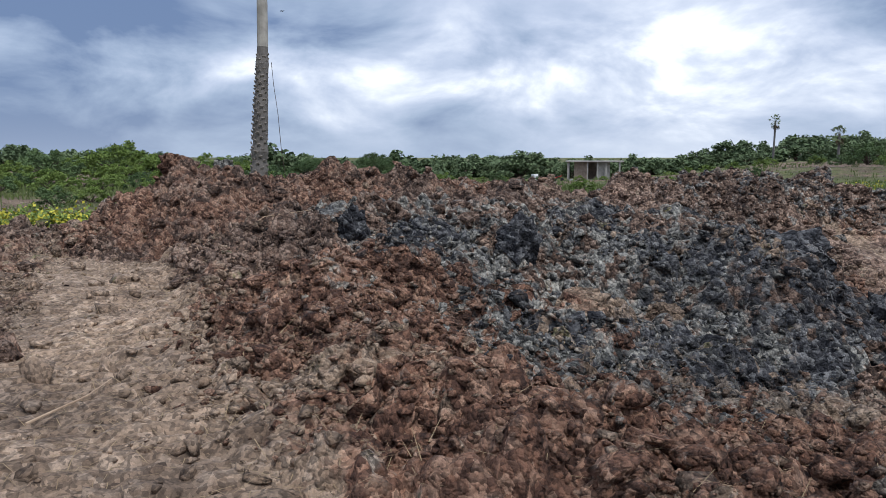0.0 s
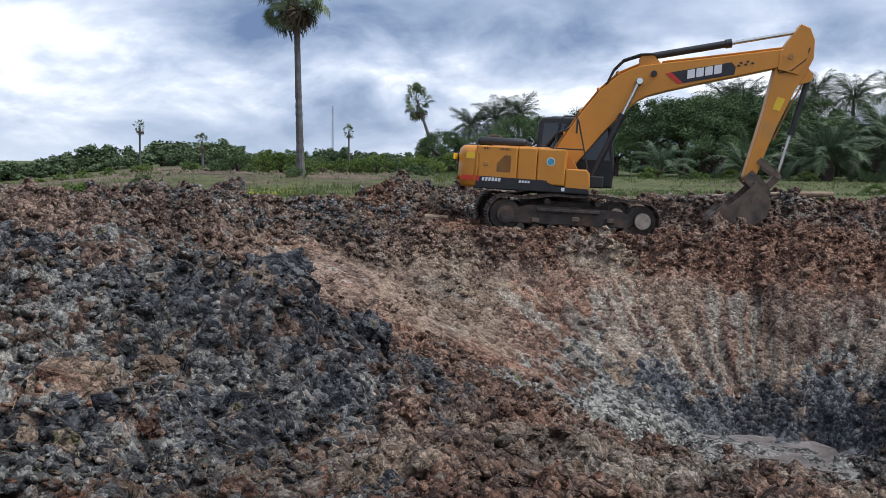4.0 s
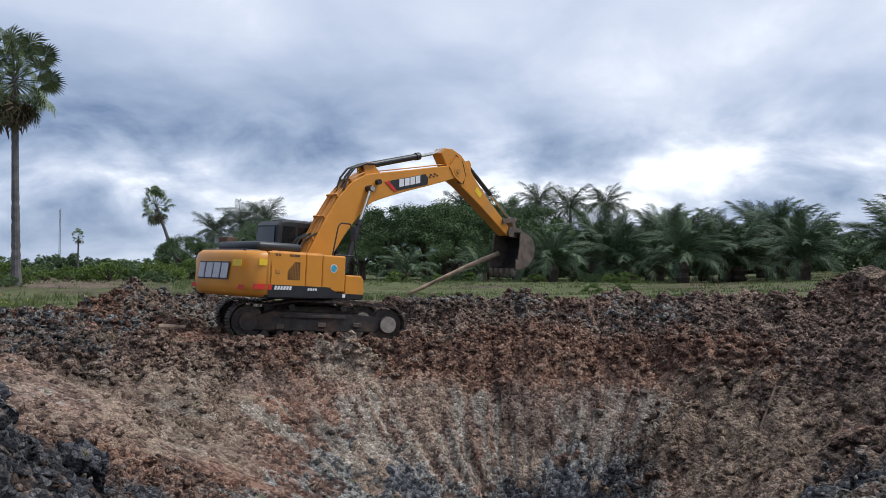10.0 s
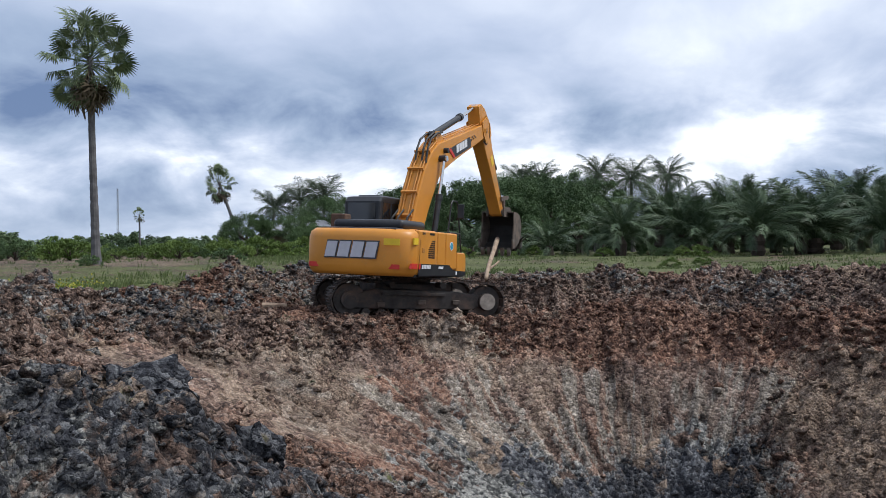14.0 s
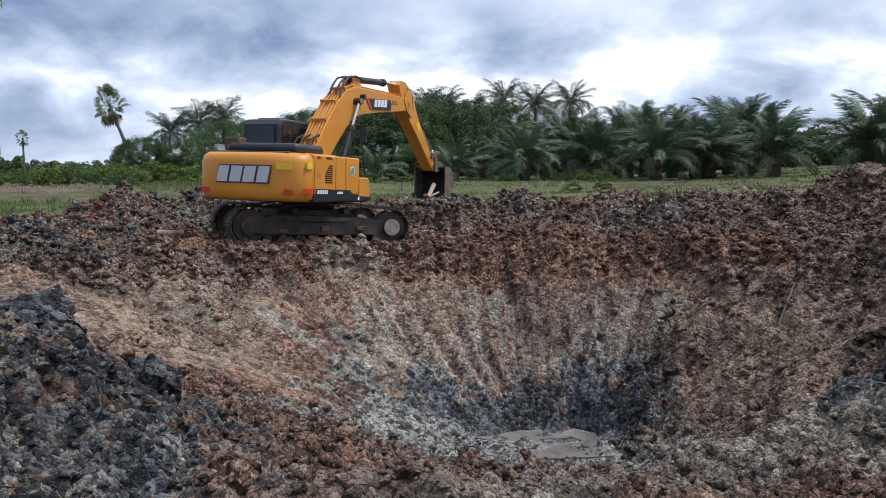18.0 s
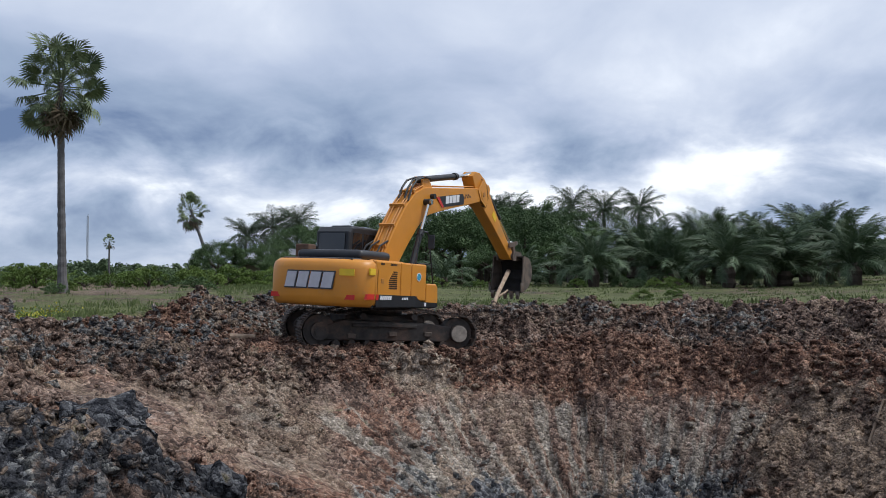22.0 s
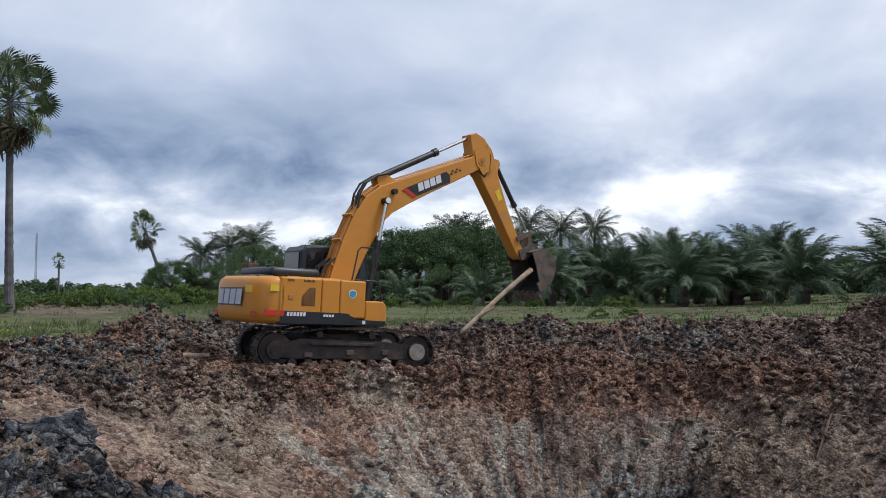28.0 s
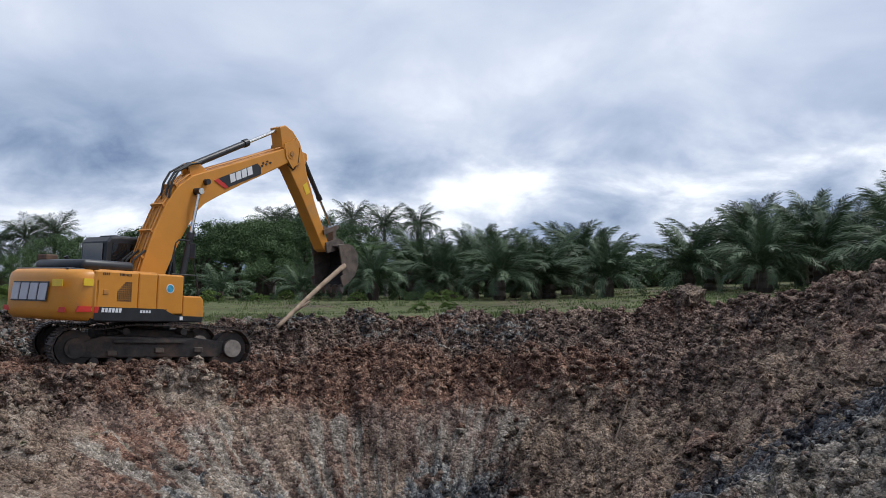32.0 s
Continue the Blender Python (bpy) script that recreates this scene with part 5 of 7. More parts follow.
def frond_mesh(name, length, bend, leaflet, pairs, mat, seed, ragged=0.0):
    """A feather leaf that starts along +x and bends down by so many degrees, with hanging leaflets on both sides."""
    rng = random.Random(seed)
    quads, path, n = [], [Vector((0, 0, 0))], 24
    for i in range(n):
        a = radians(bend) * ((i + 0.5) / n) ** 1.5
        path.append(path[-1] + Vector((math.cos(a), 0, -math.sin(a))) * length / n)

    def spine(f):
        k = min(n - 1, int(f * n))
        return path[k].lerp(path[k + 1], f * n - k)

    for i in range(12):
        a, b = spine(i / 12), spine((i + 1) / 12)
        w0, w1 = 0.055 * (1 - i / 12) + 0.010, 0.055 * (1 - (i + 1) / 12) + 0.010
        quads.append((a + Vector((0, w0, 0)), b + Vector((0, w1, 0)), b - Vector((0, w1, 0)), a - Vector((0, w0, 0))))
        quads.append((a + Vector((0, 0, w0)), b + Vector((0, 0, w1)), b - Vector((0, 0, w1)), a - Vector((0, 0, w0))))
    for i in range(pairs):
        f = 0.15 + 0.84 * i / pairs
        p = spine(f)
        d = (spine(min(1, f + 0.03)) - p).normalized()
        up = Vector((-d.z, 0, d.x))
        size = leaflet * (0.40 + 1.0 * math.sin(math.pi * min(1, 0.16 + 0.80 * f)) ** 0.8)
        for s in (-1, 1):
            if rng.random() < ragged:
                continue
            ang = radians(rng.uniform(34, 58))
            out = (d * math.cos(ang) + (Vector((0, s, 0)) + up * rng.uniform(-0.35, 0.55)) * math.sin(ang)).normalized()
            mid = p + out * size * 0.55 + Vector((0, 0, -size * 0.06))
            tip = p + out * size + Vector((0, 0, -size * rng.uniform(0.35, 0.75)))
            wide = d * 0.021 * (length / 3.5)
            quads.append((p - wide * 0.7, p + wide * 0.7, mid + wide, mid - wide))
            quads.append((mid - wide, mid + wide, tip + wide * 0.15, tip - wide * 0.15))
    return strip_mesh(name, quads, mat)


def fan_mesh(name, stalk, radius, blades, mat, seed):
    """A fan leaf on a stalk along +x."""
    rng = random.Random(seed)
    quads = []
    w = Vector((0, 0.03, 0))
    a, b = Vector((0, 0, 0)), Vector((stalk, 0, -0.06 * stalk))
    quads.append((a + w, b + w * 0.6, b - w * 0.6, a - w))
    quads.append((a + Vector((0, 0, 0.03)), b + Vector((0, 0, 0.02)), b - Vector((0, 0, 0.02)), a - Vector((0, 0, 0.03))))
    for i in range(blades):
        ang = math.radians(-128 + 256 * i / (blades - 1))
        r = radius * (0.78 + 0.22 * math.cos(ang * 0.6)) * rng.uniform(0.9, 1.05)
        d = Vector((math.cos(ang), math.sin(ang), 0.18 * math.cos(ang * 0.5) - 0.10))
        side = Vector((-d.y, d.x, 0)).normalized() * radius * 0.062
        fold = Vector((0, 0, 0.05 * radius * (1 if i % 2 else -1)))
        mid, tip = b + d * r * 0.62 + fold, b + d * r + Vector((0, 0, -r * rng.uniform(0.18, 0.55)))
        quads.append((b, mid - side, mid + side, b + d * 0.02))
        quads.append((mid - side, tip - side * 0.12, tip + side * 0.12, mid + side))
    return strip_mesh(name, quads, mat)


OIL_FRONDS = [frond_mesh("oil_palm_frond", 4.3, dr, 0.62, 74, PALM_LEAF, 11 + i, 0.05) for i, dr in enumerate((48, 92, 128))]
COCO_FRONDS = [frond_mesh("coconut_frond", 3.2, dr, 0.66, 44, COCO_LEAF, 31 + i, 0.10) for i, dr in enumerate((42, 88, 120))]
FANS = [fan_mesh("fan_leaf", st, r, 27, FAN_LEAF, 51 + i) for i, (st, r) in enumerate(((1.15, 0.66), (1.45, 0.70), (1.0, 0.60)))]
DEAD_FANS = [fan_mesh("dry_fan_leaf", 1.0, 0.8, 13, DEAD_LEAF, 61)]


def stem(points, radii, rough, seed, sides=10):
    """A trunk with ring scars along points."""
    rng = random.Random(seed)
    pts, rad = [], []
    for i in range(len(points) - 1):
        a, b = Vector(points[i]), Vector(points[i + 1])
        n = max(2, int((b - a).length / 0.22))
        for k in range(n):
            f = k / n
            pts.append(a.lerp(b, f))
            rad.append((radii[i] + (radii[i + 1] - radii[i]) * f) * (1 + rough * (rng.random() - 0.5) + rough * 0.6 * (k % 2)))
    pts.append(Vector(points[-1]))
    rad.append(radii[-1])
    return tube(bmesh.new(), pts, rad, sides)


def oil_palm(x, y, scale, seed, fronds=24, trunk=1.5):
    rng = random.Random(seed)
    z = height_at(x, y)
    t = thing("oil_palm", pose(x, y, z - 0.05, 0, 0, rng.uniform(0, 360)), "squat oil palm with long arching dark green fronds", "palm tree", "oil palm plantation")
    h = trunk * scale
    bm = stem([(0, 0, 0), (0.03, 0, h * 0.6), (0, 0, h + 0.3)], [0.42 * scale, 0.45 * scale, 0.34 * scale], 0.35, seed, 9)
    part("trunk", bm, BARK_DARK, t, "rough dark trunk of old leaf bases")
    for k in range(fronds):
        f = k / fronds
        lift = 90 - 66 * f ** 0.9 + rng.uniform(-9, 9)
        me = OIL_FRONDS[0 if f < 0.3 else 1 if f < 0.7 else 2]
        s = scale * (0.66 + 0.36 * math.sin(math.pi * min(1, 0.22 + f * 0.6))) * rng.uniform(0.82, 1.12)
        at = pose(0, 0, h + 0.25 * (1 - f), 0, 0, k * 137.5 + rng.uniform(-10, 10)) @ pose(0.12, 0, 0, rng.uniform(-25, 25), -lift, 0) @ Matrix.Scale(s, 4)
        under("frond", me, t, at)
    return t


def coconut_palm(x, y, top, scale, seed, lean=(0.0, 0.0)):
    rng = random.Random(seed)
    z = height_at(x, y)
    t = thing("coconut_palm", pose(x - lean[0], y - lean[1], z - 0.1), "tall slim coconut palm with drooping feather fronds", "palm tree", "coconut palms")
    h = top - z
    bm = stem([(0, 0, 0), (lean[0] * 0.35, lean[1] * 0.35, h * 0.5), (lean[0], lean[1], h)], [0.22, 0.15, 0.12], 0.12, seed, 8)
    part("trunk", bm, BARK, t, "slim grey trunk")
    for k in range(38):
        f = k / 38
        lift = 72 - 105 * f + rng.uniform(-9, 9)
        me = COCO_FRONDS[0 if f < 0.35 else 1 if f < 0.7 else 2]
        at = pose(lean[0], lean[1], h, 0, 0, k * 137.5 + rng.uniform(-12, 12)) @ pose(0.05, 0, 0, rng.uniform(-30, 30), -lift, 0) @ Matrix.Scale(scale * rng.uniform(0.85, 1.1), 4)
        under("frond", me, t, at)
    return t


def fan_palm(x, y, neck, scale, seed, base=0.22, lean=(0.0, 0.0), leaves=34, label="tall sugar palm with a round crown of fan leaves", foot=None):
    """A sugar palm whose trunk ends at height neck."""
    rng = random.Random(seed)
    z = height_at(x, y) if foot is None else foot
    t = thing("sugar_palm", pose(x, y, z - 0.1), label, "palm tree", "sugar palms")
    h = neck - z + 0.1
    bm = stem([(0, 0, 0), (lean[0] * 0.04, lean[1] * 0.04, min(1.2, h * 0.1)), (lean[0] * 0.5, lean[1] * 0.5, h * 0.55), (lean[0], lean[1], h + 1.5 * scale)],
              [base * 1.45, base, base * 0.82, base * 0.72], 0.10, seed, 10)
    part("trunk", bm, BARK_GREY, t, "straight grey trunk")
    for k in range(leaves):
        f = (k + 0.5) / leaves
        lift = 86 - 150 * f + rng.uniform(-8, 8)
        me = FANS[k % 3]
        zc = h + 1.75 * scale - 0.9 * scale * f
        at = pose(lean[0], lean[1], zc, 0, 0, k * 137.5 + rng.uniform(-14, 14)) @ pose(0.1 * scale, 0, 0, rng.uniform(-70, 70), -lift, 0) @ Matrix.Scale(scale * rng.uniform(0.85, 1.12), 4)
        under("fan_leaf", me, t, at)
    for k in range(int(leaves * 0.4)):
        at = pose(lean[0], lean[1], h + 0.9 * scale, 0, 0, k * 97 + rng.uniform(-20, 20)) @ pose(0.1, 0, 0, rng.uniform(-70, 70), rng.uniform(48, 84), 0) @ Matrix.Scale(scale * rng.uniform(0.8, 1.25), 4)
        under("dry_leaf", DEAD_FANS[0], t, at, "dry hanging leaf")
    return t


def ball(rng, n):
    """Random places inside a ball of radius 1."""
    v = rng.normal(size=(n, 3))
    return v / np.linalg.norm(v, axis=1)[:, None] * rng.uniform(0, 1, n)[:, None] ** 0.6


def crown_mesh(name, clumps, per, leaf, mat, seed, width, depth, height, base):
    """Many small leaves in clumps inside an uneven crown."""
    rng = np.random.RandomState(seed)
    u = rng.normal(size=(clumps, 3))
    u /= np.linalg.norm(u, axis=1)[:, None]
    r = rng.uniform(0.50, 1.08, clumps)[:, None] ** 0.6
    c = u * r * np.array([width, depth, height])
    c[:, 2] = np.abs(c[:, 2]) * 0.9 + base * 0.2 + rng.uniform(-0.12, 0.1, clumps) * height
    size = rng.uniform(0.11, 0.25, clumps) * (width + height) * 0.5
    p = np.repeat(c, per, 0) + ball(rng, clumps * per) * np.repeat(size, per)[:, None] * np.array([1.15, 1.15, 0.8])
    n = len(p)
    a = rng.normal(size=(n, 3))
    a[:, 2] *= 0.6
    a /= np.linalg.norm(a, axis=1)[:, None]
    b = np.cross(a, rng.normal(size=(n, 3)))
    b /= np.linalg.norm(b, axis=1)[:, None]
    s = leaf * rng.uniform(0.6, 1.35, n)[:, None]
    quads = np.stack([p - a * s, p - b * s * 0.5, p + a * s, p + b * s * 0.5], 1)
    return strip_mesh(name, quads, mat)


def tree_model(name, kind_label, width, height, trunk, clumps, per, leaf, mat, seed, group):
    rng = random.Random(seed)
    t = thing(name, pose(0, 0, 0), kind_label, "tree" if trunk > 0.6 else "bush", group)
    bm = tube(bmesh.new(), [(0, 0, -0.15), (rng.uniform(-0.1, 0.1), 0, trunk * 0.6), (rng.uniform(-0.2, 0.2), rng.uniform(-0.2, 0.2), trunk + height * 0.35)],
              [0.05 * width + 0.04, 0.04 * width + 0.03, 0.02 * width], 7)
    for k in range(6):
        a = k * 1.05 + rng.random()
        d = Vector((math.cos(a), math.sin(a), 0))
        z0 = trunk * rng.uniform(0.55, 1.0)
        tube(bm, [(0, 0, z0), tuple(d * width * 0.35 + Vector((0, 0, z0 + height * 0.28))), tuple(d * width * 0.7 + Vector((0, 0, z0 + height * 0.5)))],
             [0.03 * width, 0.02 * width, 0.006 * width], 5)
    part("trunk", bm, BARK_DARK, t, "dark trunk and limbs")
    under("crown", crown_mesh("crown", clumps, per, leaf, mat, seed, width, width * 0.9, height, trunk), t, pose(0, 0, trunk))
    return t


def place_again(model, x, y, scale, rng, sink=0.1, stretch=1.0):
    m = Matrix.Translation((x, y, height_at(x, y) - sink)) @ pose(0, 0, 0, 0, 0, rng.uniform(0, 360)) @ Matrix.Diagonal((scale, scale, scale * stretch, 1))
    o = copy_thing(model, m)
    o.matrix_basis = m
    return o


def ramp_to(v, a, b):
    return min(1.0, max(0.0, (v - a) / (b - a)))


def build_plants():
    rng = random.Random(7)
    # oil palms: a front line that bends towards the camera's right, and rows behind it
    line = [(-1.0, 50.5), (6.0, 48.5), (12.5, 46.5), (18.0, 40.5), (21.5, 34.5), (24.5, 28.0), (27.0, 21.0), (29.5, 14.0)]
    seed = 100
    for row in range(8):
        for i in range(len(line) - 1):
            (ax, ay), (bx, by) = line[i], line[i + 1]
            out = Vector((by - ay, ax - bx)).normalized()
            if out.x * ax + out.y * ay < 0:
                out = -out
            f = 0.33 * (row % 3) + rng.uniform(-0.08, 0.08)
            x = ax + (bx - ax) * f + out.x * row * 3.4 + rng.uniform(-0.7, 0.7)
            y = ay + (by - ay) * f + out.y * row * 3.4 + rng.uniform(-0.7, 0.7)
            seed += 1
            if row > 5 and x < 14:
                continue
            oil_palm(x, y, rng.uniform(0.70, 0.88) * (1.0 + 0.035 * row) * (1.0 + 0.20 * ramp_to(x, 19, 28)), seed, 30 if row < 3 else 20, 1.35 if row < 2 else 2.0)
    for x, y, s in ((-11.0, 50.0, 0.55), (-6.2, 51.5, 0.62), (-3.0, 53.0, 0.7), (3.2, 52.5, 0.9), (9.4, 50.6, 0.95)):
        seed += 1
        oil_palm(x, y, s, seed, 18, 0.7)
    # coconut palms
    for i, (x, y, top, s, lx) in enumerate(((-4.3, 80.8, 8.5, 0.84, 0.3), (-1.2, 80.0, 8.0, 0.82, -0.2), (2.4, 85.0, 8.5, 0.86, 0.3), (-12.4, 84.0, 8.3, 0.82, 0.2),
                                            (-37.0, 76.4, 5.7, 0.84, 0.5), (-34.6, 77.5, 6.6, 0.88, -0.2), (-32.2, 78.2, 6.9, 0.88, 0.2), (-9.5, 74.0, 7.4, 0.8, 0.0))):
        coconut_palm(x, y, top, s, 300 + i, (lx, 0))
    # sugar palms
    fan_palm(-26.5, 34.2, 9.35, 1.08, 401, 0.20, (-0.25, 0), 50, "tall sugar palm with a full round crown of fan leaves")
    fan_palm(-32.9, 62.6, 6.1, 0.74, 402, 0.17, (-2.6, -0.2), 32, "slanting sugar palm above green bushes")
    fan_palm(-73.9, 107.5, 6.0, 0.52, 403, 0.16, (0, 0), 16)
    fan_palm(-84.0, 85.5, 3.6, 0.62, 404, 0.2, (0, 0), 20)
    fan_palm(-112.0, 99.0, 6.6, 0.62, 405, 0.2, (0.2, 0), 18)
    for i, (x, y, n, s) in enumerate(((-82, -35, 4.6, 0.85), (-85.4, -25.8, 4.7, 0.5), (-86, -23.7, 3.4, 0.65), (-87, -19.5, 2.3, 0.6), (-87.3, -18, 4.4, 0.62))):
        fan_palm(x, y, n, s, 410 + i, 0.14, (0, 0), 18)
    # the close bare trunk behind the tall mound
    z = height_at(-20.16, 1.9)
    t = thing("sugar_palm", pose(-20.16, 1.9, z - 0.1), "tall palm trunk, spiral leaf scars below, smooth above", "palm tree", "sugar palms")
    bm = stem([(0, 0, 0), (0.0, 0.0, 0.9), (-0.02, 0.08, 2.3), (0.0, 0.18, 4.4)], [0.27, 0.235, 0.185, 0.15], 0.16, 3, 14)
    part("lower_trunk", bm, BARK, t, "dark scarred lower trunk")
    random.seed(12)
    scar = None
    for k in range(170):
        f = k / 170
        a, h = k * 2.4, 0.15 + 4.1 * f
        r = 0.26 - 0.115 * f
        c = Vector((r * math.cos(a), 0.18 * f * f + r * math.sin(a), h))
        m = Matrix.Translation(c) @ pose(0, 0, 0, 0, 0, math.degrees(a)) @ pose(0, 0, 0, random.uniform(-25, 25), 25, 0) @ Matrix.Diagonal((0.035, 0.10, 0.06, 1))
        if scar is None:
            scar = part("leaf_scar", one_box(-0.5, 0.5, -0.5, 0.5, -0.5, 0.5, 0.12), SCAR, t, "ragged stub of an old leaf stalk", at=m)
        else:
            again(scar, t, m)
    bm = stem([(0.0, 0.18, 4.35), (0.02, 0.22, 8.0), (0.0, 0.25, 13.2)], [0.145, 0.13, 0.12], 0.04, 5, 14)
    part("upper_trunk", bm, BARK_PALE, t, "pale smooth upper trunk")
    for k in range(30):
        f = (k + 0.5) / 30
        at = pose(0, 0.25, 14.0 - f, 0, 0, k * 137.5) @ pose(0.1, 0, 0, random.uniform(-60, 60), -(86 - 150 * f), 0) @ Matrix.Scale(1.2, 4)
        under("fan_leaf", FANS[k % 3], t, at)
    part("vine", tube(bmesh.new(), [(0.0, 0.40, 4.0), (0.0, 0.45, 3.4), (0.0, 0.55, 2.6), (0.02, 0.62, 1.6), (0.02, 0.72, 0.9)], 0.008, 5), BARK_DARK, t, "thin hanging dead vine")
    # broadleaf trees: models, then copies
    mid = [tree_model("broadleaf_tree", "dense dark green broadleaf tree at the field's edge", 2.7, 2.1, 1.7, 78, 470, 0.046, LEAF, 500 + i, "trees behind the field") for i in range(3)]
    # belt trees wear the paled leaf colour that stands in for haze
    far = [tree_model("distant_tree", "distant green tree in a belt, leaf colour paled as haze", 3.2, 2.6, 0.35, 46, 80, 0.20, LEAF_HAZE, 520 + i, "distant tree belt") for i in range(3)]
    bush = [tree_model("bush", "leafy green bush on the field's edge", 1.0, 1.0, 0.12, 30, 130, 0.045, m, 540 + i, "field bushes") for i, m in enumerate((LEAF_BRIGHT, LEAF, LEAF_BRIGHT))]
    first = True
    spots = [(-17.6, 62.5, 1.25), (-14.6, 60.0, 1.45), (-10.5, 61.5, 1.5), (-7.4, 63.0, 1.45), (-19.5, 66.5, 1.5), (-13.0, 66.5, 1.6), (-5.0, 60.5, 1.05), (-2.0, 62.5, 1.1),
             (2.0, 62.0, 1.05), (-16.0, 58.0, 0.8), (-9.0, 57.5, 0.85), (-11.5, 72.0, 1.9), (-5.5, 71.0, 1.75), (-29.5, 64.5, 0.95), (-32.5, 61.5, 0.85), (-27.0, 62.0, 0.7), (-30.0, 74.0, 1.35),
             (-24.0, 70.0, 1.0), (8.0, 66.0, 1.2), (14.0, 66.0, 1.25)]
    for i, (x, y, s) in enumerate(spots):
        if i < 3:
            mid[i].matrix_basis = Matrix.Translation((x, y, height_at(x, y) - 0.1)) @ pose(0, 0, 0, 0, 0, i * 70) @ Matrix.Scale(s, 4)
        else:
            place_again(mid[i % 3], x, y, s, rng, 0.1, rng.uniform(0.85, 1.1))
    k = 0
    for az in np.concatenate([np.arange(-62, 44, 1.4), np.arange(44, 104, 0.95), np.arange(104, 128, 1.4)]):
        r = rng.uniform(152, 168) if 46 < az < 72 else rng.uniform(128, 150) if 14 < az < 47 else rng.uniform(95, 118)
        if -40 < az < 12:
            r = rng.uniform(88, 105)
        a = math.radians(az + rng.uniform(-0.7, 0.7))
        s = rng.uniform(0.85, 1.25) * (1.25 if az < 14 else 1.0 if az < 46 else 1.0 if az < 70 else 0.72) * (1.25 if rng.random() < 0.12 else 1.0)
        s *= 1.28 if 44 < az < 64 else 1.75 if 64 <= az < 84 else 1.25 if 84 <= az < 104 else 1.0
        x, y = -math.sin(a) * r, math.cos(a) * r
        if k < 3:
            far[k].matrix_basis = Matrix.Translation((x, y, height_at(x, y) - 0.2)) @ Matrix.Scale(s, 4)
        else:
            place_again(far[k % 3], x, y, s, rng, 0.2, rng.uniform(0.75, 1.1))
        k += 1
    # dark round trees by the left field and single trees over the mound
    for x, y, s in ((-62, -4.5, 0.6), (-66, -1.0, 0.55), (-64, 4.0, 0.5), (-70, 17.5, 0.7), (-60, 9.5, 0.45), (-78, -36, 1.0), (-84, -25, 1.0), (-84, -21.5, 0.9), (-80, -40, 0.8), (-78, 22, 0.6), (-58, 12.2, 0.4), (-72, 12, 0.6), (-80, -12, 0.5), (-82, -30, 0.7)):
        place_again(mid[k % 3], x, y, s, rng)
        k += 1
    # bushes and weeds
    spots = []
    for q in range(60):
        az = math.radians(rng.uniform(18, 47))
        r = rng.uniform(52, 80)
        spots.append((-math.sin(az) * r, math.cos(az) * r, rng.uniform(0.7, 1.5)))
    for q in range(96):
        az = math.radians(rng.uniform(83, 120))
        r = rng.uniform(19, 24) if q < 14 else rng.uniform(29, 42) if q < 60 else rng.uniform(45, 75)
        spots.append((-math.sin(az) * r, math.cos(az) * r, rng.uniform(0.4, 0.7) if q < 14 else rng.uniform(0.5, 1.0) if q < 60 else rng.uniform(1.0, 2.0)))
    for q in range(34):
        az = math.radians(rng.uniform(47, 82))
        r = rng.uniform(26, 70)
        spots.append((-math.sin(az) * r, math.cos(az) * r, rng.uniform(0.35, 0.75)))
    for q in range(12):
        spots.append((rng.uniform(-14, 3), rng.uniform(46, 56), rng.uniform(0.45, 0.85)))
    spots += [(-26.0, 33.0, 0.6), (-27.4, 35.5, 0.7), (-34.0, 61.0, 1.4), (-22.0, 40.0, 0.6), (0.6, 36.0, 0.55), (2.0, 36.5, 0.5), (-31.6, 60.0, 1.5)]
    for i, (x, y, s) in enumerate(spots):
        if i < 3:
            bush[i].matrix_basis = Matrix.Translation((x, y, height_at(x, y) - 0.05)) @ Matrix.Scale(s, 4)
        else:
            place_again(bush[i % 3], x, y, s, rng, 0.05, rng.uniform(0.7, 1.1))


build_plants()


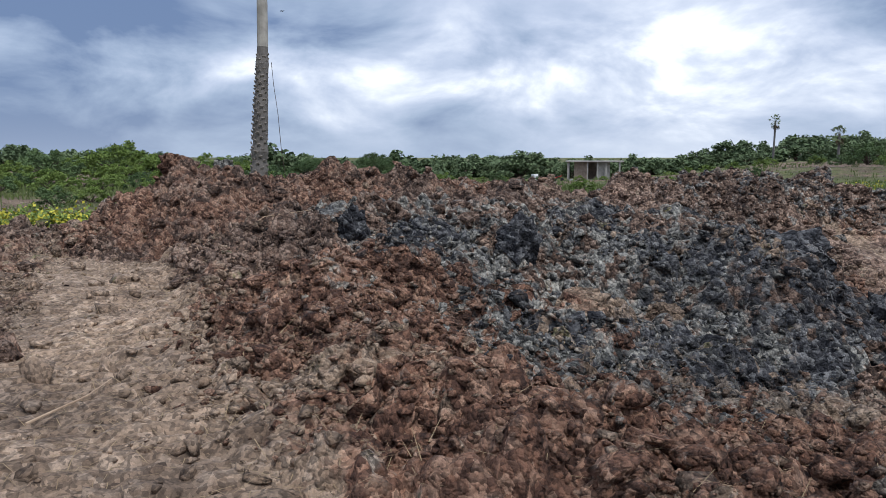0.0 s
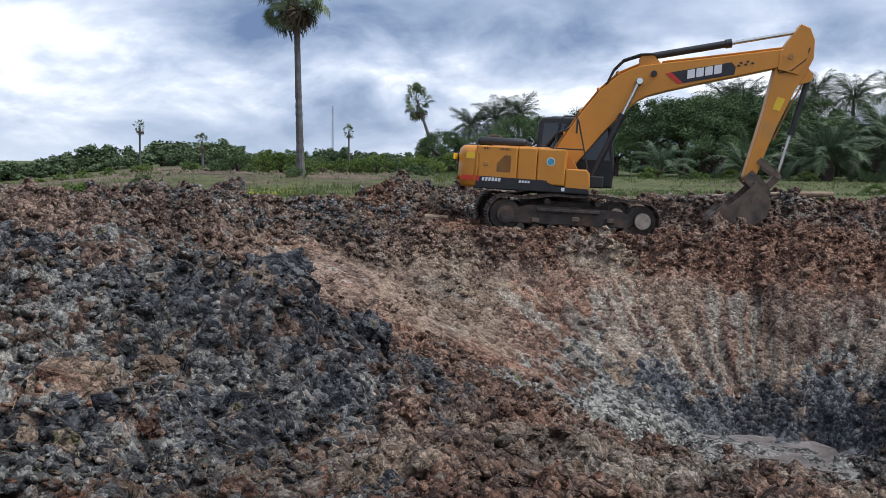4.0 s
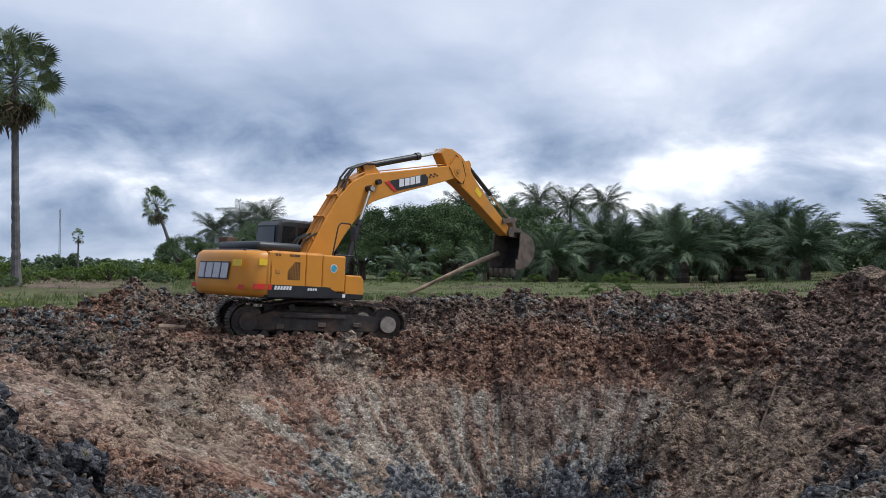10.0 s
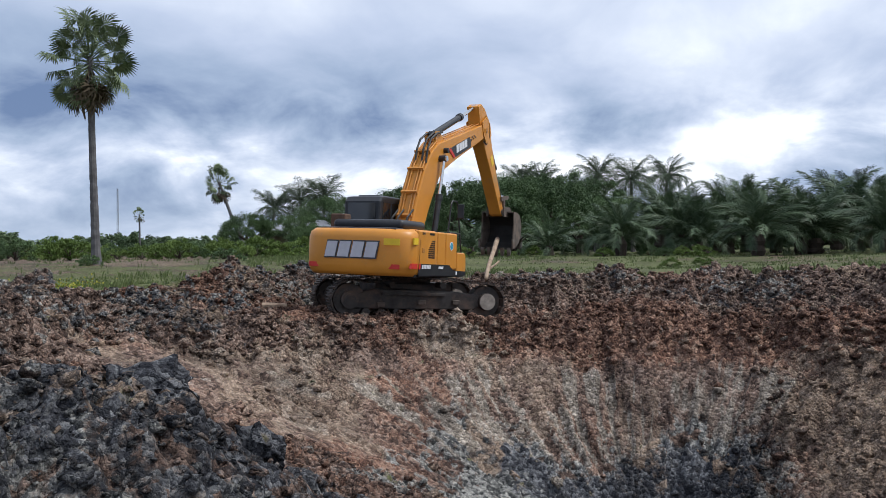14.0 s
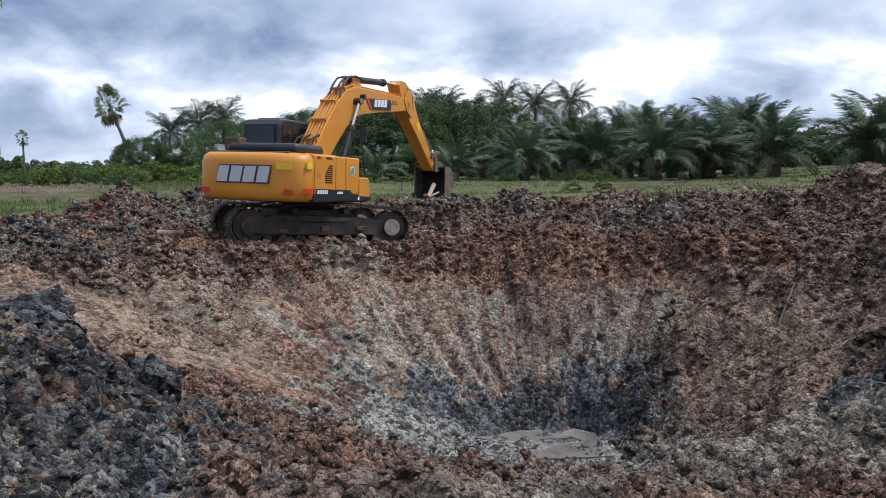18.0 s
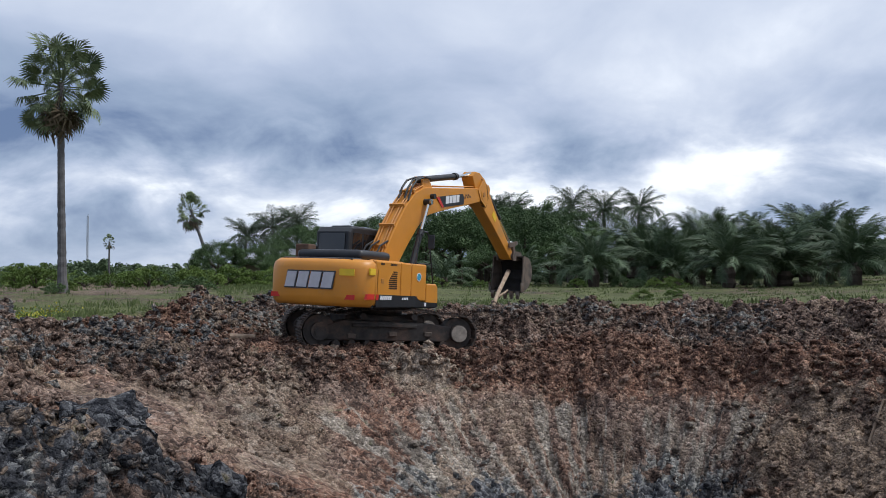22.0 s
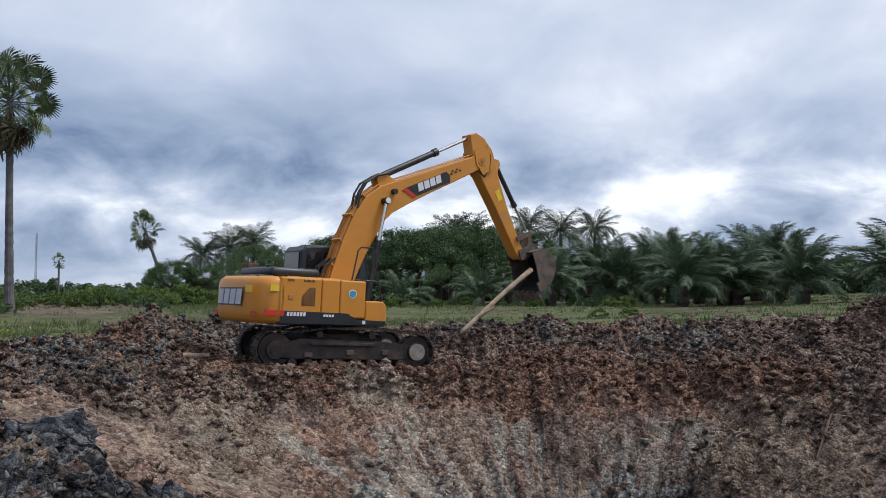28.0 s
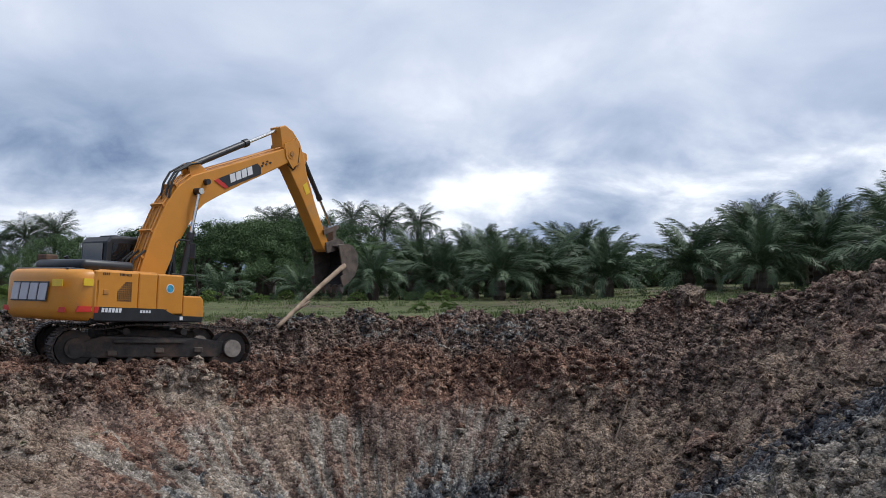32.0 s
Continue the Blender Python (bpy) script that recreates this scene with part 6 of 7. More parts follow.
def build_grass():
    rng = np.random.RandomState(5)
    n = 40000
    az = np.radians(np.concatenate([rng.uniform(20, 115, n * 3 // 4), rng.uniform(-48, 20, n // 4)]))
    r = 12 + 60 * rng.uniform(0, 1, n) ** 1.4
    x, y = -np.sin(az) * r, np.cos(az) * r
    dug = ground_shape(x, y)[1]
    keep = (dug < 0.35) & (smooth_noise(x, y, 2.2, 300) + 0.5 * smooth_noise(x, y, 0.8, 301) > -0.14)
    far, side_on = np.hypot(x, y), np.degrees(np.arctan2(-x, y))
    bare = ((far > 36 + 4 * smooth_noise(x, y, 5.0, 305)) & (side_on > 28)) | ((far > 18.5) & (far < 28) & (side_on > 82))
    keep &= ~bare | (rng.uniform(0, 1, n) < 0.10)
    x, y = x[keep], y[keep]
    z = ground_height(x, y)
    m = 6
    x, y, z = (np.repeat(v, m) for v in (x, y, z))
    n = len(x)
    tall = (0.14 + 0.42 * np.clip(smooth_noise(x, y, 3.0, 310) + 0.15, 0, 1) + 0.25 * rng.uniform(0, 1, n) ** 3) * rng.uniform(0.6, 1.2, n)
    tall *= np.where((np.degrees(np.arctan2(-x, y)) < 20) & (y > 24), 0.38, 0.62)
    tall *= np.where((np.degrees(np.arctan2(-x, y)) > 80) & (np.hypot(x, y) < 19), 0.45, 1.0)
    a = rng.uniform(0, 2 * np.pi, n)
    p = np.stack([x + rng.normal(size=n) * 0.10, y + rng.normal(size=n) * 0.10, z - 0.02], -1)
    side = np.stack([np.cos(a), np.sin(a), 0 * a], -1) * 0.022
    lean = np.stack([np.sin(a * 3), np.cos(a * 2), 0 * a], -1) * (0.35 * tall)[:, None]
    top = p + lean + np.stack([0 * a, 0 * a, tall], -1)
    mid = p + lean * 0.35 + np.stack([0 * a, 0 * a, tall * 0.55], -1)
    quads = np.stack([p - side, p + side, top + side * 0.2, mid - side], 1)
    tagged(new("grass", strip_mesh("grass", quads, GRASS_BLADE)), "patchy green and straw grass on flat fields", "grass", kind="stuff")
    # low yellow-flowering creeper along the field edge
    n = 24000
    c = rng.randint(0, 46, n)
    cx = np.concatenate([rng.uniform(-15.9, -13.9, 38), rng.uniform(-21, -18.5, 8)])
    cy = np.concatenate([rng.uniform(-9.0, -1.9, 38), rng.uniform(21, 24, 8)])
    x, y = cx[c] + rng.normal(size=n) * 0.42, cy[c] + rng.normal(size=n) * 0.42
    z = ground_height(x, y) + np.abs(rng.normal(size=n)) * 0.14 + 0.02
    p = np.stack([x, y, z], -1)
    a = rng.normal(size=(n, 3))
    a /= np.linalg.norm(a, axis=1)[:, None]
    b = np.cross(a, rng.normal(size=(n, 3)))
    b /= np.linalg.norm(b, axis=1)[:, None]
    s = 0.042
    quads = np.stack([p - a * s, p - b * s * 0.7, p + a * s, p + b * s * 0.7], 1)
    tagged(new("creeper_leaves", strip_mesh("creeper_leaves", quads[: n * 3 // 5], LEAF_BRIGHT)), "low bright green creeper along the spoil", "creeper", kind="stuff")
    tagged(new("yellow_flowers", strip_mesh("yellow_flowers", quads[n * 3 // 5:], FLOWER)), "small yellow flowers on a low creeper", "flowers", kind="stuff")


build_grass()


# ---- loose soil ----
def clod_template(seed, level, squash):
    """Verts and faces of one rough angular clod of radius about 1."""
    rng = random.Random(seed)
    bm = bmesh.new()
    for k in range((0, 12, 22, 36)[level]):
        z, a = rng.uniform(-1, 1), rng.uniform(0, 6.283)
        s, r = math.sqrt(1 - z * z), rng.uniform(0.6, 1.18)
        bm.verts.new((r * s * math.cos(a), r * s * math.sin(a), r * z * squash))
    hull = bmesh.ops.convex_hull(bm, input=bm.verts[:])
    bmesh.ops.delete(bm, geom=list({g for g in hull["geom_interior"] + hull["geom_unused"] if isinstance(g, bmesh.types.BMVert)}), context="VERTS")
    for k in range(level - 1):
        bmesh.ops.subdivide_edges(bm, edges=bm.edges[:], cuts=1, use_grid_fill=True)
        bmesh.ops.triangulate(bm, faces=bm.faces[:])
        off = Vector((seed * 3.1, seed * 1.7, seed * 0.9))
        for v in bm.verts:
            v.co *= 1 + (0.34 - 0.1 * k) * noise.noise(v.co * (2.4 + 2.6 * k) + off)
    bm.verts.index_update()
    bm.verts.ensure_lookup_table()
    verts = np.array([v.co[:] for v in bm.verts], dtype=np.float32)
    faces = np.array([[v.index for v in f.verts] for f in bm.faces], dtype=np.int32)
    bm.free()
    return verts, faces


def build_loose_clods():
    rng = np.random.RandomState(21)
    shapes = [clod_template(i, 2, 0.55 + 0.06 * (i % 6)) for i in range(10)]

    def scatter(count, xs, ys, small, large, name, label, power=3.2):
        x, y = rng.uniform(*xs, count), rng.uniform(*ys, count)
        flat, dug, depth = ground_shape(x, y)
        strip = track_strip(x, y)
        keep = (dug > 0.6) & (rng.uniform(0, 1, count) > 0.88 * strip) & (rng.uniform(0, 1, count) > 0.60 * ramp01(depth, 0.3, 0.9)) & (rng.uniform(0, 1, count) > 0.93 * cut_face(x, y, depth)) & (np.hypot(x - 0.2, y + 0.1) > 1.2) & (pool_mask(x, y) < 0.5)
        x, y = x[keep], y[keep]
        size = small + (large - small) * rng.uniform(0, 1, len(x)) ** power
        z = ground_height(x, y)
        verts, faces, zones, base = [], [], [], 0
        soil = soil_zones(x + rng.normal(size=len(x)) * 0.30, y + rng.normal(size=len(x)) * 0.30, z)
        for i in range(len(x)):
            v, f = shapes[i % len(shapes)]
            a = i * 2.399
            c, s = math.cos(a), math.sin(a)
            t = (i * 0.7) % 1.2 - 0.6
            ct, st = math.cos(t), math.sin(t)
            q = v @ np.array([[c, s, 0], [-s, c, 0], [0, 0, 1]], dtype=np.float32) @ np.array([[1, 0, 0], [0, ct, st], [0, -st, ct]], dtype=np.float32)
            verts.append(q * size[i] + np.array([x[i], y[i], z[i] + size[i] * 0.1], dtype=np.float32))
            faces.append(f + base)
            zones.append(np.repeat(soil[i][None], len(v), 0))
            base += len(v)
        verts, faces = np.concatenate(verts), np.concatenate(faces)
        me = bpy.data.meshes.new(name)
        me.vertices.add(len(verts))
        me.vertices.foreach_set("co", verts.ravel())
        me.loops.add(faces.size)
        me.loops.foreach_set("vertex_index", faces.ravel())
        me.polygons.add(len(faces))
        me.polygons.foreach_set("loop_start", np.arange(len(faces), dtype=np.int32) * 3)
        me.update(calc_edges=True)
        paint_soil(me, np.concatenate(zones))
        me.materials.append(SOIL)
        return tagged(new(name, me), label, "soil", kind="stuff")

    shapes_fine = [clod_template(40 + i, 1, 0.75) for i in range(8)]
    scatter(2600, (-7, 3.5), (-3.0, 7.5), 0.045, 0.13, "loose_clods", "broken brown and grey clods on the heap")
    shapes[:] = shapes_fine
    scatter(17000, (-4.0, 2.2), (-0.6, 3.6), 0.010, 0.05, "near_crumbs", "fine crumbs of brown soil on the slope", 2.0)
    scatter(32000, (-7.5, 4.5), (-4.0, 8.0), 0.016, 0.07, "soil_crumbs", "fine crumbs of soil over the heaps")
    scatter(46000, (-13, 10), (8.0, 25.0), 0.028, 0.15, "bank_clods", "broken dark brown clods on the pit's far banks", 2.4)
    scatter(22000, (-17, 11), (-8.0, 26.0), 0.032, 0.17, "far_clods", "dark clods over the pit's banks")


build_loose_clods()


def big_clod(x, y, size, seed, zone, label, lift=0.25, tall=0.8):
    """One large lump that can be picked out."""
    v, f = clod_template(seed, 3, tall)
    reach = size * 0.7
    z = max(height_at(x + dx, y + dy) for dx, dy in ((0, 0), (reach, 0), (-reach, 0), (0, reach), (0, -reach))) - 0.06 - 0.1 * size
    if y > 9:
        z = height_at(x, y)
    v = v * size
    me = bpy.data.meshes.new("soil_clod")
    me.from_pydata(v.tolist(), [], f.tolist())
    paint_soil(me, np.repeat(np.array([zone], dtype=np.float32), len(v), 0))
    me.materials.append(SOIL)
    o = new("soil_clod", me)
    o.matrix_basis = Matrix.Translation((x, y, z + size * lift * tall)) @ pose(0, 0, 0, (seed * 37) % 25 - 12, (seed * 53) % 25 - 12, (seed * 71) % 360)
    return tagged(o, label, "clod", "large clods")


CLAY, EARTH, TAN, COAL = (1, 0, 0, 0), (0, 0, 0, 0, 0.3), (0, 0.75, 0, 0), (1, 0, 0, 0, 0, 0.7)
for i, (x, y, s, zone, text, tall) in enumerate((
        (-11.4, -0.25, 0.40, (0, 0, 0, 0, 1), "round orange-brown clod with dry roots on the mound", 0.95), (-11.5, 0.45, 0.25, CLAY, "upright grey clod on the mound's crest", 1.0),
        (-12.3, 2.35, 0.36, EARTH, "dark brown lump on the mound's end", 0.8), (-3.2, -2.0, 0.42, EARTH, "wide brown clod beside the sandy track", 0.72),
        (-3.65, -1.55, 0.25, EARTH, "dark upright clod beside the sandy track", 1.0), (-6.8, 1.6, 0.26, COAL, "upright slab of black clay on the heap", 1.5),
        (-5.35, 3.0, 0.26, COAL, "upright slab of black clay on the heap", 1.4), (-4.3, 6.9, 0.30, COAL, "dark clay lump at the pit's rim", 0.9), (-4.9, 4.5, 0.20, (0, 0.8, 0, 0), "yellowish sandy clod on grey clay", 0.6),
        (-4.3, 3.2, 0.32, (0, 0.55, 0, 0, 1), "smooth tan slab of subsoil on the clay", 0.6), (-2.1, 0.14, 0.09, TAN, "small pale clod on the brown heap", 0.8), (-2.84, 2.44, 0.15, TAN, "smooth sandy clod on the brown slope", 0.9),
        (-2.28, 14.55, 0.15, (0, 0, 1, 0), "pale stone at the foot of the pit wall", 0.8), (4.4, 13.2, 0.46, EARTH, "large brown clod on the far bank", 0.75),
        (7.12, 21.0, 0.62, (0, 0.45, 0, 0), "large tan-brown clod high on the far bank", 0.75), (-5.0, 6.3, 0.42, COAL, "heavy black clay lump on the near heap", 0.85), (-5.7, 5.9, 0.30, COAL, "black clay lump on the near heap", 0.9),
        (-9.9, 15.4, 0.28, EARTH, "brown clod at the edge of the spoil", 0.8), (6.4, 10.2, 0.40, EARTH, "brown lump on the bank's crest", 0.8), (-8.2, -3.2, 0.38, EARTH, "brown lump in the spoil by the field", 0.8),
        (-6.6, -2.6, 0.30, EARTH, "brown lump in the spoil by the field", 0.8), (-9.6, -1.4, 0.30, EARTH, "rounded brown clod by the mound", 0.8), (-10.4, -3.6, 0.40, (0, 0.4, 0, 0), "earth hump by the yellow flowers", 0.7),
        (-7.4, -4.6, 0.42, EARTH, "brown lump in the spoil by the field", 0.7), (-2.2, 6.0, 0.30, TAN, "tan clod on the pit's near rim", 0.75), (-1.5, 5.2, 0.22, TAN, "tan clod on the pit's near rim", 0.75),
        (-3.1, 5.6, 0.28, EARTH, "brown clod on the pit's near rim", 0.8), (0.9, 4.6, 0.16, CLAY, "grey clod on the near rim", 0.8), (2.0, 5.0, 0.2, (0.4, 0.5, 0, 0), "brown clod with bucket scrapes", 0.8), (3.3, 6.6, 0.36, (0, 0.35, 0, 0), "brown clod scored by bucket teeth", 0.5))):
    big_clod(x, y, s * 0.85, 60 + i, zone, text, 0.02 if y > 9 and s > 0.35 else 0.16, tall)


def build_litter():
    """Dry straw, a fallen branch, the puddle."""
    rng = np.random.RandomState(33)
    n = 4200
    x = np.concatenate([rng.uniform(-9, 1.5, n * 2 // 3), rng.uniform(-6, 3, n // 3)])
    y = np.concatenate([rng.normal(-0.9, 0.9, n * 2 // 3), rng.uniform(0, 5, n // 3)])
    z = ground_height(x, y) + 0.015
    a, long = rng.uniform(0, 6.28, n), rng.uniform(0.05, 0.22, n)
    d = np.stack([np.cos(a), np.sin(a), rng.uniform(-0.15, 0.35, n)], -1) * long[:, None]
    s = np.stack([-np.sin(a), np.cos(a), 0 * a], -1) * 0.0020
    p = np.stack([x, y, z], -1)
    quads = np.stack([p - s, p + s, p + d + s * 0.5, p + d - s * 0.5], 1)
    tagged(new("straw", strip_mesh("straw", quads, STRAW)), "scattered dry straw and rootlets on bare soil", "straw", kind="stuff")
    for i, (pts, r) in enumerate((([(-7.6, 0.1, 0), (-7.9, 0.7, 0.06), (-8.0, 1.3, 0.05)], 0.007), ([(3.3, 14.6, 0.0), (3.6, 14.8, 0.25), (3.95, 14.9, 0.12)], 0.02),
                                  ([(-2.0, -1.1, 0.0), (-2.3, -0.85, 0.05), (-2.6, -0.75, 0.03)], 0.008), ([(-5.6, -3.0, 0.0), (-5.3, -2.8, 0.02), (-5.1, -2.7, 0.0)], 0.006))):
        pts = [(x, y, height_at(x, y) + 0.03 + h) for x, y, h in pts]
        o = part("dead_branch", tube(bmesh.new(), pts, [r, r * 0.8, r * 0.4], 6), WOOD)
        tagged(o, "thin dead branch lying on the soil", "branch", "dead branches")
    bm = bmesh.new()
    ring = []
    for k in range(40):
        a = k * 2 * math.pi / 40
        r = 1.25 + 0.25 * math.sin(3 * a + 1) + 0.15 * math.sin(5 * a)
        ring.append(bm.verts.new((PIT_X + 0.05 + r * 1.35 * math.cos(a), PIT_Y + 0.75 + 0.66 * r * math.sin(a), -3.262)))
    low = [bm.verts.new(v.co - Vector((0, 0, 0.25))) for v in ring]
    bm.faces.new(ring)
    bm.faces.new(low[::-1])
    for k in range(40):
        bm.faces.new((ring[k], low[k], low[(k + 1) % 40], ring[(k + 1) % 40]))
    tagged(part("water", bm, PUDDLE), "shallow grey muddy puddle on the pit floor", "water", kind="structure")


build_litter()


# ---- far buildings and small things ----
def build_hut():
    x, y = -117.5, 67.0
    z = height_at(x, y)
    yaw = 60.0
    hut = thing("unfinished_house", pose(x, y, z + 0.1, 0, 0, yaw) @ Matrix.Diagonal((1.0, 1.0, 1.2, 1)), "unfinished flat-roofed block house with bare posts", "house")
    part("floor_slab", one_box(-4.2, 4.2, -2.6, 2.6, -0.3, 0.12, 0.02), CONCRETE, hut)
    part("roof", one_box(-4.6, 4.8, -3.0, 3.0, 2.55, 2.75, 0.02), CONCRETE, hut)
    part("wall", one_box(-3.2, -1.0, -1.9, -1.7, 0.1, 2.55, 0.0), BLOCKWORK, hut)
    part("wall", one_box(-3.2, -3.0, -1.7, 2.2, 0.1, 2.55, 0.0), BLOCKWORK, hut)
    part("wall", one_box(-3.2, 2.6, 2.2, 2.4, 0.1, 2.55, 0.0), BLOCKWORK, hut)
    part("wall", one_box(0.6, 2.6, -1.9, -1.7, 0.1, 2.55, 0.0), CONCRETE, hut)
    for px in (-4.2, -1.0, 0.6, 2.0, 4.2):
        for py in (-2.6, 2.4):
            part("post", one_box(px - 0.1, px + 0.1, py - 0.1, py + 0.1, 0.1, 2.55, 0.0), CONCRETE, hut)
    o = tagged(part("white_tank", one_box(-0.6, 0.6, -0.4, 0.4, 0, 1.2, 0.08), PLASTIC, at=pose(-121.5, 58.0, height_at(-121.5, 58.0))), "white plastic tank standing on the bare field", "tank")
    bike = thing("motorcycle", pose(-119.5, 61.5, height_at(-119.5, 61.5), 0, 0, 40), "small dark red parked motorcycle near the house", "motorcycle")
    part("frame", tube(bmesh.new(), [(-0.6, 0, 0.5), (-0.2, 0, 0.75), (0.3, 0, 0.8), (0.55, 0, 1.0)], 0.09, 8), RED, bike)
    for px in (-0.62, 0.62):
        part("wheel", rod(bmesh.new(), (px, -0.05, 0.3), (px, 0.05, 0.3), 0.3, sides=18), RUBBER, bike)
    part("seat", one_box(-0.6, 0.05, -0.12, 0.12, 0.72, 0.82, 0.03), BLACK, bike)
    part("handlebar", tube(bmesh.new(), [(0.45, -0.35, 1.05), (0.55, 0, 1.0), (0.45, 0.35, 1.05)], 0.02, 6), CHROME, bike)
    # house with a grey roof behind the trees
    hx, hy = -31.0, 70.5
    hz = height_at(hx, hy)
    house = thing("house", pose(hx, hy, hz, 0, 0, 24), "low house with a grey hipped roof behind bushes", "house")
    part("wall", one_box(-3.6, 3.6, -2.4, 2.4, 0, 1.9, 0.0), BLOCKWORK, house)
    bm = bmesh.new()
    lo = [bm.verts.new(c) for c in ((-4.4, -3.0, 1.8), (4.4, -3.0, 1.8), (4.4, 3.0, 1.8), (-4.4, 3.0, 1.8))]
    hi = [bm.verts.new(c) for c in ((-1.6, 0, 3.3), (1.6, 0, 3.3))]
    for f in ((lo[0], lo[1], hi[1], hi[0]), (lo[2], lo[3], hi[0], hi[1]), (lo[1], lo[2], hi[1]), (lo[3], lo[0], hi[0]), (lo[3], lo[2], lo[1], lo[0])):
        bm.faces.new(f)
    part("roof", bm, ROOF, house, "grey sheet roof")
    part("window", one_box(-1.0, 0.6, -2.44, -2.39, 0.8, 1.5, 0.0), GLASS, house)
    # radio mast far off
    mast = thing("radio_mast", pose(-175.2, 244.0, height_at(-175.2, 244.0)), "thin grey lattice radio mast far away", "mast")
    for k in range(3):
        a = k * 2.094
        part("mast_leg", rod(bmesh.new(), (0.4 * math.cos(a), 0.4 * math.sin(a), 0), (0.25 * math.cos(a), 0.25 * math.sin(a), 21.5), 0.07, sides=6), MASTM, mast)
    bm = bmesh.new()
    for k in range(22):
        for j in range(3):
            a, b = (j + k) * 2.094, (j + k + 1) * 2.094
            rod(bm, (0.36 * math.cos(a), 0.36 * math.sin(a), k), (0.34 * math.cos(b), 0.34 * math.sin(b), k + 1), 0.03, sides=4)
    part("bracing", bm, MASTM, mast)
    # white sheet on a stick at the field edge
    sx, sy = -31.5, -15.3
    sz = height_at(sx, sy)
    flag = thing("plastic_sheet", pose(sx, sy, sz), "white plastic sheet tied to a stick in grass", "plastic sheet")
    part("stick", rod(bmesh.new(), (0, 0, 0), (0, 0, 0.55), 0.02, sides=6), WOOD, flag)
    bm = bmesh.new()
    grid = [[bm.verts.new((0.05 * math.sin(i * 1.3 + j), -0.05 + 0.13 * i, 0.5 - 0.12 * j - 0.04 * i * (j > 0))) for i in range(6)] for j in range(3)]
    for j in range(2):
        for i in range(5):
            bm.faces.new((grid[j][i], grid[j][i + 1], grid[j + 1][i + 1], grid[j + 1][i]))
    bmesh.ops.solidify(bm, geom=bm.faces[:], thickness=0.01)
    part("sheet", bm, PLASTIC, flag)


build_hut()


def build_log():
    """A long dug-up log, held by the bucket at its thick end; origin at the low end, z along it."""
    log = thing("log", pose(0, 0, 0), "long muddy grey-brown log hauled by the bucket", "log")
    bm = stem([(0, 0, 0), (0.03, 0, 0.9), (0.0, 0.03, 2.1), (0, 0, 3.2)], [0.05, 0.058, 0.066, 0.075], 0.14, 8, 10)
    part("stem", bm, WOOD, log, smooth=True)
    part("branch_stub", tube(bmesh.new(), [(0.0, 0.0, 0.75), (-0.16, 0.04, 0.95), (-0.26, 0.06, 1.2)], [0.04, 0.034, 0.022], 7), WOOD, log)
    return log


log = build_log()
old_log = part("log", stem([(-0.75, 0, 0), (0.1, 0.03, 0.02), (0.75, 0, 0)], [0.07, 0.075, 0.055], 0.12, 15, 9), WOOD, at=pose(-9.3, 16.7, height_at(-9.3, 16.7) + 0.12, 0, 0, 27))
tagged(old_log, "pale bare log half sunk in churned soil", "log")


def build_bird(name):
    bird = thing(name, pose(0, 0, 0), "small black bird flying under grey clouds", "bird", "birds")
    bm = bmesh.new()
    bmesh.ops.create_icosphere(bm, subdivisions=2, radius=1.0, matrix=Matrix.Diagonal((0.17, 0.06, 0.06, 1)))
    part("body", bm, BLACK, bird)
    for s in (-1, 1):
        bm = bmesh.new()
        a = [bm.verts.new(c) for c in ((0.07, 0.04 * s, 0.02), (0.03, 0.24 * s, 0.09), (-0.03, 0.42 * s, 0.03), (-0.07, 0.24 * s, 0.07), (-0.08, 0.04 * s, 0.02))]
        f = bm.faces.new(a)
        bmesh.ops.solidify(bm, geom=[f], thickness=0.012)
        part("wing", bm, BLACK, bird)
    part("tail", slab([(-0.13, -0.01), (-0.30, -0.02), (-0.30, 0.01), (-0.13, 0.02)], -0.04, 0.04), BLACK, bird)
    return bird


bird = build_bird("bird")

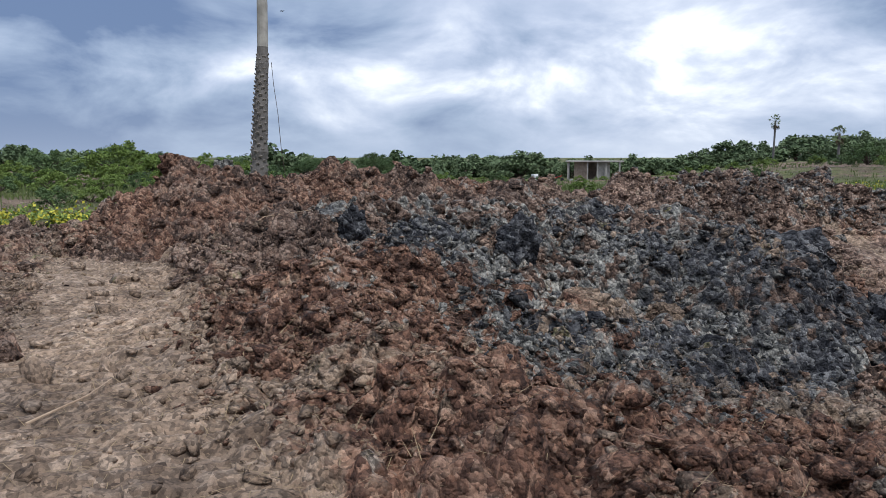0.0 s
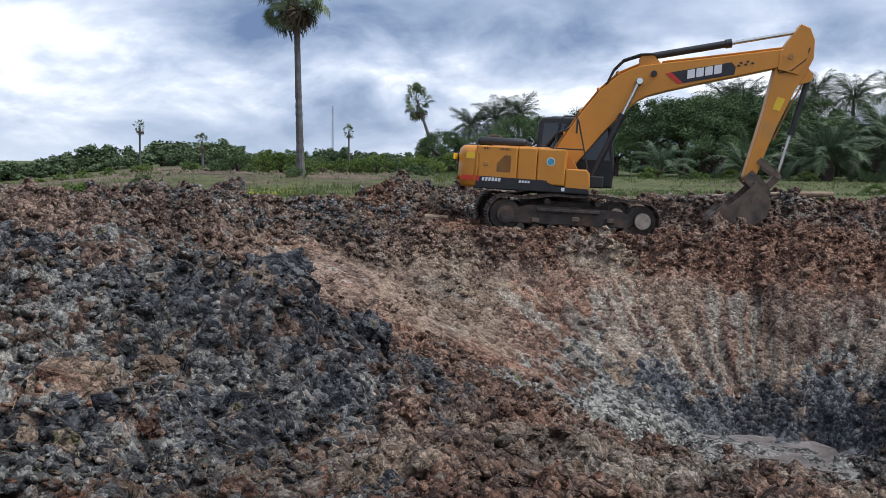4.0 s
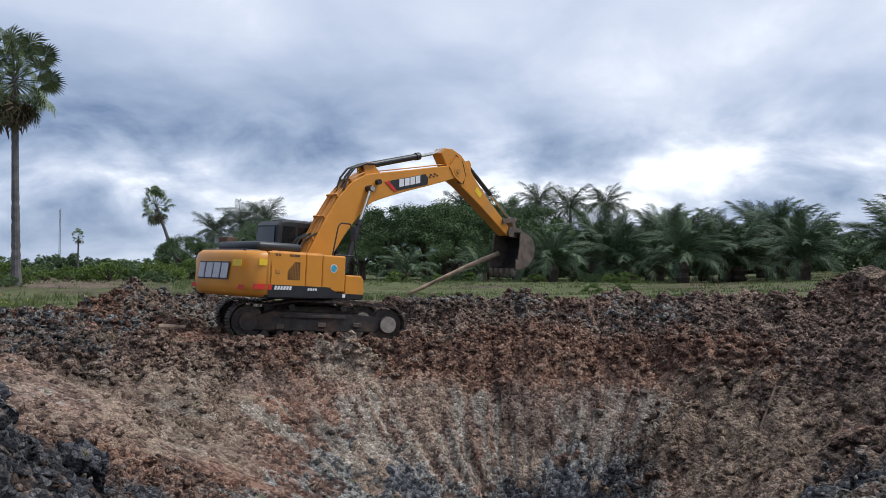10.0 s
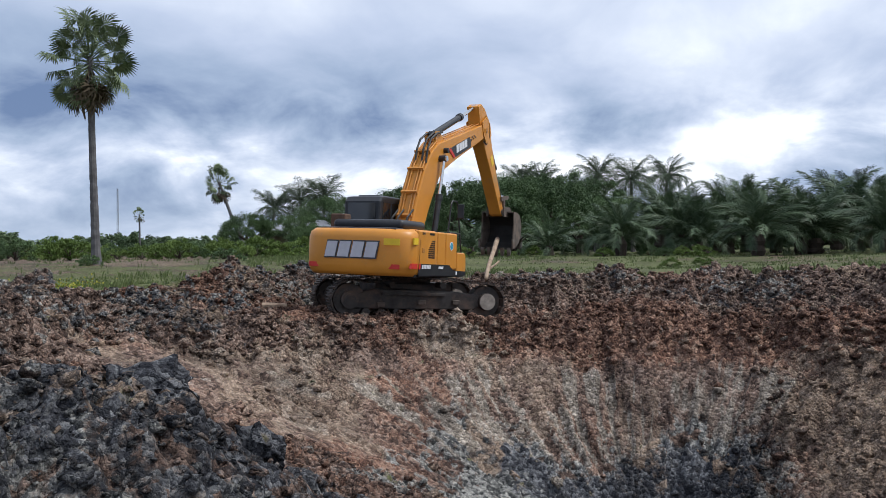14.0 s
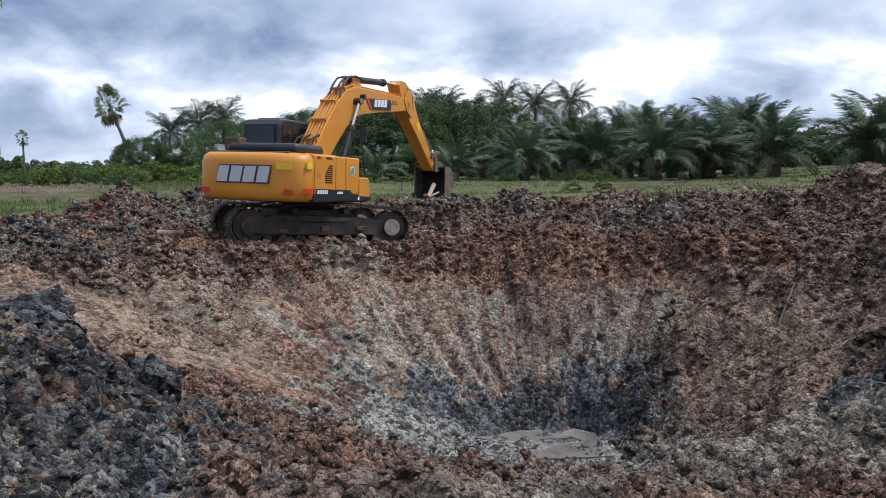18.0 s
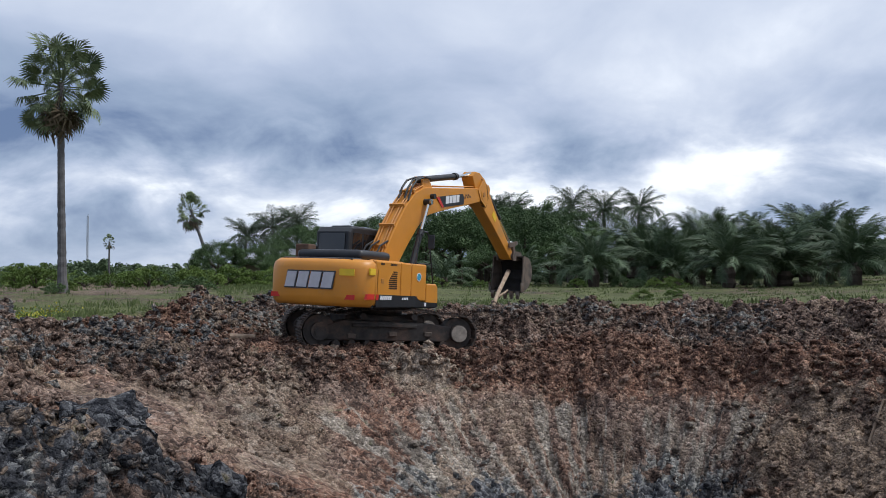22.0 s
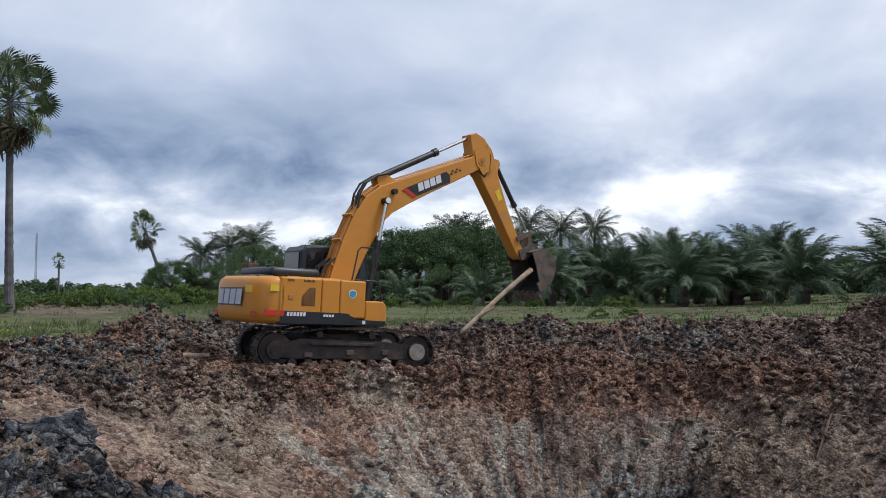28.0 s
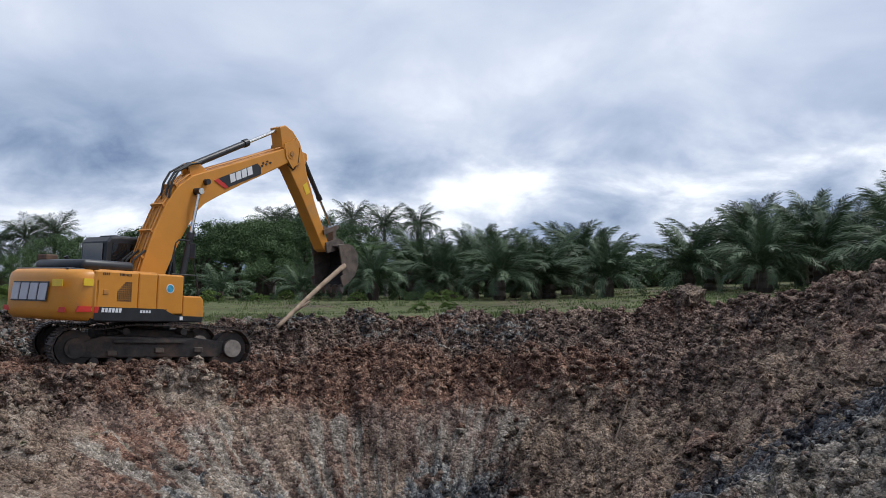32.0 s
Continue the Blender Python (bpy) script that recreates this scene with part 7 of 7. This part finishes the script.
# low end and high end of the log, second by second
LOG = [
    (0.0, -3.59, 22.75, 0.72, -0.53, 23.07, 0.85), (8.0, -3.59, 22.75, 0.72, -0.53, 23.07, 0.85), (9.0, -4.05, 23.22, 0.72, -1.25, 24.66, 1.22),
    (10.0, -5.0, 24.0, 0.80, -2.25, 25.29, 2.12), (11.0, -4.08, 22.9, 0.70, -2.89, 25.26, 2.44), (12.0, -4.60, 22.52, 0.66, -4.14, 25.22, 2.24),
    (12.5, -4.31, 22.65, 1.04, -4.58, 25.47, 2.52), (13.0, -4.21, 22.96, 0.72, -4.76, 25.68, 2.30), (14.0, -4.97, 22.27, 0.60, -5.13, 25.2, 1.73),
    (15.0, -4.23, 22.69, 0.76, -4.76, 25.58, 2.03), (17.5, -4.03, 23.25, 0.68, -4.26, 26.42, 1.05), (19.0, -4.09, 23.12, 0.66, -4.35, 26.24, 1.23),
    (20.0, -3.80, 23.4, 0.64, -4.11, 26.54, 1.32), (21.0, -3.80, 23.36, 0.60, -3.89, 26.46, 1.25), (22.0, -4.10, 23.15, 0.70, -4.03, 26.19, 1.72),
    (23.0, -4.04, 22.79, 0.66, -4.16, 25.64, 2.06), (24.0, -4.14, 22.08, 0.70, -4.28, 24.96, 2.13), (25.0, -4.04, 21.44, 0.66, -3.97, 24.04, 2.48),
    (27.5, -3.92, 21.67, 0.52, -2.44, 23.55, 2.53), (28.0, -3.52, 20.73, 0.56, -1.78, 22.83, 2.25), (29.0, -3.60, 20.91, 0.55, -2.00, 23.0, 2.37),
    (30.0, -3.74, 21.19, 0.56, -2.09, 23.22, 2.40), (31.0, -3.56, 20.14, 0.61, -2.39, 22.73, 2.07), (32.0, -3.66, 21.33, 0.55, -2.04, 23.53, 2.23),
]
# the bird's way across the sky
BIRD = [(0, -96.88, 12.99, 18.6), (0.6, -89.98, 39.3, 16.41), (1.0, -82.2, 54.27, 15.99), (3.0, -80.93, 57.76, 13.04), (5.0, 20.0, 160.0, 40.0), (32.0, 900.0, 700.0, 160.0)]


def motions():
    """All that moves: the machine's parts, the log it holds, a bird."""
    keys = [i * 0.25 for i in range(129)]
    poses = [(t, machine_poses(t)) for t in keys]
    for name, ob in machine.items():
        walk(ob, [(t, p[name]) for t, p in poses])
    rows = []
    for t, ax, ay, az, bx, by, bz in LOG:
        a, d = Vector((ax, ay, az)), Vector((bx - ax, by - ay, bz - az))
        rows.append((t, Matrix.Translation(a) @ d.to_track_quat("Z", "Y").to_matrix().to_4x4()))
    walk(log, rows)
    rows = []
    for i, (t, x, y, z) in enumerate(BIRD):
        rows.append((t, pose(x, y, z, 8, 0, 40)))
    walk(bird, rows)


motions()
